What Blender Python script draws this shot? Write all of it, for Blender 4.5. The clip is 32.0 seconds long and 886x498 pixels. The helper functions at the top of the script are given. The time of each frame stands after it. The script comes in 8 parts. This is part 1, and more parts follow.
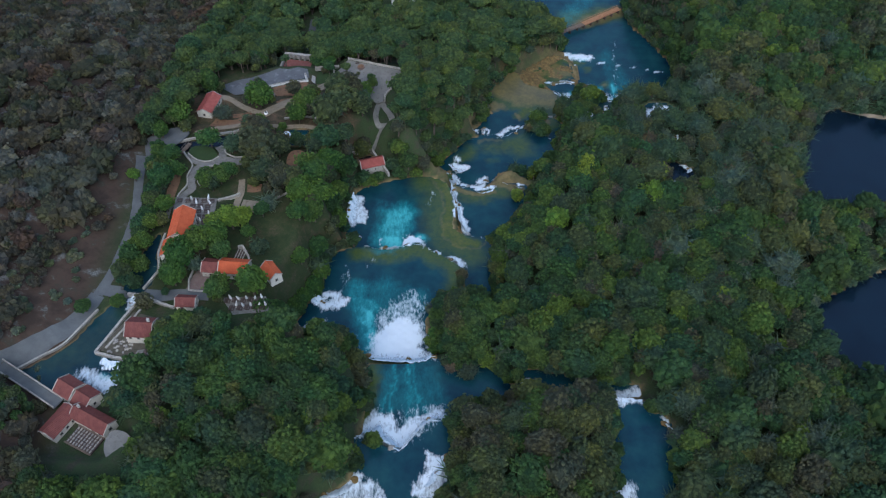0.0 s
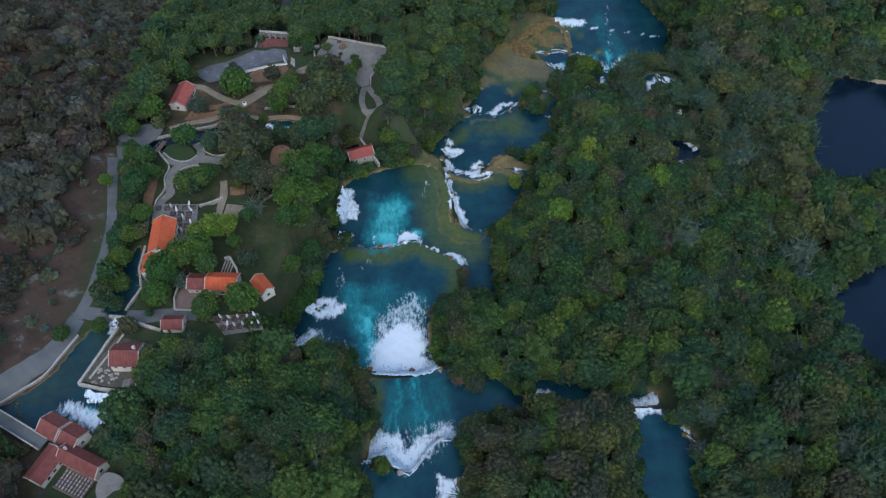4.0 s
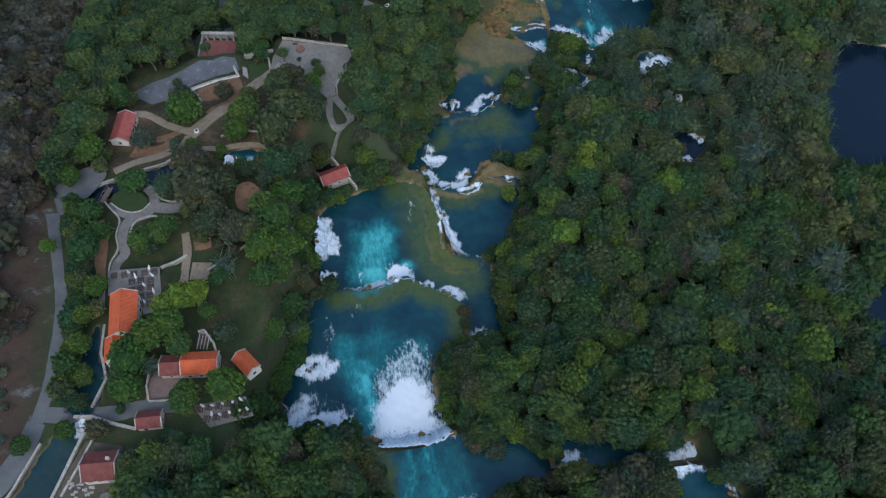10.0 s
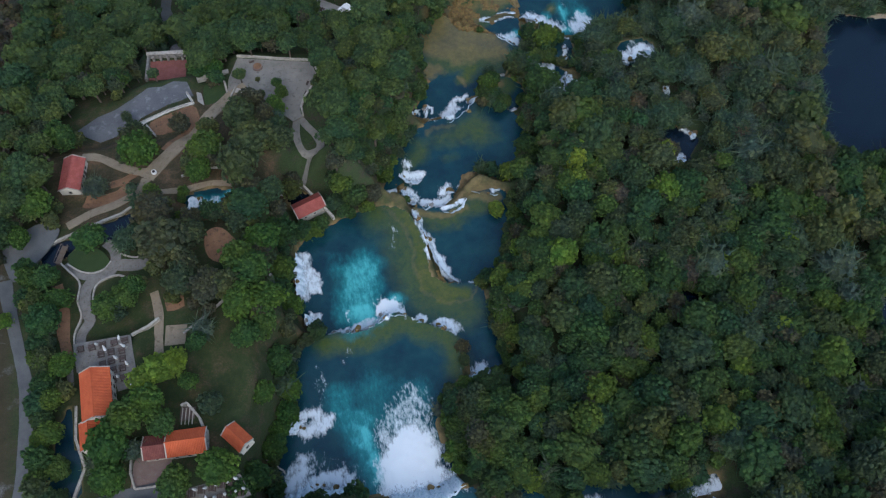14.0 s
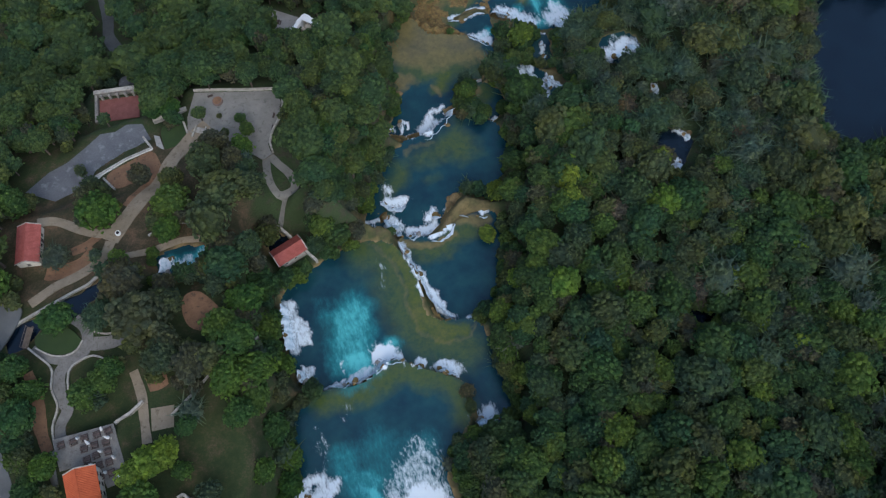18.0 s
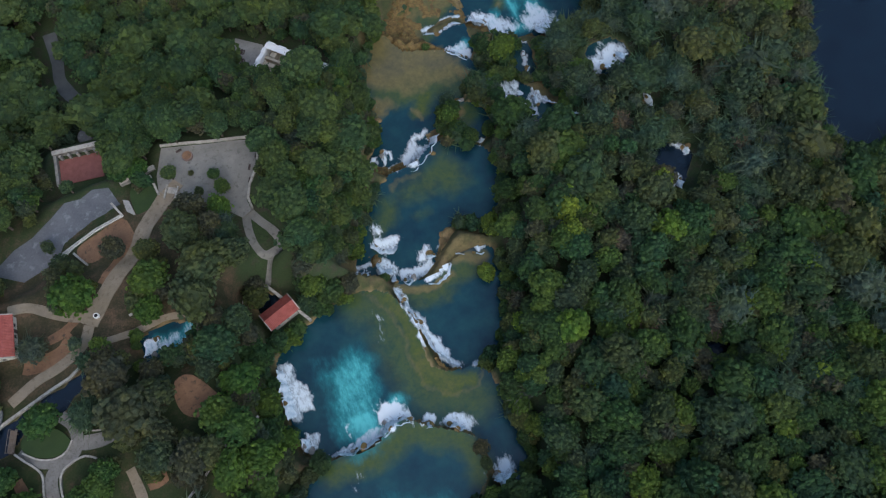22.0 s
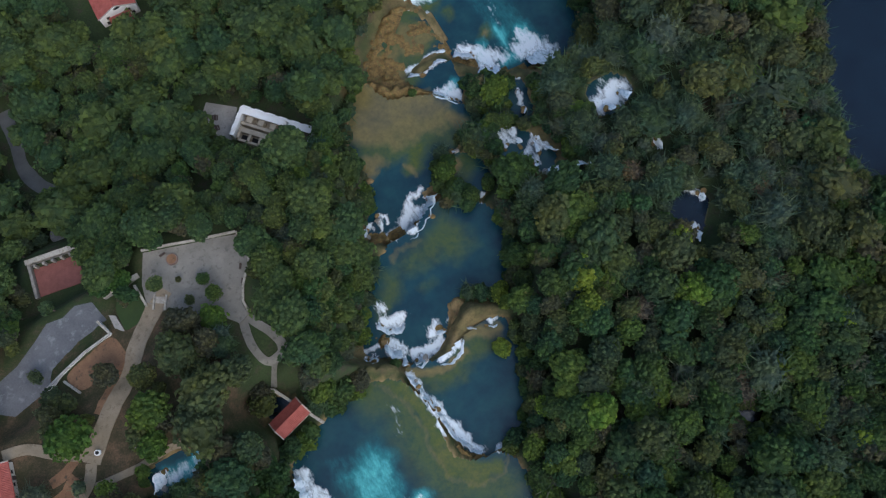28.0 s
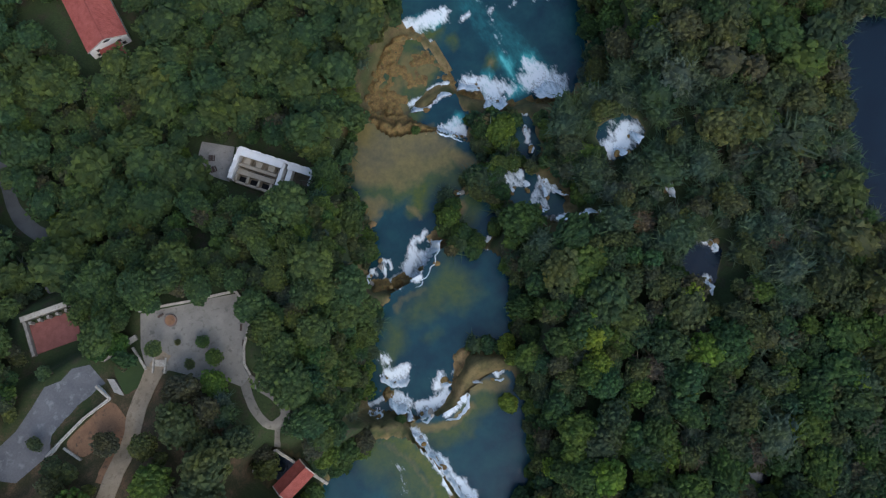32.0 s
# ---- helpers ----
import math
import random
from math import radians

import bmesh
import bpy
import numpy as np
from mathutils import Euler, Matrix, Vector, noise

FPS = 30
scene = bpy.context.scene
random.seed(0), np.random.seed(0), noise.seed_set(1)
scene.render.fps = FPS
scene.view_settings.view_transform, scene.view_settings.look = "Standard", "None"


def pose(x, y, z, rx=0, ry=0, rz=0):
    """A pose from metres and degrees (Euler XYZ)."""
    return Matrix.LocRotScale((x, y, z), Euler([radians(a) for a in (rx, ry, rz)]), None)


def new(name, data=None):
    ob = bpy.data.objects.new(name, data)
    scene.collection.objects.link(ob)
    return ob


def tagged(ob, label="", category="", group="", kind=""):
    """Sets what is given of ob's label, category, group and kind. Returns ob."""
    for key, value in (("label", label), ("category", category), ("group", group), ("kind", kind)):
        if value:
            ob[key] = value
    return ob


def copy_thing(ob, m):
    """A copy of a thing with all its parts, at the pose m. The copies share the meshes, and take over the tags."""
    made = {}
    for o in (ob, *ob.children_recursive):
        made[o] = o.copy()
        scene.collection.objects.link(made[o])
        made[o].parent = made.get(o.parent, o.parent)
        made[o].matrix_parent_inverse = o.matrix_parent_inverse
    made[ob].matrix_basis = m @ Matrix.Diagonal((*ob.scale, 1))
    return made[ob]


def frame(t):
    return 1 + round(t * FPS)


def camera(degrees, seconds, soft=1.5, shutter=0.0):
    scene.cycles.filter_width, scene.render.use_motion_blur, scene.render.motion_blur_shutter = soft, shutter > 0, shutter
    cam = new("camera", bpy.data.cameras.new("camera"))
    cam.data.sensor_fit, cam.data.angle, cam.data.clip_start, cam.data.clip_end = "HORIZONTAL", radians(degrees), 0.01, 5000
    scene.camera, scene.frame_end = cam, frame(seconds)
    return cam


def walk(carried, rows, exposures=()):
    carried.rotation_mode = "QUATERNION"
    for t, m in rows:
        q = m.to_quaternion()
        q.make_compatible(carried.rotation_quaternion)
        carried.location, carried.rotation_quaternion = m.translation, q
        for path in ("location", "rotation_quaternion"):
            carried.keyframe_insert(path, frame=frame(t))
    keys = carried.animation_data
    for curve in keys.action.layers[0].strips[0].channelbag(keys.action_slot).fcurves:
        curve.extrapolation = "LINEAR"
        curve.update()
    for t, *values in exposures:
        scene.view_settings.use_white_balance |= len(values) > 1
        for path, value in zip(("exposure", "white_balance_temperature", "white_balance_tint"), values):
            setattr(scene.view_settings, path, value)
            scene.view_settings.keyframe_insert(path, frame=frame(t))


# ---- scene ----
cam = camera(56.0, 32.0, soft=1.2)

# seconds, x, y, z, pitch, yaw, roll of the drone's camera
PATH = [
    (0.0, 0.00, -0.00, 275.00, -50.09, -0.01, -0.47),
    (1.0, -1.84, 6.97, 275.28, -51.26, -0.77, -0.52),
    (2.0, -3.68, 13.71, 275.39, -52.32, -1.37, -0.57),
    (3.0, -5.52, 20.78, 275.35, -53.34, -2.01, -0.63),
    (3.5, -6.54, 24.50, 275.31, -53.84, -2.32, -0.59),
    (5.5, -10.83, 41.04, 274.57, -55.96, -3.78, -0.44),
    (6.0, -11.80, 45.46, 274.34, -56.48, -4.24, -0.42),
    (7.0, -13.70, 54.67, 273.80, -57.53, -5.26, -0.31),
    (8.0, -15.36, 63.98, 273.06, -58.52, -6.35, -0.19),
    (9.0, -16.61, 73.04, 272.30, -59.41, -7.55, -0.12),
    (10.0, -17.57, 81.74, 271.69, -60.31, -8.82, -0.05),
    (11.0, -18.53, 90.17, 271.12, -61.28, -10.14, 0.11),
    (12.0, -19.42, 98.67, 270.33, -62.20, -11.64, 0.24),
    (13.0, -20.16, 106.89, 269.11, -63.06, -13.15, 0.44),
    (14.0, -20.51, 115.06, 267.78, -63.89, -14.68, 0.53),
    (14.5, -20.57, 119.14, 267.30, -64.35, -15.37, 0.58),
    (16.5, -19.97, 135.80, 265.81, -66.27, -18.15, 0.68),
    (17.0, -19.51, 140.00, 265.48, -66.75, -18.89, 0.69),
    (18.0, -18.47, 148.65, 264.96, -67.75, -20.27, 0.71),
    (19.0, -17.18, 157.38, 264.55, -68.78, -21.61, 0.75),
    (20.0, -15.73, 165.77, 264.18, -69.76, -22.89, 0.85),
    (21.0, -14.09, 174.01, 263.76, -70.70, -24.16, 0.88),
    (22.0, -12.14, 182.15, 263.19, -71.62, -25.42, 0.77),
    (23.0, -9.97, 190.07, 262.71, -72.55, -26.52, 0.61),
    (24.0, -7.41, 197.84, 262.20, -73.46, -27.54, 0.34),
    (25.0, -4.43, 205.70, 261.83, -74.42, -28.53, -0.08),
    (25.5, -2.83, 209.56, 261.72, -74.98, -28.88, -0.22),
    (27.5, 3.03, 225.50, 261.37, -76.88, -29.47, -0.40),
    (28.0, 4.60, 229.59, 261.34, -77.33, -29.51, -0.41),
    (29.0, 8.14, 237.47, 261.25, -78.26, -29.50, -0.45),
    (30.0, 11.70, 244.53, 261.19, -79.31, -29.43, -0.51),
    (31.0, 15.37, 251.27, 261.16, -80.34, -29.38, -0.62),
    (32.0, 19.37, 258.26, 260.82, -81.20, -29.33, -0.70),
]


def aim(x, y, z, pitch, yaw, roll):
    return pose(x, y, z, 0, 0, yaw) @ pose(0, 0, 0, 90 + pitch) @ pose(0, 0, 0, 0, 0, roll)


walk(cam, [(row[0], aim(*row[1:])) for row in PATH], [(0.0, 0.82, 5500, 8), (13.0, 0.80, 5750, 8), (32.0, 0.86, 6150, 9)])

# ---- sky and light: overcast dusk ----
world = bpy.data.worlds.new("sky")
scene.world = world
world.use_nodes = True
wn = world.node_tree
sky = wn.nodes.new("ShaderNodeTexSky")
sky.sky_type = "NISHITA"
sky.sun_disc = False
sky.sun_elevation, sky.sun_rotation = radians(46), radians(200)
sky.air_density, sky.dust_density = 1.2, 2.5
wn.nodes["Background"].inputs["Strength"].default_value = 0.105
wn.links.new(sky.outputs[0], wn.nodes["Background"].inputs["Color"])
sun_data = bpy.data.lights.new("sun", "SUN")
sun_data.energy, sun_data.angle, sun_data.color = 0.85, radians(60), (1.0, 0.97, 0.93)
sun = new("sun", sun_data)
sun.rotation_euler = (radians(44), 0, radians(200 - 180))


# ---- materials ----
def material(name, rough=0.85, spec=0.3):
    m = bpy.data.materials.new(name)
    m.use_nodes = True
    bsdf = m.node_tree.nodes["Principled BSDF"]
    bsdf.inputs["Roughness"].default_value = rough
    bsdf.inputs["Specular IOR Level"].default_value = spec
    return m, m.node_tree, bsdf


def noise_tex(nt, scale, detail=4.0, rough=0.6, coord=None):
    n = nt.nodes.new("ShaderNodeTexNoise")
    n.inputs["Scale"].default_value, n.inputs["Detail"].default_value = scale, detail
    n.inputs["Roughness"].default_value = rough
    if coord is None:
        coord = nt.nodes.new("ShaderNodeNewGeometry").outputs["Position"]
    nt.links.new(coord, n.inputs["Vector"])
    return n.outputs["Fac"]


def ramp(nt, fac, stops):
    r = nt.nodes.new("ShaderNodeValToRGB")
    while len(r.color_ramp.elements) < len(stops):
        r.color_ramp.elements.new(0.5)
    for e, (p, c) in zip(r.color_ramp.elements, stops):
        e.position, e.color = p, (*c, 1.0)
    nt.links.new(fac, r.inputs["Fac"])
    return r.outputs["Color"]


def mix(nt, fac, a, b, mode="MIX"):
    n = nt.nodes.new("ShaderNodeMix")
    n.data_type, n.blend_type = "RGBA", mode
    for socket, value in ((n.inputs["Factor"], fac), (n.inputs["A"], a), (n.inputs["B"], b)):
        if isinstance(value, (int, float)):
            socket.default_value = value
        elif isinstance(value, tuple):
            socket.default_value = (*value, 1.0)
        else:
            nt.links.new(value, socket)
    return n.outputs["Result"]


def maths(nt, op, a, b=0.0, clamp=False):
    n = nt.nodes.new("ShaderNodeMath")
    n.operation, n.use_clamp = op, clamp
    for socket, value in ((n.inputs[0], a), (n.inputs[1], b)):
        if isinstance(value, (int, float)):
            socket.default_value = value
        else:
            nt.links.new(value, socket)
    return n.outputs["Value"]


def bump(nt, bsdf, height, strength=0.4, distance=0.1):
    b = nt.nodes.new("ShaderNodeBump")
    b.inputs["Strength"].default_value, b.inputs["Distance"].default_value = strength, distance
    nt.links.new(height, b.inputs["Height"])
    nt.links.new(b.outputs["Normal"], bsdf.inputs["Normal"])


def attribute(nt, name):
    a = nt.nodes.new("ShaderNodeAttribute")
    a.attribute_name = name
    return a.outputs["Fac"]


def rough_surface(name, dark, light, coarse, fine, rough=0.9, relief=0.3, stain=None):
    """A weathered matt surface: two colours by coarse and fine grain, with an optional stain."""
    m, nt, bsdf = material(name, rough)
    big, small = noise_tex(nt, coarse), noise_tex(nt, fine, 6.0, 0.7)
    fac = maths(nt, "ADD", maths(nt, "MULTIPLY", big, 0.6), maths(nt, "MULTIPLY", small, 0.4))
    colour = ramp(nt, fac, [(0.33, dark), (0.66, light)])
    if stain:
        patch = ramp(nt, noise_tex(nt, coarse * 2.3, 5.0, 0.65), [(0.55, (0, 0, 0)), (0.68, (1, 1, 1))])
        colour = mix(nt, patch, colour, stain)
    nt.links.new(colour, bsdf.inputs["Base Color"])
    bump(nt, bsdf, small, relief, 0.08)
    return m


def leaf_material(name, shades, per_object):
    """Foliage: one shade per tree, mottled by clumps and by single leaves; inner shade painted as a darker core."""
    m, nt, bsdf = material(name, 0.75, 0.25)
    if per_object:
        tint = nt.nodes.new("ShaderNodeObjectInfo").outputs["Random"]
    else:
        tint = attribute(nt, "tint")
    n = len(shades)
    base = ramp(nt, tint, [(i / (n - 1), c) for i, c in enumerate(shades)])
    leaf = noise_tex(nt, 3.4, 5.0, 0.8)
    fac = maths(nt, "ADD", maths(nt, "MULTIPLY", attribute(nt, "clump_core_shade"), 0.42), maths(nt, "MULTIPLY", leaf, 0.58))
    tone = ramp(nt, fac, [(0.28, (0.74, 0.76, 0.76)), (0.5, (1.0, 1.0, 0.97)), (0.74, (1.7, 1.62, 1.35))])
    hue = ramp(nt, noise_tex(nt, 0.16, 4.0, 0.65), [(0.36, (0.80, 0.94, 1.08)), (0.5, (1.0, 1.0, 1.0)), (0.64, (1.18, 1.12, 0.84))])
    colour = mix(nt, 1.0, mix(nt, 1.0, base, hue, "MULTIPLY"), tone, "MULTIPLY")
    nt.links.new(mix(nt, 1.0, colour, (1.80, 1.84, 1.86), "MULTIPLY"), bsdf.inputs["Base Color"])
    bump(nt, bsdf, leaf, 1.0, 0.5)
    through_leaf, both = nt.nodes.new("ShaderNodeBsdfTranslucent"), nt.nodes.new("ShaderNodeMixShader")
    nt.links.new(mix(nt, 1.0, colour, (2.6, 2.8, 2.2), "MULTIPLY"), through_leaf.inputs["Color"])
    both.inputs["Fac"].default_value = 0.42
    nt.links.new(bsdf.outputs[0], both.inputs[1])
    nt.links.new(through_leaf.outputs[0], both.inputs[2])
    nt.links.new(both.outputs[0], nt.nodes["Material Output"].inputs["Surface"])
    return m


GREENS = [(0.024, 0.043, 0.020), (0.031, 0.060, 0.020), (0.022, 0.047, 0.027), (0.044, 0.072, 0.018), (0.027, 0.046, 0.021), (0.060, 0.090, 0.019), (0.036, 0.045, 0.027), (0.028, 0.062, 0.028)]
OLIVES = [(0.040, 0.050, 0.026), (0.054, 0.064, 0.023), (0.034, 0.050, 0.030), (0.064, 0.072, 0.028), (0.046, 0.050, 0.034), (0.058, 0.054, 0.034)]
PINES = [(0.034, 0.054, 0.024), (0.052, 0.072, 0.024), (0.032, 0.060, 0.028), (0.064, 0.080, 0.026)]
WILLOWS = [(0.042, 0.062, 0.044), (0.038, 0.064, 0.036), (0.064, 0.082, 0.064), (0.032, 0.056, 0.032), (0.054, 0.062, 0.050)]
SCRUBS = [(0.040, 0.034, 0.024), (0.050, 0.045, 0.034), (0.032, 0.036, 0.020), (0.080, 0.078, 0.066), (0.052, 0.034, 0.027)]
BRIGHTS = [(0.072, 0.115, 0.020), (0.098, 0.125, 0.022), (0.062, 0.105, 0.020)]
PALES = [(0.060, 0.076, 0.052), (0.084, 0.098, 0.074), (0.044, 0.060, 0.038), (0.070, 0.070, 0.056)]
DRIES = [(0.070, 0.058, 0.044), (0.084, 0.066, 0.050), (0.060, 0.056, 0.044)]
FRESH = [(0.034, 0.070, 0.018), (0.048, 0.082, 0.018), (0.030, 0.062, 0.022), (0.058, 0.086, 0.020)]
LEAF = {}
for kind, shades in (("broadleaf", GREENS), ("olive", OLIVES), ("pine", PINES), ("willow", WILLOWS), ("scrub", SCRUBS), ("bright", BRIGHTS), ("pale", PALES), ("dry", DRIES), ("fresh", FRESH)):
    LEAF[kind] = (leaf_material("leaves_" + kind, shades, True), leaf_material("leaves_wood_" + kind, shades, False))

BARK = rough_surface("bark", (0.06, 0.045, 0.035), (0.16, 0.13, 0.10), 0.8, 6.0)
ASPHALT = rough_surface("grey_road", (0.085, 0.090, 0.092), (0.145, 0.150, 0.150), 0.25, 5.0)
GRAVEL = rough_surface("pale_gravel", (0.16, 0.152, 0.135), (0.25, 0.238, 0.21), 0.3, 4.0, stain=(0.13, 0.125, 0.11))
SAND = rough_surface("sandy_path", (0.20, 0.160, 0.110), (0.30, 0.245, 0.175), 0.3, 4.0, stain=(0.155, 0.122, 0.082))
EARTH = rough_surface("red_earth", (0.15, 0.085, 0.05), (0.26, 0.145, 0.08), 0.35, 3.0, stain=(0.085, 0.06, 0.04))
PAVERS = rough_surface("reddish_paving", (0.14, 0.095, 0.082), (0.21, 0.15, 0.13), 0.5, 3.0, stain=(0.19, 0.17, 0.15))
LILAC_PAVING = rough_surface("grey_lilac_paving", (0.14, 0.130, 0.116), (0.235, 0.224, 0.204), 0.6, 3.0, stain=(0.115, 0.105, 0.092))
LAWN = rough_surface("lawn", (0.030, 0.050, 0.016), (0.075, 0.085, 0.030), 0.16, 3.0, stain=(0.10, 0.078, 0.042))
HEDGE_LAWN = rough_surface("clipped_lawn", (0.024, 0.044, 0.015), (0.036, 0.060, 0.018), 0.3, 4.0)
STONE = rough_surface("limestone_wall", (0.24, 0.22, 0.19), (0.50, 0.47, 0.41), 0.7, 3.5, stain=(0.18, 0.165, 0.14))
DRY_STONE = rough_surface("grey_stone", (0.16, 0.15, 0.135), (0.36, 0.34, 0.31), 0.9, 3.0)
PLASTER = rough_surface("pale_plaster", (0.55, 0.51, 0.43), (0.68, 0.64, 0.56), 0.5, 4.0)
WHITE = rough_surface("whitewash", (0.80, 0.79, 0.77), (0.90, 0.90, 0.89), 0.5, 3.0)
PALE_PAVING = rough_surface("pale_paving", (0.24, 0.23, 0.215), (0.36, 0.345, 0.32), 0.4, 3.0, stain=(0.2, 0.19, 0.175))
YARD = rough_surface("rubble_yard", (0.055, 0.050, 0.036), (0.13, 0.112, 0.085), 0.5, 2.5, stain=(0.05, 0.058, 0.026))
BEIGE = rough_surface("beige_floor", (0.36, 0.30, 0.22), (0.46, 0.40, 0.31), 0.6, 4.0)
WOOD = rough_surface("grey_wood", (0.12, 0.085, 0.06), (0.22, 0.17, 0.13), 0.8, 8.0)
DARK_WOOD = rough_surface("dark_wood", (0.055, 0.04, 0.035), (0.11, 0.08, 0.07), 0.8, 8.0)
CANVAS = rough_surface("white_canvas", (0.62, 0.62, 0.62), (0.76, 0.76, 0.76), 1.0, 6.0)
TRAVERTINE = rough_surface("travertine", (0.10, 0.066, 0.030), (0.34, 0.235, 0.110), 0.35, 1.6, relief=0.9, stain=(0.085, 0.09, 0.036))
SHELF_STONE = rough_surface("ochre_travertine", (0.060, 0.038, 0.018), (0.235, 0.160, 0.058), 0.55, 2.2, relief=1.0, stain=(0.095, 0.105, 0.034))
# Near-black; in the white hall it also paints shade into recesses.
DARK_HOLE = rough_surface("dark_opening", (0.012, 0.012, 0.014), (0.02, 0.02, 0.022), 1.0, 3.0)
GRAVESTONE = rough_surface("bluish_gravel", (0.080, 0.084, 0.092), (0.145, 0.148, 0.158), 0.16, 2.0, stain=(0.19, 0.195, 0.205))


def tile_material(name, dark, light):
    """Clay roof tiles: barrel rows down the slope, weathered per patch."""
    m, nt, bsdf = material(name, 0.8)
    geo = nt.nodes.new("ShaderNodeTexCoord").outputs["Object"]
    fac = maths(nt, "ADD", maths(nt, "MULTIPLY", noise_tex(nt, 0.6, 4.0, 0.6, geo), 0.55), maths(nt, "MULTIPLY", noise_tex(nt, 5.0, 4.0, 0.7, geo), 0.45))
    nt.links.new(ramp(nt, fac, [(0.34, dark), (0.64, light)]), bsdf.inputs["Base Color"])
    bump(nt, bsdf, noise_tex(nt, 7.0, 3.0, 0.6, geo), 0.5, 0.06)
    return m


TILE_ORANGE = tile_material("orange_tiles", (0.37, 0.070, 0.024), (0.53, 0.120, 0.045))
TILE_RED = tile_material("old_red_tiles", (0.115, 0.034, 0.030), (0.205, 0.070, 0.056))
TILE_ROSE = tile_material("faded_red_tiles", (0.22, 0.050, 0.040), (0.36, 0.105, 0.085))


def water_material():
    """River water: deep blue-green, olive over shallow travertine, turquoise where aerated, white foam."""
    m, nt, bsdf = material("river_water", 0.12, 0.5)
    fine, wide = noise_tex(nt, 0.55, 6.0, 0.7), noise_tex(nt, 0.12, 4.0, 0.6)
    flow = nt.nodes.new("ShaderNodeMapping")
    flow.inputs["Scale"].default_value, flow.inputs["Rotation"].default_value = (1.0, 0.42, 1.0), (0, 0, radians(12))
    nt.links.new(nt.nodes.new("ShaderNodeNewGeometry").outputs["Position"], flow.inputs["Vector"])
    strands = noise_tex(nt, 0.8, 9.0, 0.78, flow.outputs["Vector"])
    deep = ramp(nt, wide, [(0.32, (0.007, 0.030, 0.048)), (0.5, (0.010, 0.046, 0.062)), (0.68, (0.015, 0.062, 0.072))])
    wobble = maths(nt, "MULTIPLY", maths(nt, "SUBTRACT", fine, 0.5), 0.55)
    warped = maths(nt, "MULTIPLY", maths(nt, "SUBTRACT", wide, 0.5), 0.6)
    shallow = maths(nt, "ADD", attribute(nt, "shallow"), maths(nt, "MULTIPLY", warped, 0.6), True)
    tan = maths(nt, "ADD", attribute(nt, "sandy"), warped, True)
    plume = maths(nt, "MULTIPLY", maths(nt, "MULTIPLY", attribute(nt, "plume"), 4.0, True), maths(nt, "ADD", attribute(nt, "plume"), maths(nt, "ADD", maths(nt, "MULTIPLY", maths(nt, "SUBTRACT", strands, 0.5), 0.6), maths(nt, "MULTIPLY", warped, 0.7)), True), True)
    foam_in = attribute(nt, "foam")
    streak = maths(nt, "MULTIPLY", maths(nt, "SUBTRACT", strands, 0.5), 4.6)
    foam = maths(nt, "MULTIPLY", maths(nt, "MULTIPLY", foam_in, 6.0, True), maths(nt, "ADD", maths(nt, "MULTIPLY", maths(nt, "SUBTRACT", foam_in, 0.38), 2.1), streak, True), True)
    olive = ramp(nt, fine, [(0.3, (0.036, 0.070, 0.024)), (0.7, (0.092, 0.110, 0.016))])
    sandy = ramp(nt, fine, [(0.3, (0.120, 0.102, 0.040)), (0.7, (0.190, 0.152, 0.058))])
    colour = mix(nt, ramp(nt, shallow, [(0.15, (0, 0, 0)), (1.0, (1, 1, 1))]), deep, olive)
    colour = mix(nt, ramp(nt, tan, [(0.2, (0, 0, 0)), (0.85, (1, 1, 1))]), colour, sandy)
    colour = mix(nt, ramp(nt, plume, [(0.05, (0, 0, 0)), (0.9, (0.95, 0.95, 0.95))]), colour, ramp(nt, maths(nt, "ADD", maths(nt, "MULTIPLY", plume, 0.6), maths(nt, "MULTIPLY", strands, 0.4)), [(0.3, (0.020, 0.125, 0.148)), (0.55, (0.034, 0.25, 0.27)), (0.8, (0.12, 0.52, 0.54))]))
    colour = mix(nt, attribute(nt, "still"), colour, ramp(nt, wide, [(0.35, (0.003, 0.008, 0.017)), (0.65, (0.005, 0.014, 0.026))]))
    colour = mix(nt, foam, colour, (0.72, 0.79, 0.84))
    nt.links.new(colour, bsdf.inputs["Base Color"])
    gloss = maths(nt, "ADD", 0.16, maths(nt, "MULTIPLY", foam, 0.6))
    nt.links.new(gloss, bsdf.inputs["Roughness"])
    bump(nt, bsdf, maths(nt, "ADD", fine, maths(nt, "MULTIPLY", foam, 1.5)), 0.35, 0.25)
    return m


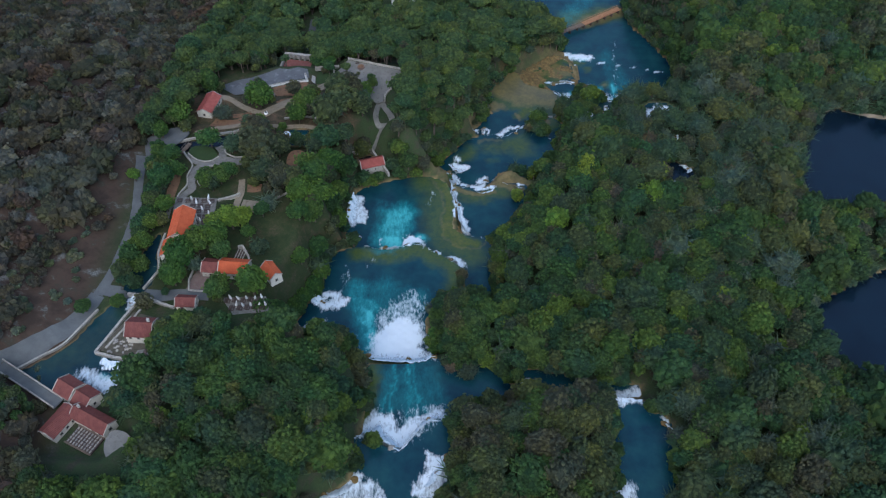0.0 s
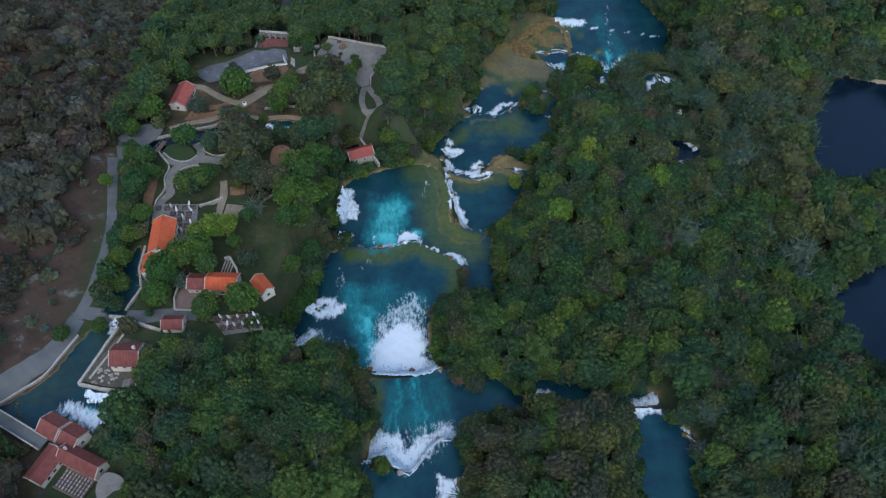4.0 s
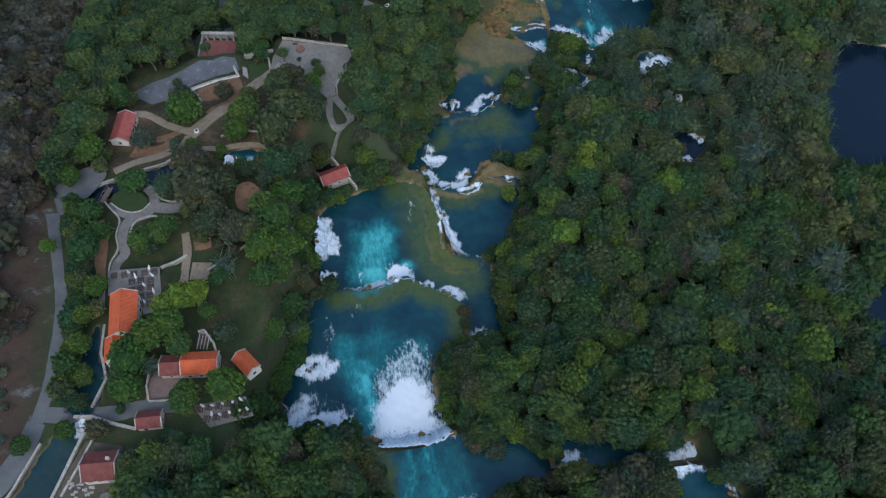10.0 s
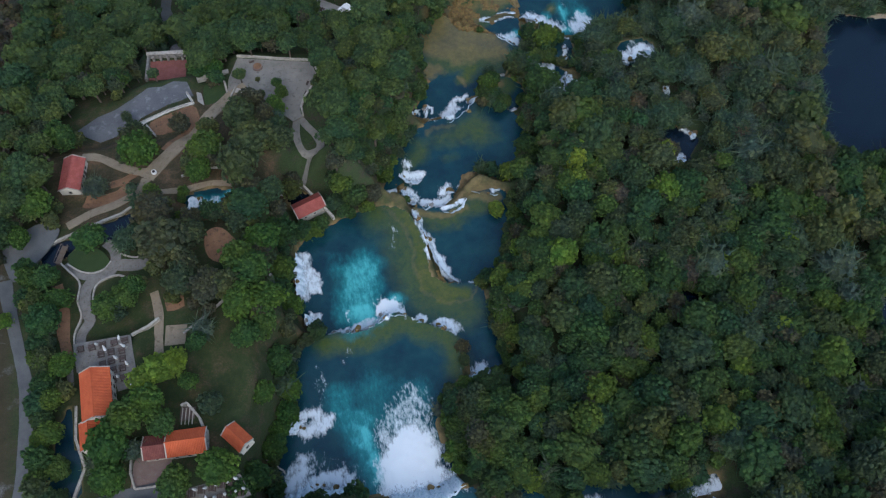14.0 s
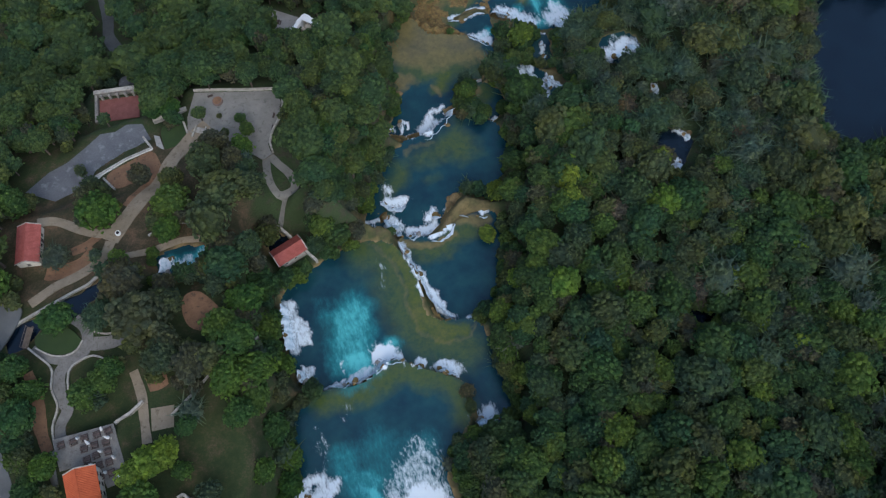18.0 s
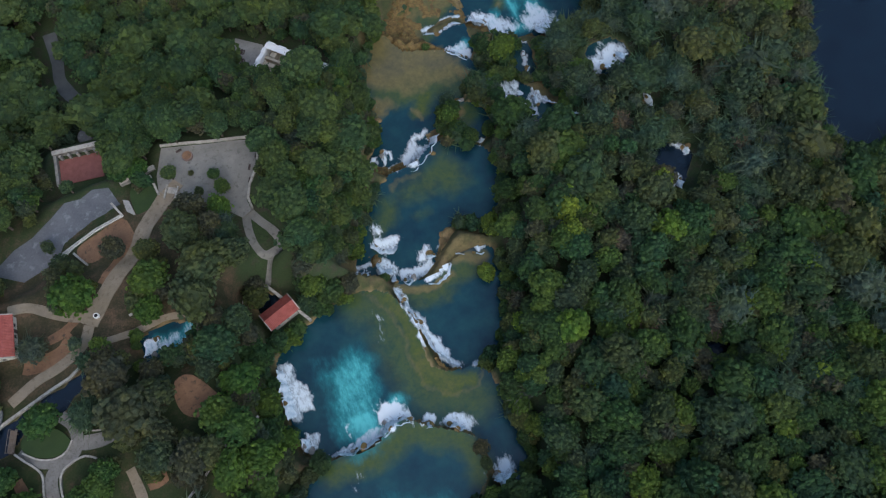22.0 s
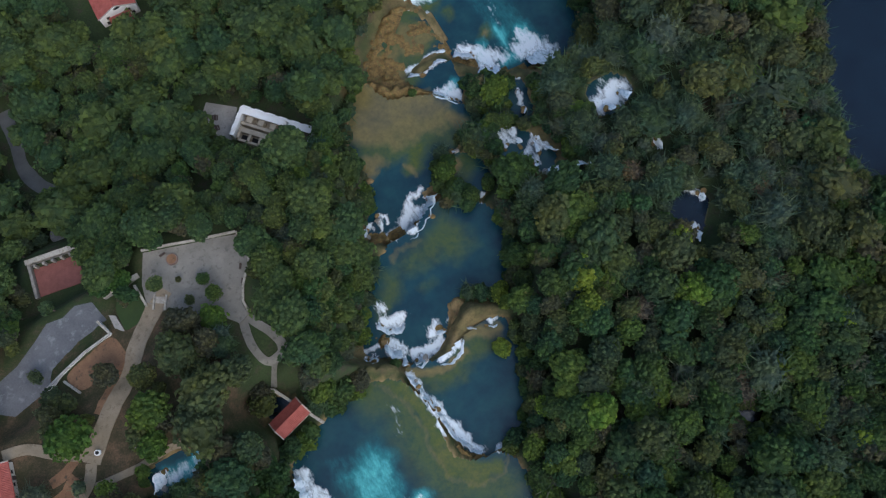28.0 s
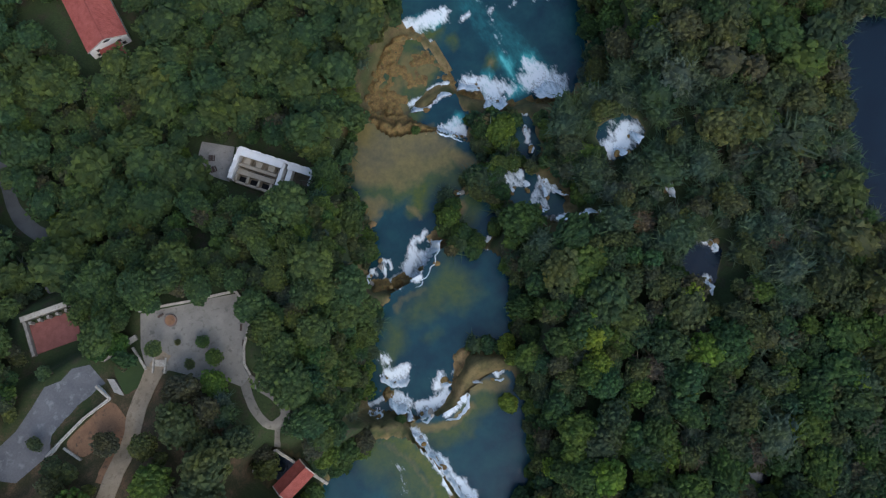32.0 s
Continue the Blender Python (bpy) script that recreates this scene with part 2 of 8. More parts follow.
def foam_material():
    """Falling white water: strands along the flow, torn open at the edges."""
    m, nt, bsdf = material("falling_water", 0.7, 0.3)
    flow = nt.nodes.new("ShaderNodeMapping")
    flow.inputs["Scale"].default_value = (1.0, 0.38, 0.38)
    nt.links.new(nt.nodes.new("ShaderNodeNewGeometry").outputs["Position"], flow.inputs["Vector"])
    strands, fine = noise_tex(nt, 1.5, 8.0, 0.75, flow.outputs["Vector"]), noise_tex(nt, 1.1, 7.0, 0.72)
    tone = maths(nt, "ADD", maths(nt, "MULTIPLY", strands, 0.6), maths(nt, "MULTIPLY", fine, 0.4))
    nt.links.new(ramp(nt, tone, [(0.36, (0.20, 0.33, 0.39)), (0.45, (0.55, 0.66, 0.73)), (0.54, (0.76, 0.82, 0.87))]), bsdf.inputs["Base Color"])
    torn = maths(nt, "ADD", maths(nt, "SUBTRACT", maths(nt, "MULTIPLY", attribute(nt, "rag"), 1.5), 0.56), maths(nt, "MULTIPLY", maths(nt, "SUBTRACT", tone, 0.5), 5.0))
    nt.links.new(maths(nt, "MULTIPLY", torn, 3.0, True), bsdf.inputs["Alpha"])
    bump(nt, bsdf, tone, 0.8, 0.4)
    return m


WATER, FOAM = water_material(), foam_material()


def ground_material():
    """Forest floor and scrub land: brown earth, leaf litter, moss and pale limestone scree."""
    m, nt, bsdf = material("forest_floor", 0.95)
    wide, mid, fine = noise_tex(nt, 0.03, 4.0, 0.6), noise_tex(nt, 0.22, 5.0, 0.65), noise_tex(nt, 2.2, 5.0, 0.7)
    soil = ramp(nt, fine, [(0.3, (0.034, 0.032, 0.020)), (0.7, (0.075, 0.066, 0.044))])
    green = ramp(nt, fine, [(0.3, (0.024, 0.040, 0.016)), (0.7, (0.050, 0.075, 0.028))])
    colour = mix(nt, ramp(nt, mid, [(0.50, (0, 0, 0)), (0.66, (1, 1, 1))]), green, soil)
    hill = attribute(nt, "hill")
    rust = ramp(nt, mid, [(0.36, (0.042, 0.029, 0.021)), (0.52, (0.066, 0.043, 0.030)), (0.66, (0.042, 0.040, 0.027))])
    colour = mix(nt, hill, colour, rust)
    scree = ramp(nt, maths(nt, "MULTIPLY", maths(nt, "ADD", mid, wide), 0.5), [(0.53, (0, 0, 0)), (0.60, (1, 1, 1))])
    colour = mix(nt, maths(nt, "MULTIPLY", scree, hill), colour, ramp(nt, fine, [(0.4, (0.09, 0.09, 0.08)), (0.65, (0.26, 0.26, 0.25))]))
    grass = ramp(nt, maths(nt, "ADD", maths(nt, "MULTIPLY", mid, 0.6), maths(nt, "MULTIPLY", fine, 0.4)), [(0.36, (0.018, 0.032, 0.010)), (0.50, (0.032, 0.044, 0.014)), (0.57, (0.058, 0.050, 0.024)), (0.66, (0.120, 0.076, 0.045))])
    colour = mix(nt, attribute(nt, "meadow"), colour, grass)
    dust = ramp(nt, maths(nt, "ADD", maths(nt, "MULTIPLY", mid, 0.55), maths(nt, "MULTIPLY", fine, 0.45)), [(0.38, (0.034, 0.036, 0.016)), (0.48, (0.062, 0.050, 0.027)), (0.58, (0.115, 0.074, 0.044)), (0.68, (0.175, 0.110, 0.066))])
    colour = mix(nt, attribute(nt, "dusty"), colour, dust)
    bed = attribute(nt, "bed")
    stone = ramp(nt, noise_tex(nt, 0.5, 6.0, 0.7), [(0.3, (0.10, 0.075, 0.035)), (0.6, (0.26, 0.19, 0.09)), (0.75, (0.11, 0.12, 0.04))])
    colour = mix(nt, bed, colour, stone)
    nt.links.new(colour, bsdf.inputs["Base Color"])
    bump(nt, bsdf, fine, 0.6, 0.2)
    return m


GROUND = ground_material()


# ---- helpers for meshes ----
def link_mesh(name, verts, faces, mat, parent=None, smooth=False):
    me = bpy.data.meshes.new(name)
    me.from_pydata([tuple(v) for v in verts], [], [tuple(f) for f in faces])
    me.materials.append(mat)
    if smooth:
        me.polygons.foreach_set("use_smooth", [True] * len(me.polygons))
    me.update()
    ob = new(name, me)
    ob.parent = parent
    return ob


def part(name, bm, mat, parent=None, label=""):
    """One bmesh as one mesh object under a thing."""
    me = bpy.data.meshes.new(name)
    bm.to_mesh(me)
    bm.free()
    me.materials.append(mat)
    ob = new(name, me)
    ob.parent = parent
    if label:
        ob["label"] = label
    return ob


def add_box(bm, sx, sy, sz, x=0, y=0, z=0, rz=0.0, bevel=0.0):
    """A box standing on z, optionally with bevelled edges."""
    r = bmesh.ops.create_cube(bm, size=1, matrix=Matrix.Translation((x, y, z + sz / 2)) @ Matrix.Rotation(rz, 4, "Z") @ Matrix.Diagonal((sx, sy, sz, 1)))
    if bevel:
        edges = list({e for v in r["verts"] for e in v.link_edges})
        bmesh.ops.bevel(bm, geom=edges, offset=bevel, segments=1, affect="EDGES")


def box(name, size, at, mat, parent=None, rz=0.0, bevel=0.0, label=""):
    bm = bmesh.new()
    add_box(bm, *size, *at, rz, bevel)
    return part(name, bm, mat, parent, label)


def thing(name, x, y, z, turn=0.0, label="", category="", group=""):
    ob = new(name)
    ob.matrix_basis = pose(x, y, z, 0, 0, turn)
    return tagged(ob, label, category, group)


def step(a, b, v):
    t = np.clip((np.asarray(v, float) - a) / (b - a), 0, 1)
    return t * t * (3 - 2 * t)


def inside(px, py, poly):
    r = np.zeros(np.shape(px), bool)
    for (x0, y0), (x1, y1) in zip(poly, poly[1:] + poly[:1]):
        if y0 != y1:
            r ^= ((y0 > py) != (y1 > py)) & (px < (x1 - x0) * (py - y0) / (y1 - y0) + x0)
    return r


def away(px, py, line, closed=False):
    """Distance to a polyline."""
    d = np.full(np.shape(px), 1e9)
    ends = list(zip(line, line[1:] + line[:1])) if closed else list(zip(line, line[1:]))
    for (x0, y0), (x1, y1) in ends:
        dx, dy = x1 - x0, y1 - y0
        u = np.clip(((px - x0) * dx + (py - y0) * dy) / max(dx * dx + dy * dy, 1e-9), 0, 1)
        d = np.minimum(d, np.hypot(px - x0 - u * dx, py - y0 - u * dy))
    return d


def ripple(x, y, scale, seed=0.0):
    """Smooth random relief of three octaves, about -1 to 1; scale: a sixth of the usual bump's width."""
    x, y = np.asarray(x, float) / (scale * 2.6), np.asarray(y, float) / (scale * 2.6)
    total = 0.0
    for octave in range(3):
        xi, yi = np.floor(x), np.floor(y)
        u, v = x - xi, y - yi
        u, v = u * u * (3 - 2 * u), v * v * (3 - 2 * v)

        def corner(a, b):
            h = np.sin((xi + a) * 127.1 + (yi + b) * 311.7 + (seed + octave * 5.3) * 74.7) * 43758.5453
            return h - np.floor(h)

        n = (corner(0, 0) * (1 - u) + corner(1, 0) * u) * (1 - v) + (corner(0, 1) * (1 - u) + corner(1, 1) * u) * v
        total = total + (n * 2 - 1) * 0.55 ** octave
        x, y = x * 2.03 + 17.3, y * 2.03 - 9.1
    return total * 0.85


# ---- the river's pools: level, then outline, from the upper reach to the lower lake ----
POOLS = {
    "pool_upper": (38.0, [(-27, 122), (-15, 118), (-2, 128), (3, 118), (0, 100), (-4, 70), (-40, 60), (-42, 90), (-36, 102), (-28, 108)]),
    "pool_above_fall": (33.0, [(-27, 152), (-23.7, 151.2), (-18, 151.2), (-10, 151.4), (-3, 153.2), (5, 150), (14, 151), (24, 142), (22, 135), (10, 135), (2, 131), (-2, 129), (-15, 120), (-26, 124), (-25, 138)]),
    "pool_middle": (25.5, [(-31, 209.5), (-22, 208), (-16, 210), (-10, 212), (-4, 207), (3, 203), (6, 199), (5, 189), (-2, 181), (-7, 173), (-3, 160), (-18, 157), (-30, 160), (-54, 162), (-52, 178), (-46, 189), (-43, 206)]),
    "pool_turquoise": (21.0, [(-10, 253), (-2, 251), (3, 246), (5, 236), (4, 224), (9, 219), (18, 216), (20, 198), (17, 183), (9, 184), (8, 193), (6, 203), (1, 206), (-4, 209), (-10, 213.5), (-17, 212), (-23, 210), (-31, 211), (-37.5, 215), (-38.4, 228), (-35.6, 244), (-23, 250)]),
    "pool_dark": (17.0, [(18, 249.6), (28, 252), (37, 250.5), (36, 240), (31, 228), (23, 219), (15, 218), (9, 222), (7, 236), (4, 251.4), (12, 249.6)]),
    "pool_lower": (13.0, [(19, 287), (28, 288), (38, 292), (50, 284), (51, 272), (41, 257), (30, 263), (23, 259), (16, 252), (8, 252), (2, 258), (-4, 262), (3, 273), (11, 284)]),
    "pool_shallow": (7.0, [(37, 341), (42, 331.5), (51, 328.3), (56, 325), (62, 318), (69, 311), (67, 307), (58, 309), (52, 305.5), (47.5, 305.5), (44, 303), (42.2, 297), (37, 294), (29.5, 288.5), (24, 287), (16, 292), (15, 297), (19, 302), (21, 309), (23, 322), (29, 334)]),
    "pool_basin": (4.0, [(51.2, 335.7), (57.2, 334.4), (62, 335.4), (67.1, 334.2), (66.3, 329.2), (68.5, 325.7), (66, 324), (62.4, 319.9), (57.1, 324.2), (54.9, 327.7), (52, 328.7), (53, 331.5)]),
    "lake_lower": (0.0, [(66, 375), (64, 367), (71, 354), (71, 344), (68, 339.4), (74.4, 331), (81, 324.6), (91, 321.4), (101, 317), (114, 328), (121, 353), (112, 377), (104, 396), (112, 430), (180, 560), (190, 900), (-30, 900), (0, 560), (20, 440), (44, 402), (60, 380)]),
    "shelf_water": (0.95, [(40, 335), (43, 346), (52, 354), (60, 360), (65, 359), (68, 352), (69, 344), (67.5, 340), (62, 341), (56, 340), (51, 337), (52, 332), (46, 331)]),
    "pool_side": (9.0, [(48.4, 303.8), (53.8, 302.7), (58.2, 298.1), (58.2, 292.9), (54.8, 288.8), (51.2, 287.4), (47.1, 291.2), (45, 295.3), (45.8, 300.1)]),
    "pond_wood": (27.0, [(73.2, 196.9), (77, 198.6), (81.4, 197.4), (86.8, 191.4), (83, 188.8), (75, 192.6)]),
    "pond_forest": (24.0, [(95, 257), (103, 256), (106, 250), (99, 243), (93, 243), (91, 251)]),
    "pool_east": (42.0, [(53, 131), (63, 131), (65, 127), (70, 123), (67, 100), (62, 70), (48, 70), (50, 99), (51, 113)]),
    "pool_east_lower": (37.0, [(26, 147), (40, 144), (52, 141), (64, 140), (63, 136), (50, 135), (38, 134), (24, 140)]),
    "pool_rapids": (14.0, [(62, 301), (66, 304), (70, 301), (75, 296), (78, 288), (75, 283), (69, 286), (64, 293)]),
    "pool_rapids_low": (8.0, [(72, 304), (73, 312), (78, 318), (83, 316), (82, 308), (80, 303)]),
    "pool_glade": (21.5, [(94, 298), (100, 300), (106, 297), (107, 291), (100, 288), (94, 289)]),
    "mill_race": (23.6, [(-36.5, 261.5), (-31, 263.5), (-26.5, 257), (-33, 256.6)]),
    "lake_east": (25.0, [(176, 290), (166, 281), (158, 269), (151, 252), (147, 236), (152, 228), (170, 226), (190, 231), (230, 240), (330, 250), (340, 300), (260, 300), (205, 284), (190, 286)]),
    "lake_south_east": (28.0, [(168, 195), (150, 187), (134, 178), (129, 163), (134, 152), (138, 145), (149, 141), (170, 140), (300, 150), (310, 215), (220, 205)]),
    "channel_mill": (48.0, [(-135.5, 139.6), (-129, 144.4), (-122.3, 149.0), (-118.2, 156.6), (-113.5, 164), (-108, 168.6), (-102.5, 168.5), (-106, 162), (-110, 153), (-112, 146.5), (-104, 144), (-97, 142.6), (-95.5, 133), (-102, 130.5), (-110, 134.5), (-116.5, 137.6), (-122, 133), (-128, 136.8)]),
    "channel_house": (49.0, [(-109.5, 172), (-106.5, 185), (-102.5, 197), (-100.5, 196), (-101, 188), (-99, 180), (-101.5, 171)]),
    "channel_garden": (44.0, [(-110.5, 248.3), (-103.1, 251), (-98.6, 252.2), (-91.7, 254.3), (-84.9, 255.2), (-80, 257.5), (-79, 255), (-84.4, 251.4), (-90, 248), (-95, 248.4), (-99.5, 248.2), (-103, 245), (-108, 243)]),
}

def smooth_line(points, closed=False, step_length=1.0):
    """Catmull-Rom curve through the points, resampled."""
    p = [np.array(q, float) for q in points]
    n = len(p)
    out = []
    for i in range(n if closed else n - 1):
        a, b, c, d = (p[(i - 1) % n], p[i], p[(i + 1) % n], p[(i + 2) % n]) if closed else (p[max(i - 1, 0)], p[i], p[i + 1], p[min(i + 2, n - 1)])
        k = max(int(np.linalg.norm(c - b) / step_length), 1)
        for j in range(k):
            t = j / k
            out.append(0.5 * (2 * b + (c - a) * t + (2 * a - 5 * b + 4 * c - d) * t * t + (3 * b - a - 3 * c + d) * t ** 3))
    if not closed:
        out.append(p[-1])
    return np.array(out)


for name, (level, outline) in POOLS.items():
    c = smooth_line(outline, True, 3.0)
    j = 0.2 if name.startswith("channel") else 0.55
    c = np.stack([c[:, 0] + j * ripple(c[:, 0], c[:, 1], 1.6, 2.0), c[:, 1] + j * ripple(c[:, 1], c[:, 0], 1.4, 4.0)], 1)
    POOLS[name] = (level, [(float(x), float(y)) for x, y in c])

WEST = ((0, 57), (100, 54), (165, 49.3), (215, 48), (240, 46), (262, 43.5), (285, 40), (300, 36.5), (318, 31), (335, 20), (350, 11), (375, 5), (420, 3), (900, 3))
EAST = ((0, 52), (100, 46), (130, 41), (160, 34), (190, 29.5), (250, 26.5), (285, 22), (305, 15), (325, 8), (345, 3), (900, 2))
FAR_EAST = ((0, 50), (100, 42), (140, 33), (190, 29), (230, 27), (300, 27.5), (340, 26), (420, 24), (900, 30))
MID_RIVER = ((60, -20), (120, -10), (150, -14), (180, -22), (210, -14), (235, 3), (250, 10), (290, 30), (330, 60), (370, 86), (420, 76), (900, 80))


def along(profile, y):
    return np.interp(y, [p[0] for p in profile], [p[1] for p in profile])


def land(x, y):
    """Height of the land without its pools."""
    x, y = np.asarray(x, float), np.asarray(y, float)
    west, east, far = along(WEST, y), along(EAST, y), along(FAR_EAST, y)
    east = east + (far - east) * step(95, 135, x)
    z = west + (east - west) * step(-22, 22, x - along(MID_RIVER, y))
    z = z + np.clip(-117 - x, 0, 400) * 0.28 * (1 - step(300, 420, y)) + np.clip(-160 - x, 0, 400) * 0.15 * step(280, 420, y)
    z = z + np.clip(x - 200, 0, 400) * 0.12 * step(300, 360, y)
    z = z + 0.35 * ripple(x, y, 9.0) + 0.9 * ripple(x, y, 31.0, 2.0)
    far_off = np.maximum(np.abs(x) - 380, 0) + np.maximum(y - 700, 0) + np.maximum(-60 - y, 0)
    return z + (20 - z) * step(200, 1500, far_off)


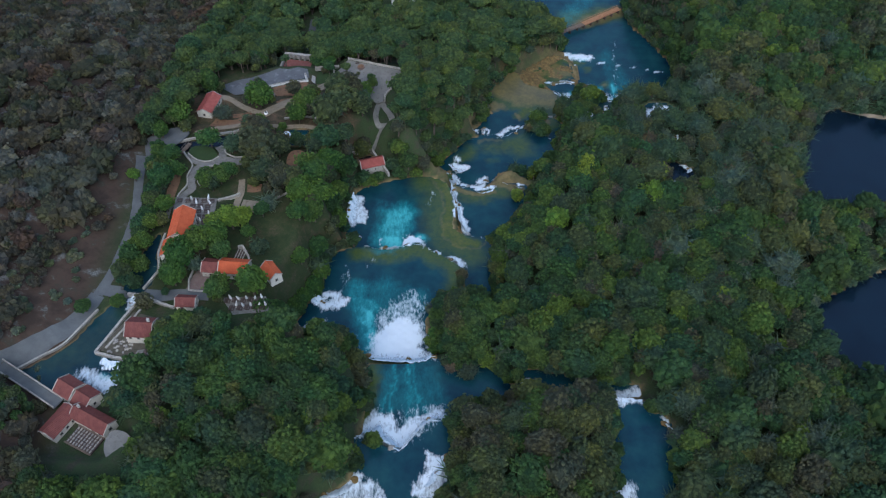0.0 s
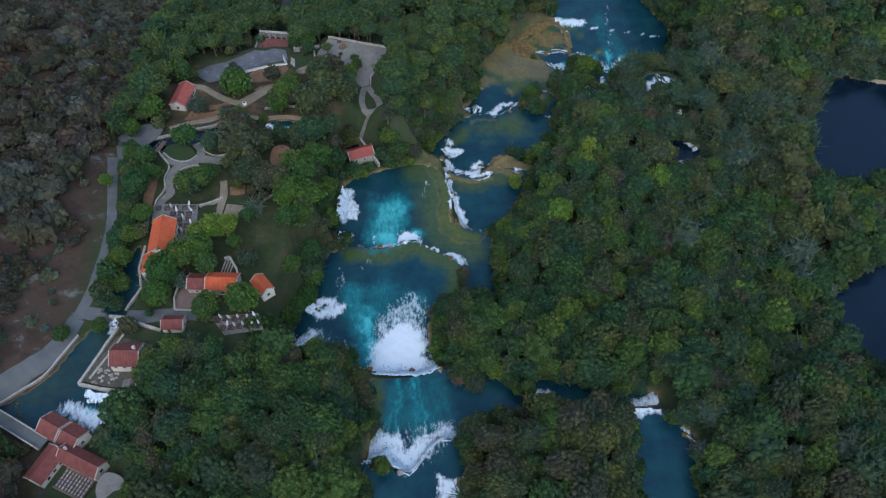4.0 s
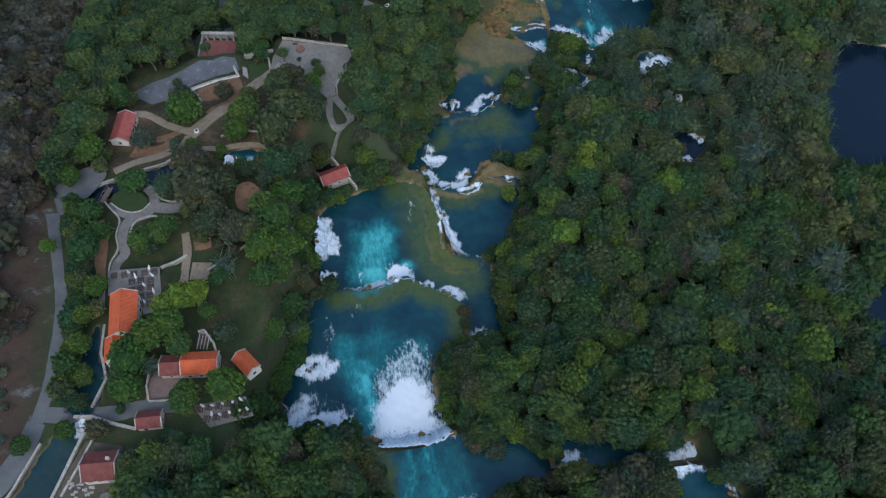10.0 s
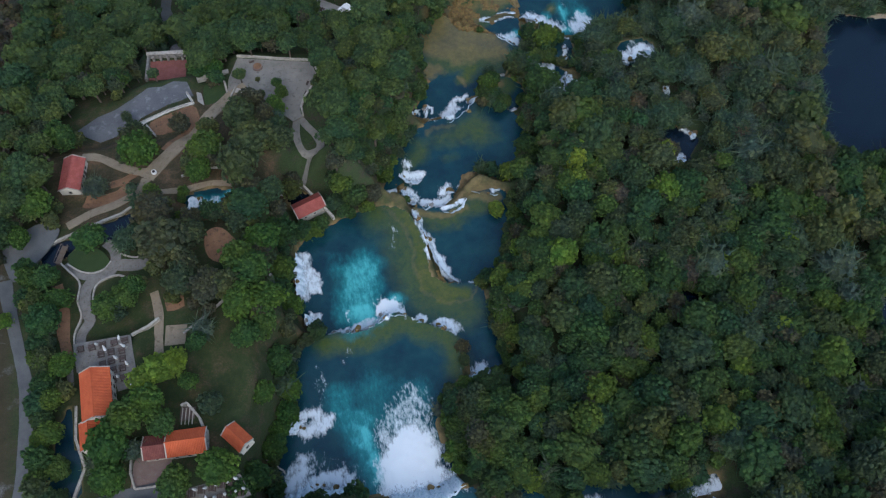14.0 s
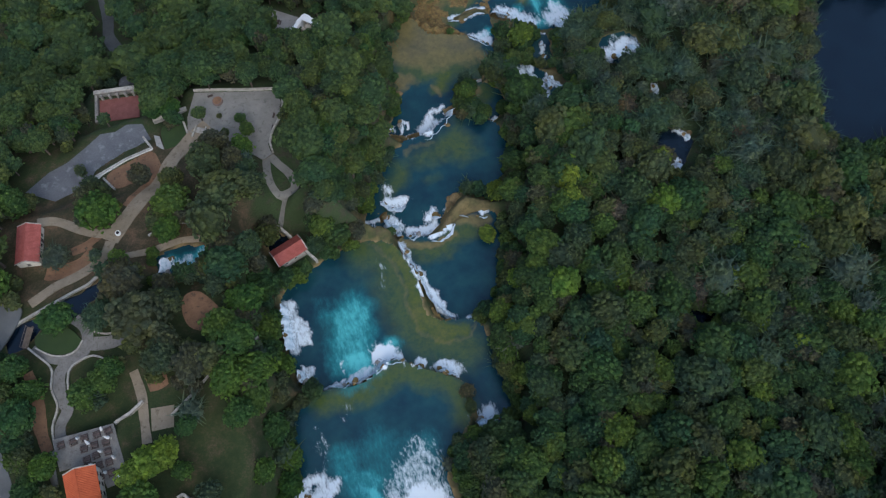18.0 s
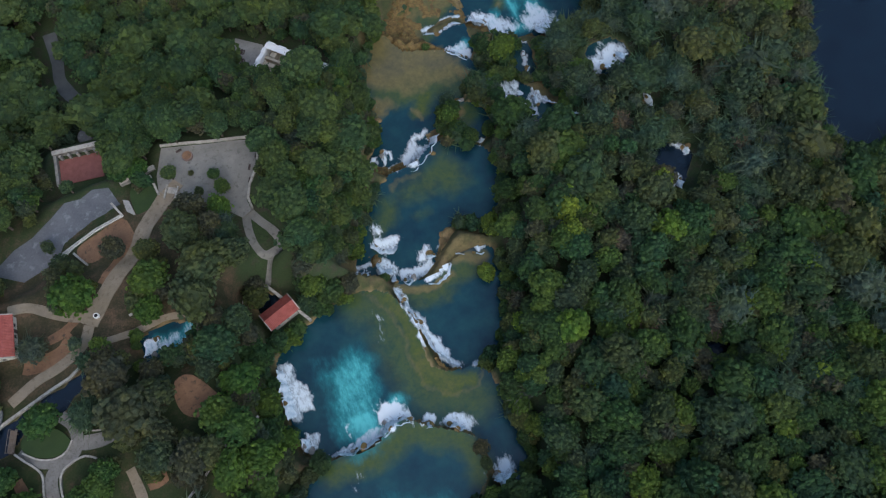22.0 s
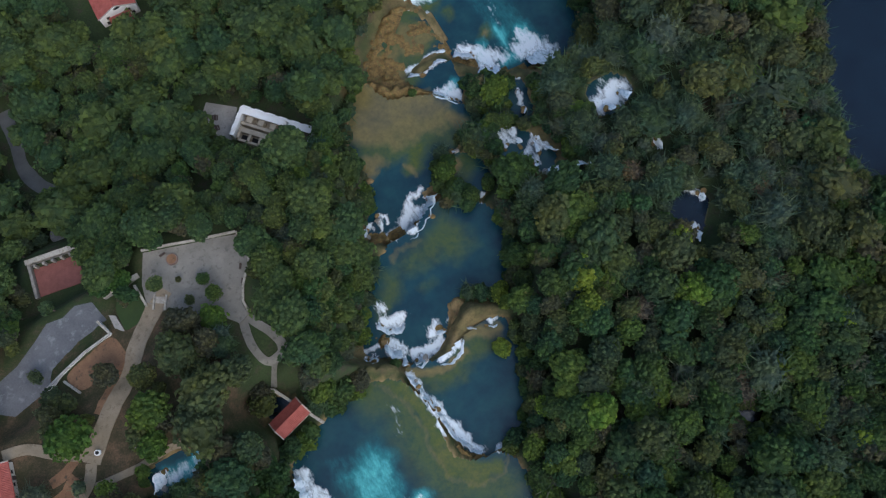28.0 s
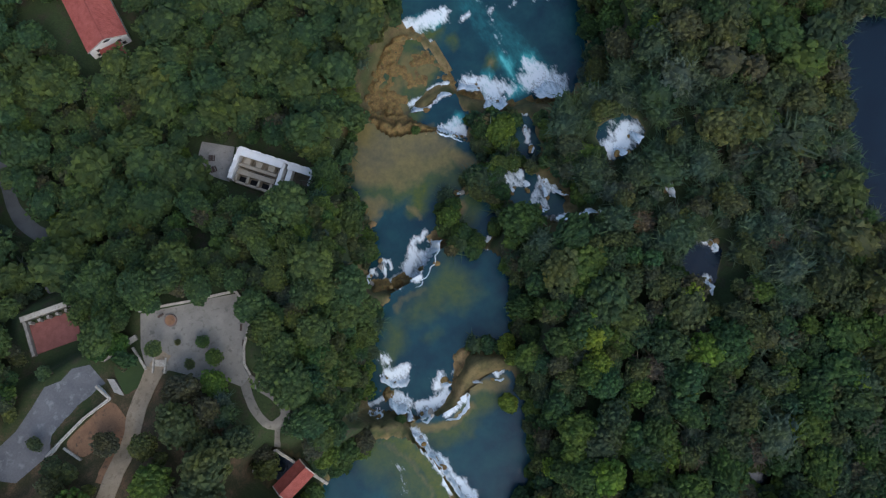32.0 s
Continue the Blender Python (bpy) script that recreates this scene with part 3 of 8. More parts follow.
# ---- the cascades: crest line, top, base, run, direction in degrees from +x, label ----
CASCADES = [
    ([(-26.4, 155.6), (-23.7, 153.2), (-19.3, 152.6), (-14.8, 153.0), (-10.7, 152.7), (-6.5, 153.6), (-2.4, 155.0)], 33, 25.5, 8.0, 95, "broad white main waterfall plunging into a blue pool"),
    ([(-54, 161), (-48, 163.2), (-44, 162.6)], 29, 25.5, 6, 80, "white side cascade foaming out from under trees"), ([(-42.5, 162.4), (-39, 161.6), (-35, 161)], 28.5, 25.5, 5, 85, "white side cascade foaming out from under trees"),
    ([(-49, 181), (-47, 186)], 28, 25.5, 6, 5, "small white side cascade on dark rocks"),
    ([(-27, 122.5), (-24, 124.5), (-21, 124), (-18, 120.5), (-14, 117.5), (-12, 119), (-9, 124), (-5, 127.5), (0, 128)], 38, 33, 6.5, 85, "ragged white cascade over dark rock steps"),
    ([(-6, 104), (-1, 110), (2, 116)], 40, 37.8, 4, 150, "white cascade between wooded banks"),
    ([(-38, 101), (-31, 102), (-27, 106)], 40, 37.8, 5, 80, "white cascade between wooded banks"),
    ([(-31.7, 211), (-26, 210), (-22.1, 209.8), (-17, 210.2)], 25.5, 21, 1.5, 95, "thin curved white cascade over a mossy travertine lip"), ([(-17.4, 210.2), (-14.5, 211.4), (-12.5, 212.2), (-9, 211.4), (-7.2, 210)], 25.5, 21, 4.6, 100, "curved white cascade over a mossy travertine lip"),
    ([(-4.6, 207.6), (-2.6, 207.2)], 25.5, 21, 3.0, 80, "narrow white cascade over a mossy lip"), ([(1, 205.5), (6, 202)], 25.5, 21, 2.6, 65, "short white cascade over a mossy lip"),
    ([(6, 187), (10, 184.5), (13, 184)], 25.5, 21, 4.0, 70, "short white cascade beside the trees"),
    ([(-38.8, 225), (-38.4, 229), (-38.2, 234), (-36.6, 241)], 25, 21, 3.4, 2, "white cascade spilling from the wooded bank"), ([(-38, 215), (-37.4, 220)], 23.5, 21, 3.6, 0, "small white cascade spilling from the wooded bank"),
    ([(4, 250), (5.5, 243), (6.5, 236), (7, 229), (9, 223), (12, 219.5)], 21, 17, 1.8, 5, "long thin white cascade along a travertine bar"),
    ([(-6.5, 259.5), (-4.4, 258), (-0.5, 258)], 17, 14.8, 3.5, 75, "thin white cascade over dark rocks"), ([(1.5, 260), (3.1, 256.2), (6.2, 254.6)], 17.2, 14, 4.5, 70, "white cascade over dark rocks"), ([(4, 253.5), (6, 252.3)], 17.3, 14, 3.6, 75, "narrow white cascade over dark rocks"), ([(7, 251.4), (9, 250.3), (12, 251.2)], 17.3, 13, 4.0, 85, "short white cascade over travertine rocks"),
    ([(13.4, 247.8), (16.6, 246.8), (20.8, 248), (23.4, 251.5)], 17.3, 13.2, 6.5, 120, "white cascade fanning out over travertine rocks"), ([(17.5, 255.5), (20.5, 256.5)], 14.4, 13, 3.5, 120, "white water sliding off a tan rock ledge"), ([(31, 251), (34.5, 249.6)], 17.2, 15.2, 2.4, 85, "small white cascade on a tan rock ledge"), ([(25.5, 253.4), (28.5, 252.4)], 17.1, 15.6, 1.5, 90, "small white cascade on a tan rock ledge"),
    ([(2.5, 267.6), (5.2, 263.6), (8.4, 262.4), (11.1, 263)], 14.6, 13, 3.5, 75, "white cascade over dark rocks"),
    ([(24.5, 285.8), (27, 286), (30.2, 287.2), (33, 289.3), (36, 291.8), (39.6, 294.6)], 13, 7, 5.2, 122, "white cascade fanning out into the shallow pool"), ([(12.5, 291), (13.5, 294.5), (14.5, 297)], 9.5, 7, 3.5, 40, "thin white cascade on the wooded bank"), ([(18.4, 294.5), (19.6, 297.5), (21.4, 298.6)], 8, 7, 1.4, 110, "thread of white water round a rock"), ([(19.2, 289.4), (20.2, 287.4), (22, 286.2)], 12.4, 10, 1.6, 130, "thread of white water round a rock"), ([(47.8, 285), (50.4, 282.9)], 12.6, 9, 4.2, 55, "narrow white cascade under bushes"), ([(50.6, 305.2), (52.4, 304.6)], 9, 7.4, 1.6, 80, "small white spill between two pools"),
    ([(55.6, 326.6), (57.5, 323), (62, 319.3)], 7, 4.0, 4.5, 60, "pale turquoise cascade into a small basin"), ([(51.6, 336.5), (55.3, 335.4), (59, 335)], 4.0, 0.8, 4.0, 75, "white cascade over tan travertine"), ([(60, 335.4), (63, 336), (67, 335)], 4.0, 0.5, 5.5, 85, "white cascade over tan travertine"), ([(68.4, 336), (71.8, 334.3), (75.4, 331.6)], 3, 0, 5.0, 65, "white cascade over dark travertine"),
    ([(72.5, 326.2), (74.9, 323.6), (78, 323.2), (81, 323.4)], 4.5, 0, 8.0, 66, "broad white cascade into the lower lake"), ([(88.8, 321.3), (92.9, 318.4), (98.8, 316.3)], 4.5, 0, 9.5, 72, "broad white cascade into the lower lake"), ([(78.6, 312), (80.4, 311.6)], 9, 5.5, 8.5, 62, "ribbon of white water among bushes and rocks"), ([(87.2, 313.4), (88.8, 312.8)], 7.5, 4.5, 5.5, 105, "ribbon of white water among bushes and rocks"), ([(83.2, 315.2), (84.8, 314.8)], 7, 4.5, 4.0, 80, "ribbon of white water among bushes and rocks"), ([(77, 304.6), (79, 305.6)], 11, 8.5, 5.5, 75, "ribbon of white water among bushes and rocks"),
    ([(64.6, 296.6), (66.4, 296.4)], 14.2, 12, 5.5, 92, "ribbon of white water among bushes and rocks"), ([(68.6, 295.2), (71.2, 295.6)], 14.6, 12, 7.0, 86, "white cascade among bushes and rocks"), ([(72, 290.6), (73.8, 289.8)], 16.5, 14, 6.5, 72, "ribbon of white water among bushes and rocks"), ([(76.2, 288), (78.4, 287.2)], 17, 14, 6.5, 108, "ribbon of white water among bushes and rocks"), ([(66.6, 289.4), (69, 286.8), (71.4, 286.2)], 16.5, 14, 4.5, 112, "white cascade among bushes and rocks"), ([(70.4, 283.6), (73.8, 278.8)], 18, 16, 2.8, 140, "thin white cascade among bushes and rocks"),
    ([(95.4, 287.8), (98.6, 288.6)], 25.5, 21.5, 6.0, 95, "white cascade hidden among trees"), ([(101.4, 288.6), (105, 289.6)], 25.5, 21.5, 6.5, 88, "white cascade hidden among trees"), ([(70, 281), (76, 279), (84, 277)], 23, 21, 2.5, 90, "thin white cascade hidden among trees"), ([(102, 270), (105, 274)], 25, 23, 3.0, 110, "thin white cascade hidden among trees"),
    ([(104, 250), (106, 253)], 25, 24, 3.0, 150, "small cascade at a forest pond"), ([(96, 241), (99, 242)], 26, 24, 3.5, 95, "small cascade at a forest pond"), ([(53, 131), (58, 132), (64, 131)], 42, 37, 5.0, 95, "white cascade breaking over dark rocks"), ([(68, 123), (71, 120)], 43.5, 42, 3.5, 130, "small white cascade among willows"),
    ([(50, 97), (54, 96)], 44, 42, 4.0, 80, "white cascade at the edge of a dark pool"), ([(26, 139), (30, 138)], 38, 35, 4.0, 100, "small white cascade under the trees"), ([(140, 144), (146, 141)], 30, 27, 4.0, 200, "small white outfall of the lake"),
    ([(-110.4, 144.4), (-106, 143.4), (-102, 142.6), (-98, 140.6)], 48.7, 48, 4.0, 246, "fan of white water from the mill outfall"), ([(-105.6, 169.4), (-103.4, 169)], 48.9, 48, 3.6, 245, "small foaming weir of the mill channel"), ([(-65.6, 253), (-64.6, 256), (-63.6, 258.6)], 43, 41.5, 4.5, 5, "blue-white cascade below a garden wall"),
]

FLAT = []  # levelled places: outline, level, reach of the slope round it


def heights(x, y):
    """Ground height, and how much of it is bare river bed."""
    x, y = np.asarray(x, float), np.asarray(y, float)
    z = land(x, y)
    for outline, level, reach in FLAT:
        d = np.where(inside(x, y, outline), 0.0, away(x, y, outline, True))
        z = level + (z - level) * step(0.3, reach, d)
    near, shore = np.full(x.shape, 1e9), np.full(x.shape, 1e9)
    weight, total, bed_level, within = np.zeros(x.shape), np.zeros(x.shape), np.full(x.shape, np.nan), np.full(x.shape, False)
    for name, (level, outline) in POOLS.items():
        xs, ys = [p[0] for p in outline], [p[1] for p in outline]
        m = (x > min(xs) - 12) & (x < max(xs) + 12) & (y > min(ys) - 12) & (y < max(ys) + 12)
        if not m.any():
            continue
        d = away(x[m], y[m], outline, True)
        ins = inside(x[m], y[m], outline)
        w = 1.0 / (d + 0.25) ** 2
        weight[m] += w
        total[m] += w * (level + 0.35)
        near[m] = np.minimum(near[m], d)
        if not name.startswith(("channel", "lake_e", "lake_s", "pond", "pool_glade", "pool_rapids")):
            shore[m] = np.minimum(shore[m], d)
        b = bed_level[m]
        b[ins] = level - 0.25 - np.minimum(d[ins] * 0.3, 2.5)
        bed_level[m] = b
        within[m] |= ins
    bank = total / np.maximum(weight, 1e-9)
    z = np.where(near < 12, bank + (z - bank) * step(0.5, 9.0, near), z)
    z = np.where(within, bed_level, z)
    for crest, top, base, *_ in CASCADES:
        xs, ys = [q[0] for q in crest], [q[1] for q in crest]
        m = (x > min(xs) - 4) & (x < max(xs) + 4) & (y > min(ys) - 4) & (y < max(ys) + 4)
        if m.any():
            z[m] -= 1.1 * (1 - step(0.8, 3.0, away(x[m], y[m], crest)))
    bed = np.where(within, 1.0, 1 - step(0.2, 1.3, shore + 0.5 * ripple(x, y, 2.1, 5.0)))
    return z, bed


def height(x, y):
    return float(heights(np.array([x], float), np.array([y], float))[0][0])


def set_attribute(me, name, values):
    a = me.attributes.new(name, "FLOAT", "POINT")
    a.data.foreach_set("value", np.asarray(values, np.float32).ravel())


# ---- levelled ground: plaza, courts, terraces, house plots ----
PLAZA = [(-43.1, 314.2), (-37.3, 312.3), (-29.9, 309.8), (-23.9, 308.1), (-18.4, 306.1), (-17.8, 301.6), (-19.4, 297), (-23.5, 292.4), (-25.6, 288.1), (-25.6, 284.3), (-28.6, 283.3), (-31.5, 286.9), (-35.9, 288.2), (-38.8, 292.5), (-43.4, 296.9), (-47, 296.4), (-48.7, 299.1), (-47.2, 306)]
COURT = [(-100, 297), (-92, 301.5), (-86.3, 303), (-79.8, 306.5), (-74.6, 309.7), (-70, 309), (-66, 310.4), (-61.4, 309), (-60.4, 304.6), (-59.6, 301.4), (-60.4, 298.8), (-69.3, 297.4), (-75.2, 295.4), (-82, 293), (-92, 291)]
EARTH_COURT = [(-75, 293.2), (-67.3, 295.8), (-60.4, 297), (-58.9, 293.8), (-58.6, 288.7), (-60.8, 286.5), (-67.3, 288), (-73, 288)]
TERRACE = [(-99.5, 215), (-84, 214), (-83, 199), (-88.5, 198.5), (-90, 206), (-99, 206.5)]
TABLE_YARD = [(-75, 168.5), (-60, 169), (-58, 163), (-70, 161.5)]
GARDEN = [(-104, 244), (-95, 246), (-84, 241), (-80, 226), (-86, 216), (-100, 215), (-101, 228)]
HOUSE_YARD = [(-88, 171), (-77, 171), (-76.5, 181.5), (-83, 184), (-86.5, 178)]
LAWN_AREA = [(-73, 205), (-68, 208.5), (-61, 207), (-54, 208), (-50, 203), (-51, 196), (-48.5, 190), (-52, 185.5), (-58, 188), (-64, 190.5), (-69, 192), (-71, 198)]
WHITE_PLOT = [(-17, 352), (-12, 360), (1, 352), (18, 333), (13, 327), (0, 329), (-8, 341)]
RED_PLOT = [(-104, 282), (-93, 282), (-94, 266), (-104, 266)]
FLAT += [
    (PLAZA, 36.0, 9), (COURT, 35.0, 8), (EARTH_COURT, 37.0, 6), (TERRACE, 49.5, 5), (TABLE_YARD, 48.7, 5), (GARDEN, 46.0, 6),
    (HOUSE_YARD, 48.6, 5), (LAWN_AREA, 47.5, 8), (WHITE_PLOT, 9.5, 9), (RED_PLOT, 41.5, 6),
    ([(-98.5, 205), (-88, 205), (-88, 190), (-95, 183), (-100, 183)], 49.3, 4), ([(-64, 184), (-58, 185), (-53, 177), (-58, 174)], 48.4, 4),
    ([(-108, 161), (-92, 160), (-91, 148), (-104, 147), (-110, 150)], 48.7, 4), ([(-120, 137), (-105, 131), (-96, 119), (-101, 112), (-118, 113), (-122, 126)], 49.5, 6),
    ([(-91, 169), (-80, 168), (-81, 162), (-91, 162)], 49.0, 4), ([(-76, 333), (-58, 330), (-62, 318), (-79, 318)], 25.0, 6),
    ([(-36, 262), (-22, 262), (-19, 250), (-34, 248)], 24.0, 5), ([(-40, 430), (-10, 420), (-8, 398), (-32, 396)], 3.5, 10),
    ([(-78, 185), (-65, 185), (-65, 175), (-78, 175)], 48.6, 5), ([(38, 334), (37, 344), (47, 354), (60, 363), (69, 361), (71, 345), (63, 340), (55, 341)], 0.9, 5),
    ([(-30, 284), (-22, 284), (-19, 272), (-29, 268)], 34.8, 5),
    ([(-65, 245), (-53, 243), (-49, 231), (-56, 225), (-66, 233)], 45.3, 5),
]
POOLS["spring_pool"] = (41.5, [(-66, 259), (-58, 260.5), (-51, 258), (-49, 253), (-57, 250.5), (-65, 252)])

# ---- ground: one sheet to the horizon, finest round the falls ----
def spread(lo, a, b, hi, fine):
    mid = list(np.arange(a, b + 0.01, fine))
    out, s, v = [], fine, b
    while v < hi:
        s = min(s * 1.25, 220)
        v += s
        out.append(v)
    left, s, v = [], fine, a
    while v > lo:
        s = min(s * 1.25, 220)
        v -= s
        left.append(v)
    return np.array(left[::-1] + mid + out)


gx, gy = spread(-3500, -150, 190, 3500, 1.5), spread(-2500, 90, 405, 4200, 1.5)
GX, GY = np.meshgrid(gx, gy)
GZ, GB = heights(GX, GY)
idx = np.arange(GX.size).reshape(GX.shape)
quads = np.stack([idx[:-1, :-1], idx[:-1, 1:], idx[1:, 1:], idx[1:, :-1]], -1).reshape(-1, 4)


def grid_mesh(name, verts, faces, mat, smooth=True):
    """A mesh from arrays, with triangles or quads of one kind."""
    me = bpy.data.meshes.new(name)
    n, k = len(faces), faces.shape[1]
    me.vertices.add(len(verts))
    me.vertices.foreach_set("co", np.asarray(verts, np.float32).ravel())
    me.loops.add(n * k)
    me.loops.foreach_set("vertex_index", faces.astype(np.int32).ravel())
    me.polygons.add(n)
    me.polygons.foreach_set("loop_start", np.arange(0, n * k, k, dtype=np.int32))
    me.polygons.foreach_set("use_smooth", np.full(n, smooth))
    me.materials.append(mat)
    me.update(calc_edges=True)
    return me


ground_mesh = grid_mesh("ground", np.stack([GX, GY, GZ], -1).reshape(-1, 3), quads, GROUND)
BED_AREAS = [[(60, 341), (70, 340), (82, 328), (103, 322), (104, 312), (90, 308), (84, 299), (80, 284), (72, 277), (62, 286), (60, 306), (68, 318)], [(-8, 262), (4, 270), (20, 262), (36, 258), (38, 250), (20, 246), (4, 250)], [(8, 292), (16, 302), (24, 300), (24, 284), (12, 282)], [(36, 290), (36, 300), (46, 306), (48, 286), (42, 286)], [(28, 346), (44, 358), (62, 366), (72, 358), (70, 338), (50, 326), (34, 332)]]
for area in BED_AREAS:
    gap = np.where(inside(GX, GY, area), 0, away(GX, GY, area, True)) + 1.2 * ripple(GX, GY, 1.5, 5.0)
    GB = np.maximum(GB, (1 - step(0, 2.5, gap)) * (0.55 + 0.45 * ripple(GX, GY, 2.5, 8.0)))
set_attribute(ground_mesh, "bed", np.clip(GB, 0, 1))
hill = step(-112, -124, GX) + step(12, 0, away(GX, GY, [(-108, 290), (-104, 262), (-90, 262), (-62, 272), (-45, 288)])) * 0.7
set_attribute(ground_mesh, "hill", np.clip(hill, 0, 1))
lawn_edge = np.where(inside(GX, GY, LAWN_AREA), 0, away(GX, GY, LAWN_AREA, True)) + 2.5 * ripple(GX, GY, 4.0, 3.0)
village_ground = step(-118, -108, GX) * step(-30, -42, GX) * step(155, 170, GY) * step(330, 300, GY) * (0.85 + 0.3 * ripple(GX, GY, 7.0))
set_attribute(ground_mesh, "meadow", np.clip(np.maximum(1 - step(0, 6, lawn_edge), village_ground), 0, 1))
DUST_AREA = [(-104, 282), (-90, 292), (-66, 292), (-52, 300), (-46, 290), (-38, 282), (-40, 262), (-62, 258), (-82, 256), (-102, 258)]
dust_edge = np.where(inside(GX, GY, DUST_AREA), 0, away(GX, GY, DUST_AREA, True)) + 3.0 * ripple(GX, GY, 4.0, 11.0)
set_attribute(ground_mesh, "dusty", 0.9 * (1 - step(0, 5, dust_edge)))
tagged(new("ground", ground_mesh), "brown forest floor and scrubby hillside round the river", "ground", kind="structure")

# ---- water: where it is shallow, sandy, aerated and foaming (lines with their widths) ----
SHALLOW = [
    ([(-33, 207), (-22, 206), (-10, 209), (1, 203), (5, 196), (4, 188)], 5.0, 0.9), ([(-8, 250), (-3, 246), (-2, 238), (-3, 227), (0, 217), (12, 210)], 9, 0.75), ([(-26, 130), (-24, 150)], 4),
    ([(21, 271.5), (24, 270.5)], 3.2, 0.45), ([(42, 340), (52, 336)], 5), ([(62, 360), (72, 358)], 5), ([(70, 396), (95, 402)], 9), ([(84, 338), (85, 340)], 3), ([(76, 350), (77, 352)], 2.5), ([(38, 308), (43, 312)], 4),
]
SANDY = [
    ([(62, 308), (57, 316)], 3.5), ([(-8, 254), (-3.1, 249.5), (-0.9, 242.3), (0.1, 235.6), (-0.9, 228), (-0.4, 220), (4, 214.6), (9.8, 212), (15, 213.4), (16.6, 215.6)], 1.0, 0.5), ([(78, 392), (100, 404)], 6), ([(48, 303), (47, 299), (50, 301)], 2.4), ([(84, 338), (84.5, 339)], 1.4), ([(17, 283), (22, 284.5), (27, 284)], 1.6, 0.5), ([(22, 252.5), (29, 250.6), (34, 248)], 2.2), ([(-6, 257), (0, 254), (6, 249.5), (12, 246.4), (16, 245.6), (22, 247.5)], 1.6),
]
# broad shoals: outline, softness of the edge, strength
SHALLOW_AREAS = [
    ([(-7.9, 254.6), (-3.1, 249.5), (-0.9, 242.3), (0.3, 235.6), (-0.9, 227.5), (-0.1, 218.8), (4, 214.3), (9.8, 211.5), (15, 213), (17, 216.4), (12.6, 216.5), (9.2, 219.2), (6, 222.7), (4.8, 228.1), (5, 236.6), (3.4, 249.8)], 1.3, 1.0), ([(-31, 209), (-11.8, 211.5), (0.4, 206), (5.6, 198), (-2, 200), (-14.7, 205)], 3.0, 0.8),
    ([(-136, 139.6), (-118, 157), (-108, 168), (-104, 164), (-112, 146), (-118, 140)], 3.0, 0.42), ([(-27, 150), (-24, 152), (-22, 140), (-25, 126), (-28, 130)], 2.5, 0.6),
    ([(18.7, 283), (29.4, 286), (38.1, 290), (41, 281), (41.7, 275.5), (34.4, 272.9), (26.2, 275.7), (17.7, 277.7)], 6.0, 0.80), ([(11.1, 281.5), (17.4, 278.9), (13.6, 272.3), (7.6, 268), (4, 262), (4, 270)], 3.5, 0.75),
    ([(-5.1, 258.6), (0.2, 256.5), (5, 251.8), (11.2, 247.9), (14.9, 246.1), (21.9, 249.5), (26.4, 250.7), (34, 249.5), (33, 243.5), (24.3, 243.2), (15.5, 240), (9.5, 241)], 3.5, 0.85),
    ([(26, 324), (44, 322), (60, 318), (62, 306), (52, 306), (40, 311), (30, 312), (22, 318)], 4.0, 0.8), ([(46, 302), (53, 303), (56, 299), (50, 292), (45, 295)], 3.0, 0.8),
    ([(40, 335), (43, 346), (52, 354), (60, 360), (65, 359), (68, 352), (69, 344), (62, 341), (56, 340), (51, 337), (46, 331)], 2.0, 0.8),
]
SANDY_AREAS = [
    ([(-7.9, 254.6), (-3.1, 249.5), (-0.9, 242.3), (0.3, 235.6), (-0.9, 227.5), (-0.1, 218.8), (4, 214.3), (9.8, 211.5), (15, 213), (17, 216.4), (12.6, 216.5), (9.2, 219.2), (6, 222.7), (4.8, 228.1), (5, 236.6), (3.4, 249.8)], 1.6, 0.26),
    ([(26, 342), (38, 343), (44, 335), (54, 330), (60, 321), (56, 314), (51, 311.3), (47.2, 314), (42.4, 314.7), (37.9, 315.6), (33.9, 317.5), (28, 320), (24, 325)], 3.0, 0.74), ([(22, 318.7), (31, 316), (32, 312.5), (28, 312.4), (21, 310)], 2.2, 0.75), ([(34.8, 309.4), (37.8, 308.6), (39.2, 306.2), (37.6, 303.6), (36.4, 304), (34.6, 307)], 1.3, 0.8),
    ([(54, 346), (60, 357), (66, 354), (68, 345), (61, 342.5)], 2.0, 0.72), ([(38, 338), (46, 350), (56, 350), (52, 339), (46, 332)], 2.0, 0.8),
]
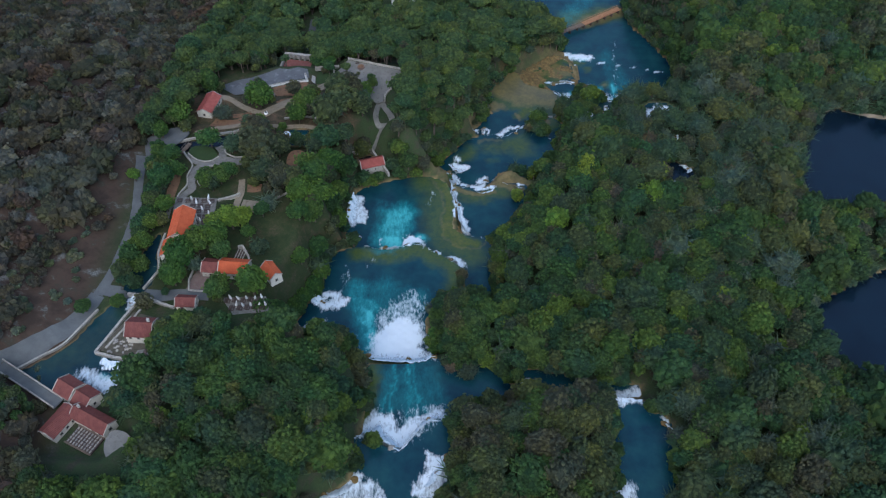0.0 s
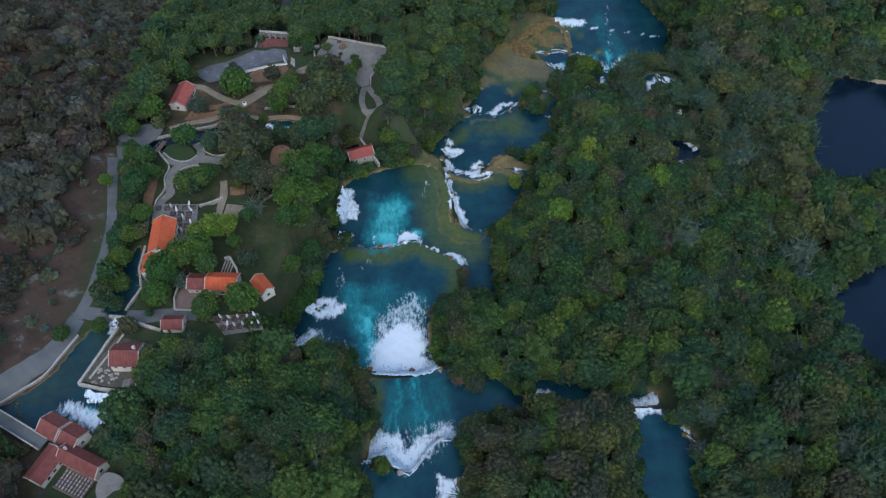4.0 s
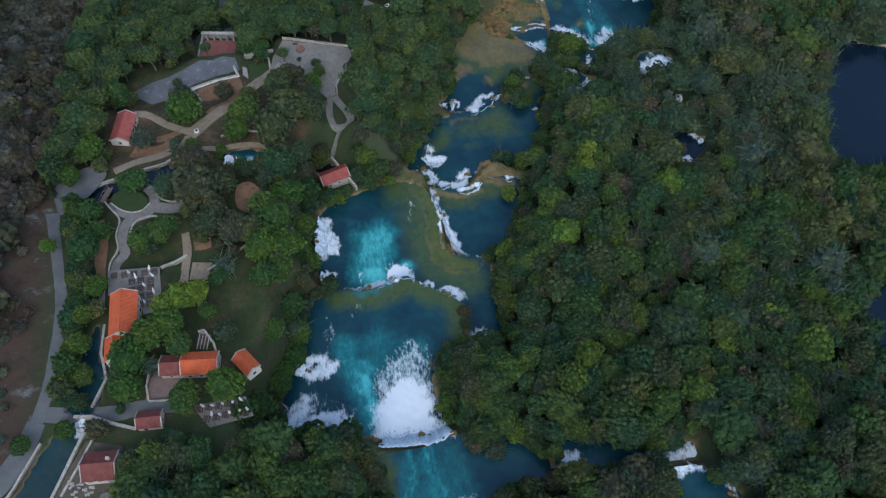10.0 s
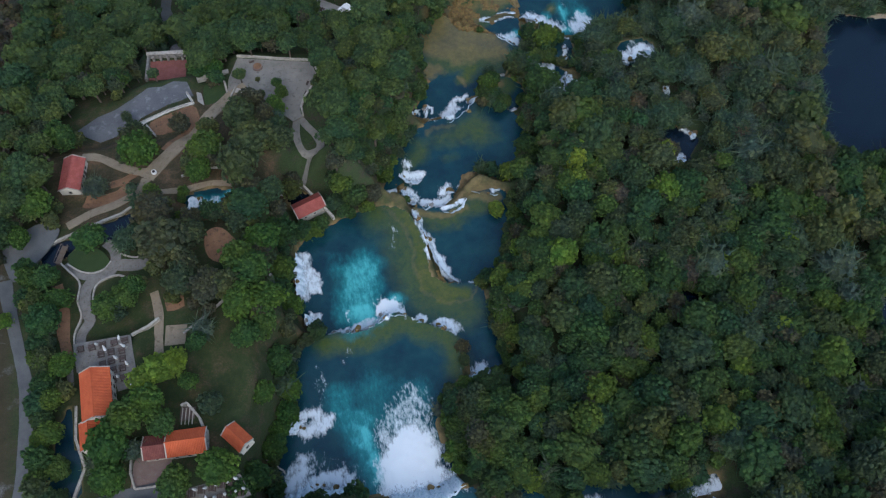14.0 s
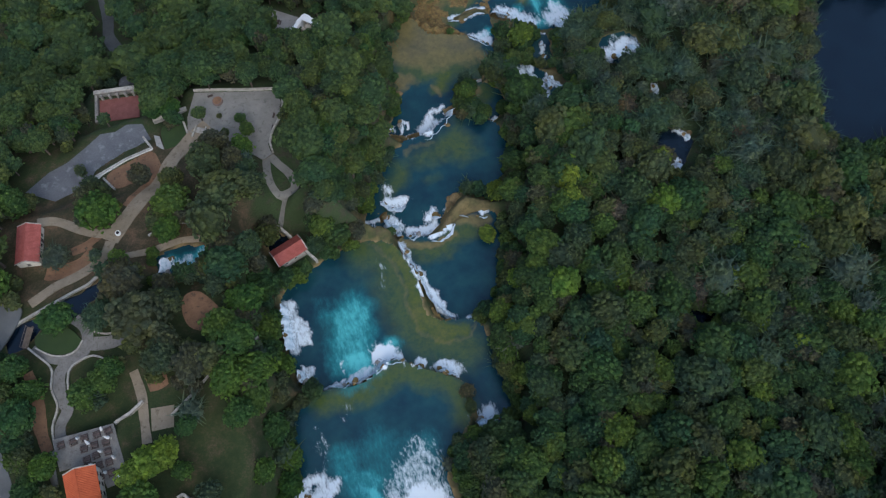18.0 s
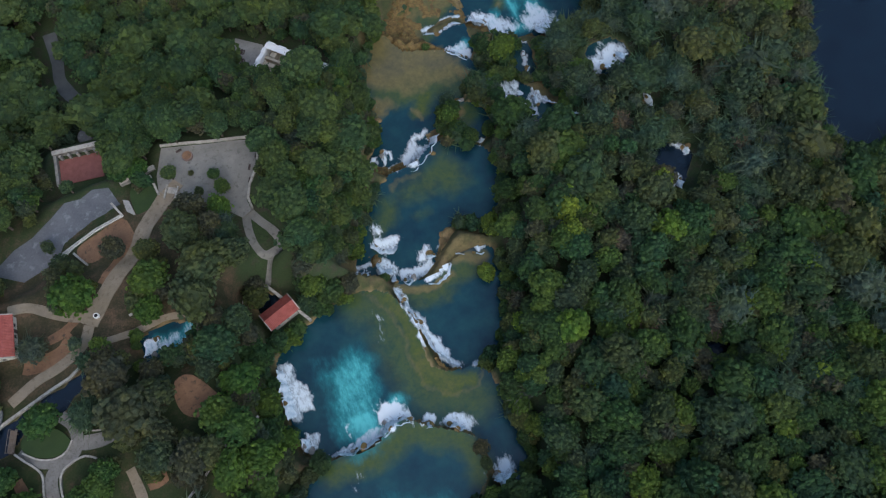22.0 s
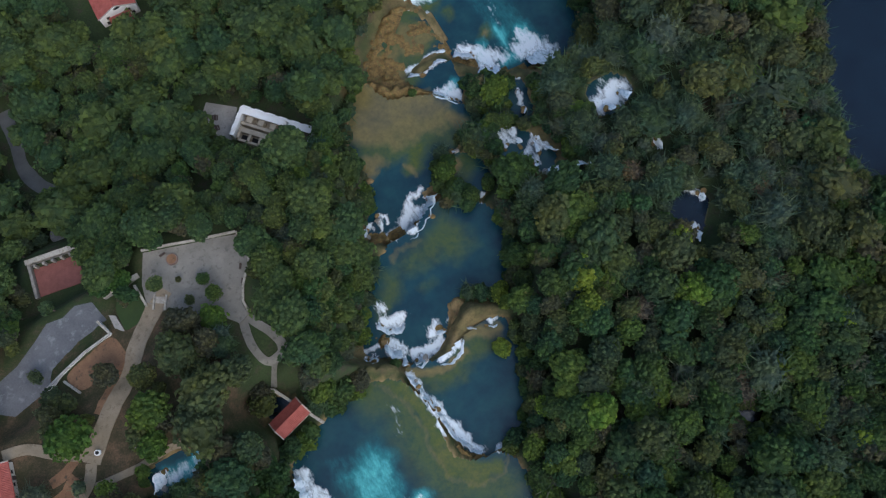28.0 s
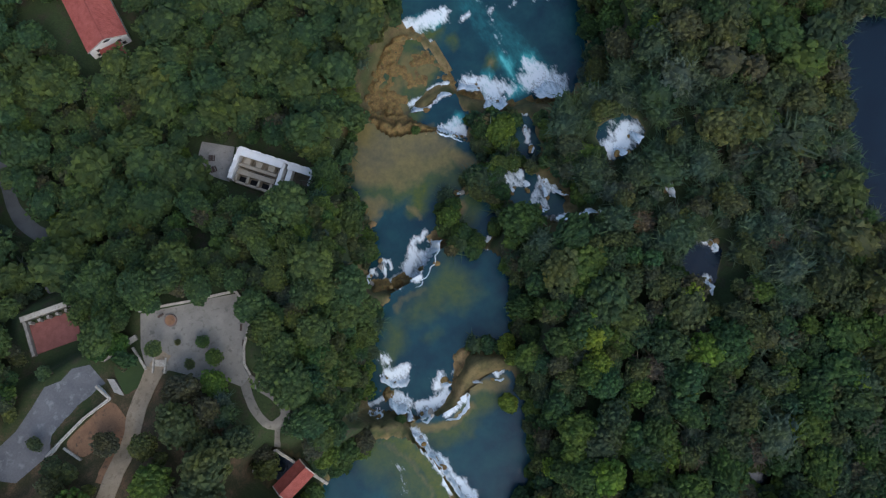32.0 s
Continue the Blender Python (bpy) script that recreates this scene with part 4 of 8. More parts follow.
PLUME = [
    ([(-27.2, 160.8), (-28.1, 170.2), (-30.8, 180.2), (-32.4, 190)], 5.5, 0.62), ([(-25, 162), (-26, 172), (-28, 178)], 3.0, 0.95), ([(-20, 178), (-22, 190)], 9.0, 0.42), ([(-9, 180), (-9, 187)], 5.0, 0.45), ([(-17.5, 132), (-17.2, 138.2), (-15.8, 143.8), (-16.8, 151)], 1.0, 0.6), ([(-12, 130), (-11, 142), (-11, 152)], 1.0, 0.6), ([(-8, 130), (-9, 142), (-10, 152)], 1.0, 0.55), ([(-4, 131), (-8.2, 138.6), (-12.2, 145.8), (-13, 152)], 1.0, 0.6), ([(-22, 130), (-18, 140), (-14, 150)], 1.0, 0.5), ([(-11, 132), (-11, 142)], 5.0, 0.5),
    ([(60, 325), (64, 327)], 3.0), ([(84, 326), (91, 328)], 3.2), ([(88, 332), (88, 340)], 2.0), ([(96, 326), (95, 333)], 4), ([(78, 330), (80, 335)], 3), ([(70, 396), (84, 420)], 9, 0.4), ([(68, 364), (76, 361)], 3), ([(-14, 214), (-10, 217)], 4),
    ([(-60, 255), (-51, 257)], 3.5, 0.9), ([(-108, 138), (-102, 137)], 3),
]
FOAMS = [
    ([(65.5, 299), (65.6, 303)], 1.0), ([(70, 299), (70.4, 303)], 1.3), ([(74.5, 294), (76.5, 297)], 1.4), ([(79, 309), (80, 312)], 1.2), ([(82, 318), (84, 321)], 1.4), ([(96, 292), (104, 294)], 4.5), ([(54, 133), (63, 133)], 3.5),
    ([(-32, 212.8), (-24, 212.2), (-18, 213)], 0.9), ([(-24.8, 220), (-24.4, 214)], 0.7, 0.62), ([(-3.4, 210), (-2.8, 211)], 1.6), ([(-6, 237), (-4, 242), (-5, 244)], 2.0, 0.36), ([(-38, 190), (-36, 200)], 2.5, 0.33), ([(-30, 200), (-26, 205)], 2.5, 0.30), ([(3, 206), (6.5, 205)], 3.0), ([(-37, 226), (-36, 231), (-34, 239)], 2.6, 0.75),
    ([(9, 188), (12, 190)], 3.4), ([(4, 249), (7.5, 236), (8.5, 227), (11, 222)], 2.0), ([(16, 219.5), (17, 219)], 1.4), ([(-4, 262), (0, 262)], 1.5), ([(3, 262), (6, 259.5)], 2.0), ([(9, 255), (11, 255)], 2.0), ([(12, 254), (17, 254)], 2.6), ([(17, 258), (19, 260)], 2.0), ([(5, 268), (9, 267), (12, 266)], 2.0), ([(6, 273), (8, 271)], 1.0), ([(32, 252.4), (34.5, 251)], 1.0),
    ([(22, 290), (27, 293), (31, 297)], 3.0), ([(32, 299), (36, 300)], 1.6), ([(15, 295.5), (17, 298)], 1.0), ([(18.6, 293.5), (19.4, 297), (21, 299.6), (22.5, 298), (22, 295.5)], 0.7), ([(51, 286.5), (53, 288)], 1.6), ([(58, 326), (62, 324), (64, 323)], 2.2), ([(55, 339.6), (57, 339.6)], 1.6), ([(62, 340.5), (67, 339.5)], 2.2), ([(73, 338), (76, 336), (79, 333)], 2.6), ([(77, 331), (81, 331), (84, 328)], 3.4), ([(91, 328), (95, 328), (100, 322)], 4.4), ([(94, 333), (97, 331)], 2.4),
    ([(66, 364), (72, 362.5), (78, 361.5)], 3.4), ([(69.5, 356), (70.5, 352)], 1.1), ([(93, 376), (92, 358), (90, 340)], 1.3, 0.42), ([(62, 362), (66, 359.4), (79.4, 358.2), (96.6, 354.6), (118.8, 347.6)], 0.5, 0.9),
    ([(-52, 166), (-48, 170), (-46, 171)], 2.6), ([(-46, 167), (-41, 167.5), (-37, 165)], 2.6), ([(-45, 182), (-39, 183), (-37, 184)], 3.0), ([(-44, 187), (-41, 188)], 2.0),
    ([(-26, 125), (-22, 130), (-18, 130)], 3.6), ([(-17, 126), (-14, 122), (-9, 128), (-2, 132)], 3.4), ([(3, 131), (5, 133)], 1.6), ([(-8, 104), (-2, 113)], 3.6), ([(-36, 104), (-28, 107)], 4.5), ([(51, 99), (54, 102)], 3.5), ([(52, 135), (62, 136)], 4.0), ([(27, 142), (30, 141)], 2.5),
    ([(-113, 139), (-108, 136), (-101, 135)], 4.5, 0.8), ([(-105, 168), (-103, 166)], 2.6), ([(-61, 255), (-57, 256.5)], 2.2, 0.75), ([(-55, 255), (-51, 257)], 2.4, 0.6), ([(103, 255), (105, 253)], 1.6), ([(96, 244), (98, 245)], 2.0), ([(142, 145), (147, 142)], 2.2),
]


PLUME_AREAS = [
    ([(-23.6, 236.5), (-16.0, 238.0), (-9.6, 232), (-12.2, 223.1), (-14.2, 219), (-12.5, 213), (-18.6, 208), (-27.3, 209), (-28, 214.4), (-28.4, 220.7), (-27.2, 227.2)], 4.6, 0.76), ([(-24.5, 222), (-18, 221), (-15.5, 213), (-20, 210), (-25, 211)], 2.2, 1.0), ([(-27, 239), (-12, 239), (-9, 228), (-12, 214), (-29, 210), (-29, 226)], 4.0, 0.34),
    ([(-30.5, 162), (-26, 160), (-23, 168), (-24.5, 174), (-21, 181), (-24, 185), (-30, 187), (-36, 191), (-37, 188), (-33, 180), (-32, 173), (-29, 168)], 3.0, 0.66), ([(-36, 192), (-24, 194), (-10, 191), (-4, 184), (-6, 170), (-30, 166)], 5.0, 0.38), ([(-28, 163), (-25.5, 163), (-25, 170), (-29, 178), (-31, 177), (-28, 171)], 1.4, 0.9),
    ([(-22, 151), (-4, 152), (2, 136), (0, 131), (-12, 130), (-22, 132)], 5.0, 0.36), ([(84, 326), (100, 327), (96, 352), (90, 372), (84, 372)], 5.0, 0.34),
]
# white water on the pools: outline, softness of the edge, strength
FOAM_AREAS = [
    ([(-27.4, 211), (-22, 210.6), (-16.4, 210.4), (-15.4, 214), (-19, 214.6), (-24, 213.6)], 1.0, 0.74),
    ([(-26, 158), (-25, 167), (-20.8, 173), (-17, 176), (-11.6, 176), (-8, 172), (-7, 166.3), (-8.8, 164), (-6, 160), (-3, 155), (-8, 156), (-14, 156.5), (-22, 156)], 5.0, 1.4), ([(-27, 161), (-26.6, 170), (-25, 178), (-20, 183), (-14, 187), (-8, 187), (-5.5, 182), (-6, 172), (-5, 160), (-15, 156)], 4.0, 0.56), ([(-19, 174), (-21, 184), (-14, 189), (-9, 190), (-6, 184), (-8, 172)], 2.6, 0.42),
    ([(-52.7, 170.7), (-46.4, 176), (-43, 174.6), (-44.5, 171.1), (-46.9, 168.9), (-42.7, 168.2), (-37.4, 170.1), (-31.7, 167.4), (-31.7, 163), (-36.5, 161.6), (-43.9, 164), (-47.3, 162.8), (-53.3, 161.2), (-55.7, 162.4), (-52.2, 165.3)], 1.3, 0.74), ([(-54, 172), (-45, 177), (-36, 172), (-29, 168), (-30, 162), (-54, 161)], 2.0, 0.40),
    ([(-47.6, 182.7), (-44.8, 186), (-44.3, 183.8), (-41.4, 185), (-41.8, 189.8), (-40.2, 188.1), (-38, 187.8), (-35.4, 182.2), (-40, 180.5), (-44.8, 179.4)], 1.0, 0.74), ([(-48, 183), (-44, 191), (-37, 189), (-34, 181), (-45, 178)], 1.6, 0.36),
    ([(-29.7, 212), (-26.9, 210.6), (-22.8, 210.4), (-19.3, 209), (-16.9, 210.4), (-13.3, 210.4), (-11.6, 212.6), (-8.8, 212.3), (-6.9, 209.5), (-7.1, 213.4), (-8.4, 215.6), (-10, 218.4), (-14.8, 218.9), (-16.2, 216), (-15.4, 212.9), (-18.1, 211.7), (-24, 211.9)], 0.9, 1.15), ([(-16.6, 221), (-9, 220), (-5.6, 214), (-10, 211), (-17, 212)], 1.6, 0.42),
    ([(-5.2, 208.4), (-3.8, 211.5), (-1, 210.9), (-0.4, 209.1), (-2.4, 207)], 0.8, 0.9), ([(-0.2, 207.4), (2.5, 209.2), (6.2, 207.7), (7, 203), (5.7, 200.9), (3.5, 205.1)], 0.8, 0.9),
    ([(-37, 242.4), (-33, 242.4), (-32.4, 236.1), (-31, 232), (-31.6, 226.1), (-36, 226), (-38, 230.5), (-38, 235.8)], 1.1, 0.8), ([(-37, 221), (-32.7, 219.8), (-32.8, 218), (-36.5, 214.7)], 0.9, 0.8), ([(6.9, 188.2), (9.6, 188.9), (12.6, 187.9), (13.2, 185.1), (10.1, 183.6), (6.3, 183.1), (5.2, 185.5)], 1.0, 0.85),
    ([(4.4, 239.8), (6, 236.3), (6.5, 231.5), (7.4, 227.6), (7.4, 224), (5.5, 223.6), (4.4, 228.7), (4, 234.3)], 0.6, 0.85), ([(4.2, 247), (5.4, 247), (6.2, 238), (4.6, 238)], 0.6, 0.85),
    ([(-23.3, 134.9), (-20.1, 132.6), (-17.6, 130.8), (-14.4, 128.2), (-9.8, 131.6), (-0.4, 133.3), (-0.4, 129.8), (-6.6, 125.5), (-9.7, 123), (-11.9, 118.1), (-15.6, 117.3), (-18.8, 120.6), (-21.2, 123.1), (-26.2, 122.8), (-26.1, 127.4)], 1.2, 0.80), ([(-25, 137), (-18, 134), (-12, 136), (1, 137), (2, 129), (-10, 118), (-26, 121)], 2.2, 0.40),
    ([(-6.2, 119), (-3.5, 116.5), (-2, 110.1), (1.3, 109.3), (-2.7, 101), (-9, 102), (-5.4, 109.3)], 1.0, 0.74), ([(-36, 99), (-29.5, 105.6), (-22.4, 108.6), (-17.2, 104.5), (-17.8, 98)], 1.4, 0.66), ([(53.3, 130.3), (54.4, 135.4), (57.5, 138.4), (63.7, 139.2), (64.9, 137), (61.1, 131.9), (56.2, 129.4)], 1.2, 0.8), ([(67.4, 126.3), (70.2, 125.5), (71.5, 120.6), (70, 120.6)], 0.8, 0.74), ([(50.6, 104), (53, 104.6), (57.2, 99), (52, 97)], 1.0, 0.7),
    ([(3.9, 270.1), (7.9, 268.4), (11.5, 267.4), (11.2, 263.7), (6.2, 261.7), (4.7, 265.3)], 0.8, 0.78), ([(5.5, 275.4), (9.8, 274.3), (9, 269.2), (3.9, 270)], 1.0, 0.40), ([(1.5, 259.5), (5.6, 260.6), (8.2, 257.8), (5.6, 254.4), (1.3, 255.5)], 0.8, 0.82), ([(8.3, 254.2), (12.4, 252.9), (12, 251.1), (8, 251.3)], 0.6, 0.82),
    ([(17.2, 258.9), (20.2, 259.2), (19.1, 254.9), (23.6, 251.7), (20.9, 248.3), (17.4, 248.3), (13.9, 248.3), (12.5, 249.4), (16.8, 252.1), (17.6, 255.9)], 0.7, 0.85), ([(23.6, 260.8), (24.3, 259), (22.6, 257.2), (22.1, 258.8)], 0.6, 0.7),
    ([(30.8, 296.9), (37, 293.4), (32.2, 291.6), (28, 287.3), (24.8, 286.2), (24.1, 290.3), (28.7, 290.6)], 0.8, 0.85), ([(13.7, 302.5), (17.5, 303.4), (14.7, 299.7), (12.1, 298.9)], 0.7, 0.6),
    ([(52.3, 336.7), (60, 339.4), (65.5, 341), (66.5, 335), (60.5, 334.4), (56.3, 335)], 0.8, 0.66), ([(69.7, 338.6), (75, 337.9), (76.7, 334), (73.8, 332), (70.6, 336.3)], 0.8, 0.8), ([(77.4, 332.5), (81.7, 330), (80.7, 324.6), (74.7, 324), (73.2, 327.2)], 0.9, 0.85), ([(90.9, 326.4), (97, 329.4), (99.4, 325.1), (101, 317.5), (99.5, 316), (92.2, 320.8)], 1.0, 0.85),
    ([(57, 327), (63, 329), (65.8, 326.2), (62.6, 324.5), (63.3, 321.8), (61.3, 320.4), (58.4, 322.9)], 0.8, 0.72), ([(66.2, 303.2), (71.5, 303), (70.9, 298.3), (67.3, 295.9), (65, 298.4)], 0.7, 0.66), ([(70.8, 294.7), (75.6, 297.4), (77.3, 293.1), (78.2, 289.3), (73.3, 290), (72.1, 286.3), (67.8, 289.8), (69, 293.5)], 0.7, 0.66), ([(98, 299.7), (102.1, 299.5), (105.4, 292.2), (101.4, 285.8), (97.8, 290.2), (96, 294.4)], 1.0, 0.5), ([(49.9, 288.2), (52.4, 288.9), (52.6, 286.7), (49.2, 284.4)], 0.6, 0.8),
]


def bands(x, y, lines, soft=1.0):
    """1 on the lines, fading out to their width, with a ragged edge."""
    x, y = x + 0.9 * ripple(x, y, 1.7, 1.0) + 0.5 * ripple(x, y, 0.6, 6.0), y + 1.1 * ripple(y, x, 1.5, 3.0) + 0.5 * ripple(y, x, 0.55, 8.0)
    v = np.zeros(x.shape)
    for line, width, *strength in lines:
        v = np.maximum(v, (strength or [1.0])[0] * (1 - step(0.0, 1.5 * width * soft, away(x, y, line))))
    return v


def shoals(x, y, areas, wander=1.6):
    """Soft-edged patches inside the outlines."""
    x, y = x + wander * ripple(x, y, 2.2, 1.0) + 0.7 * ripple(x, y, 0.7, 6.0), y + wander * ripple(y, x, 2.0, 3.0) + 0.7 * ripple(y, x, 0.7, 8.0)
    v = np.zeros(x.shape)
    for outline, soft, strength in areas:
        d = away(x, y, outline, True)
        v = np.maximum(v, strength * step(-soft, soft, np.where(inside(x, y, outline), d, -d)))
    return v


def water(name, level, outline):
    xs, ys = [p[0] for p in outline], [p[1] for p in outline]
    big = max(xs) - min(xs) > 110
    s = 2.0 if big else 0.7
    x, y = np.meshgrid(np.arange(max(min(xs), -150) - 2, min(max(xs), 340) + 2, s), np.arange(min(ys) - 2, min(max(ys), 900) + 2, s))
    d = away(x, y, outline, True)
    keep = inside(x, y, outline) | (d < 0.9)
    foam = np.maximum(bands(x, y, FOAMS), shoals(x, y, FOAM_AREAS, 0.5))
    z = level + 0.03 * ripple(x, y, 1.1) + foam * (0.22 * ripple(x, y, 0.55) + 0.12)
    ids = np.full(x.shape, -1)
    ids[keep] = np.arange(keep.sum())
    q = np.stack([ids[:-1, :-1], ids[:-1, 1:], ids[1:, 1:], ids[1:, :-1]], -1).reshape(-1, 4)
    q = q[(q >= 0).all(1)]
    me = grid_mesh(name, np.stack([x, y, z], -1)[keep], q, WATER)
    for key, lines in (("shallow", SHALLOW), ("sandy", SANDY), ("plume", PLUME)):
        v = bands(x, y, lines)
        v = np.maximum(v, shoals(x, y, {"shallow": SHALLOW_AREAS, "sandy": SANDY_AREAS, "plume": PLUME_AREAS}[key]))
        if name.startswith(("channel", "pool_rapids", "pool_glade")) and key == "shallow":
            v = np.maximum(v, 0.22)
        set_attribute(me, key, v[keep])
    set_attribute(me, "foam", foam[keep])
    set_attribute(me, "still", np.full(int(keep.sum()), 1.0 if name in ("lake_east", "lake_south_east", "pond_forest", "pond_wood", "mill_race", "channel_garden") else (0.35 if name.startswith("channel") else 0.0)))
    tagged(new(name, me), WATER_LABELS.get(name, "dark blue-green water of a river pool"), "water", kind="structure")


WATER_LABELS = {
    "pool_turquoise": "blue pool with a turquoise foaming plume and olive shallows", "pool_shallow": "shallow pool with sandy travertine showing through the water",
    "shelf_water": "thin clear water over an ochre travertine shelf", "pool_side": "small teal side pool with sandy shallows",
    "lake_lower": "wide teal lake below the lowest cascade", "lake_east": "calm dark blue lake beside the woods", "lake_south_east": "calm dark blue lake beside the woods",
    "channel_mill": "green mill channel with a foaming outfall", "pool_middle": "deep blue pool below the white main fall",
}
for pool, (level, outline) in POOLS.items():
    water(pool, level, outline)


# ---- cascades: lumpy sheets of white water from a crest down to the next pool ----
def cascade(crest, top, base, run, lean, label, lumps=0.35, seed=0.0):
    """crest: the lip's line; run: how far it falls outwards; lean: that direction in degrees from +x."""
    length = sum(math.dist(a, b) for a, b in zip(crest, crest[1:]))
    n, k = max(int(length / 0.4), 4), max(int((run + top - base) / 0.35), 5)
    cum = np.concatenate([[0], np.cumsum([math.dist(a, b) for a, b in zip(crest, crest[1:])])])
    u = np.linspace(0, length, n)
    wander = 0.7 * ripple(u, u * 0 + seed * 3.1, 0.8, seed)
    cx, cy = np.interp(u, cum, [p[0] for p in crest]), np.interp(u, cum, [p[1] for p in crest])
    v = np.linspace(0, 1, k)
    U, V = np.meshgrid(np.arange(n), v)
    reach = run * (1 + 0.30 * ripple(u, u * 0.3, 1.3, seed) + 0.10 * ripple(u, u * 0.2, 0.3, seed + 5)) * np.clip(np.minimum(u, length - u) / min(2.2, length * 0.4) + 0.12, 0, 1) ** 0.6
    dx, dy = math.cos(radians(lean)), math.sin(radians(lean))
    X = cx[U] + dx * (reach[U] * V + wander[U] - 0.5 * (1 - V))
    Y = cy[U] + dy * (reach[U] * V + wander[U] - 0.5 * (1 - V))
    fall = np.clip(V * 1.7, 0, 1) ** 1.6
    Z = top + 0.12 + (base + 0.05 - top) * fall
    Z = Z + lumps * (0.15 + V) * (ripple(X, Y, 0.5, seed) + 0.6 * ripple(X + Z, Y - Z, 0.23, seed + 3)) * (0.4 + 0.6 * np.sin(np.pi * np.clip(V * 1.05, 0, 1))) + 0.1
    Z[-1] -= 0.5
    X += 0.2 * ripple(Y, Z, 0.4, seed)
    i = np.arange(n * k).reshape(k, n)
    q = np.stack([i[:-1, :-1], i[:-1, 1:], i[1:, 1:], i[1:, :-1]], -1).reshape(-1, 4)
    rag = np.minimum(np.clip(np.minimum(u, length - u) / min(1.6, length * 0.3), 0, 1)[U], np.clip((1.0 - V) / 0.7, 0, 1))
    me = grid_mesh("waterfall", np.stack([X, Y, Z], -1).reshape(-1, 3), q, FOAM)
    set_attribute(me, "rag", rag)
    ob = new("waterfall", me)
    return tagged(ob, label, "waterfall", "cascades of the river")


for number, (crest, top, base, run, lean, label) in enumerate(CASCADES):
    cascade(crest, top, base, run, lean, label, 0.22, number * 1.37)


# ---- trees ----
rng = np.random.default_rng(7)
bm = bmesh.new()
SPHERES = {}
for level in (1, 2, 3):
    bmesh.ops.create_icosphere(bm, subdivisions=level, radius=1)
    bm.verts.index_update()
    SPHERES[level] = (np.array([v.co[:] for v in bm.verts]), np.array([[v.index for v in f.verts] for f in bm.faces]))
    bm.clear()
bm.free()


def crown_shape(kind, level, seed):
    """A crown of unit radius round the origin: many ragged leafy clumps on small lobes round a core, with tufts
    standing off. Vertices, triangles, tone: random over the clumps, low on the core to paint inner shade.
    """
    r = np.random.default_rng(seed)
    count, tufts = {4: (215, 60), 3: (92, 26), 2: (36, 8)}[level]
    if kind in ("willow", "dry"):
        count, tufts = int(count * 0.62), int(tufts * 3.2)
    flat = {"broadleaf": 0.92, "olive": 0.95, "pine": 0.60, "willow": 0.9, "scrub": 0.7, "bright": 1.1, "pale": 0.6, "dry": 0.8, "fresh": 0.95}[kind] * r.uniform(0.85, 1.2)
    lobes, lean = (16, r.uniform(-0.12, 0.12, 2)) if kind != "pine" else (11, r.uniform(-0.1, 0.1, 2))
    g = np.arange(count) + 0.5
    cz = 1 - 1.36 * g / count
    ang = 2.399963 * g + r.uniform(0, 6.28)
    d = np.stack([np.sqrt(1 - cz * cz) * np.cos(ang), np.sqrt(1 - cz * cz) * np.sin(ang), cz], 1) + r.normal(0, 0.11, (count, 3))
    d /= np.linalg.norm(d, axis=1)[:, None]
    lobe = r.normal(size=(lobes, 3)) + (0, 0, 0.5)
    lobe /= np.linalg.norm(lobe, axis=1)[:, None]
    sharp = 7 if kind != "pine" else 5
    lift = np.max(np.clip(d @ lobe.T, 0, 1) ** sharp * r.uniform(0.5, 1.0, lobes), axis=1)
    out_by = 0.66 + 0.30 * lift + r.uniform(-0.09, 0.11, count) + 0.1 * (r.random(count) < 0.1)
    centre = d * out_by[:, None] * (1, 1, flat)
    centre[:, :2] += lean * centre[:, 2:]
    fine = {"willow": 0.8, "pine": 0.95, "olive": 0.85}.get(kind, 1.0) * r.uniform(0.85, 1.15)
    size = fine * 1.52 / math.sqrt(count) * r.uniform(0.8, 1.55, count)
    sides = 5 if level == 4 else 4
    unit = np.array([(0, 0, 0.75)] + [(math.cos(k * 2 * math.pi / sides), math.sin(k * 2 * math.pi / sides), -0.35) for k in range(sides)])
    tri = [(0, 1 + k, 1 + (k + 1) % sides) for k in range(sides)]
    up = d + np.array([0, 0, 0.45]) + r.normal(0, 0.22, d.shape)
    up /= np.linalg.norm(up, axis=1)[:, None]
    s = np.cross(up, r.normal(size=d.shape))
    s /= np.linalg.norm(s, axis=1)[:, None]
    t = np.cross(up, s)
    n = sides + 1
    lump = unit[None] * r.uniform(0.65, 1.35, (count, n, 1)) + r.normal(0, 0.1, (count, n, 3))
    v = centre[:, None] + size[:, None, None] * (lump[..., :1] * s[:, None] + lump[..., 1:2] * t[:, None] + lump[..., 2:] * up[:, None] * 0.9)
    f = (np.array(tri)[None] + n * np.arange(count)[:, None, None]).reshape(-1, 3)
    v = v.reshape(-1, 3)
    shade = np.repeat(r.uniform(0, 1, count), n)
    cv, cf = SPHERES[1]
    swell = np.max(np.clip(cv @ lobe.T, 0, 1) ** sharp * 0.8, axis=1)
    cv = cv * (0.68 + 0.27 * swell)[:, None] * (1, 1, flat)
    cf = cf[cv[cf][:, :, 2].max(1) > -0.25]
    # The core's fixed low tone paints shade into the gaps between clumps.
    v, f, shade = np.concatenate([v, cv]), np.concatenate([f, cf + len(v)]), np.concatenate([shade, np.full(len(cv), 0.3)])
    pick = r.integers(0, count, tufts)
    out = up[pick] + r.normal(0, 0.75, (tufts, 3))
    out /= np.linalg.norm(out, axis=1)[:, None]
    c = centre[pick] + out * size[pick, None] * r.uniform(0.85, 1.25, (tufts, 1))
    long = kind in ("willow", "dry")
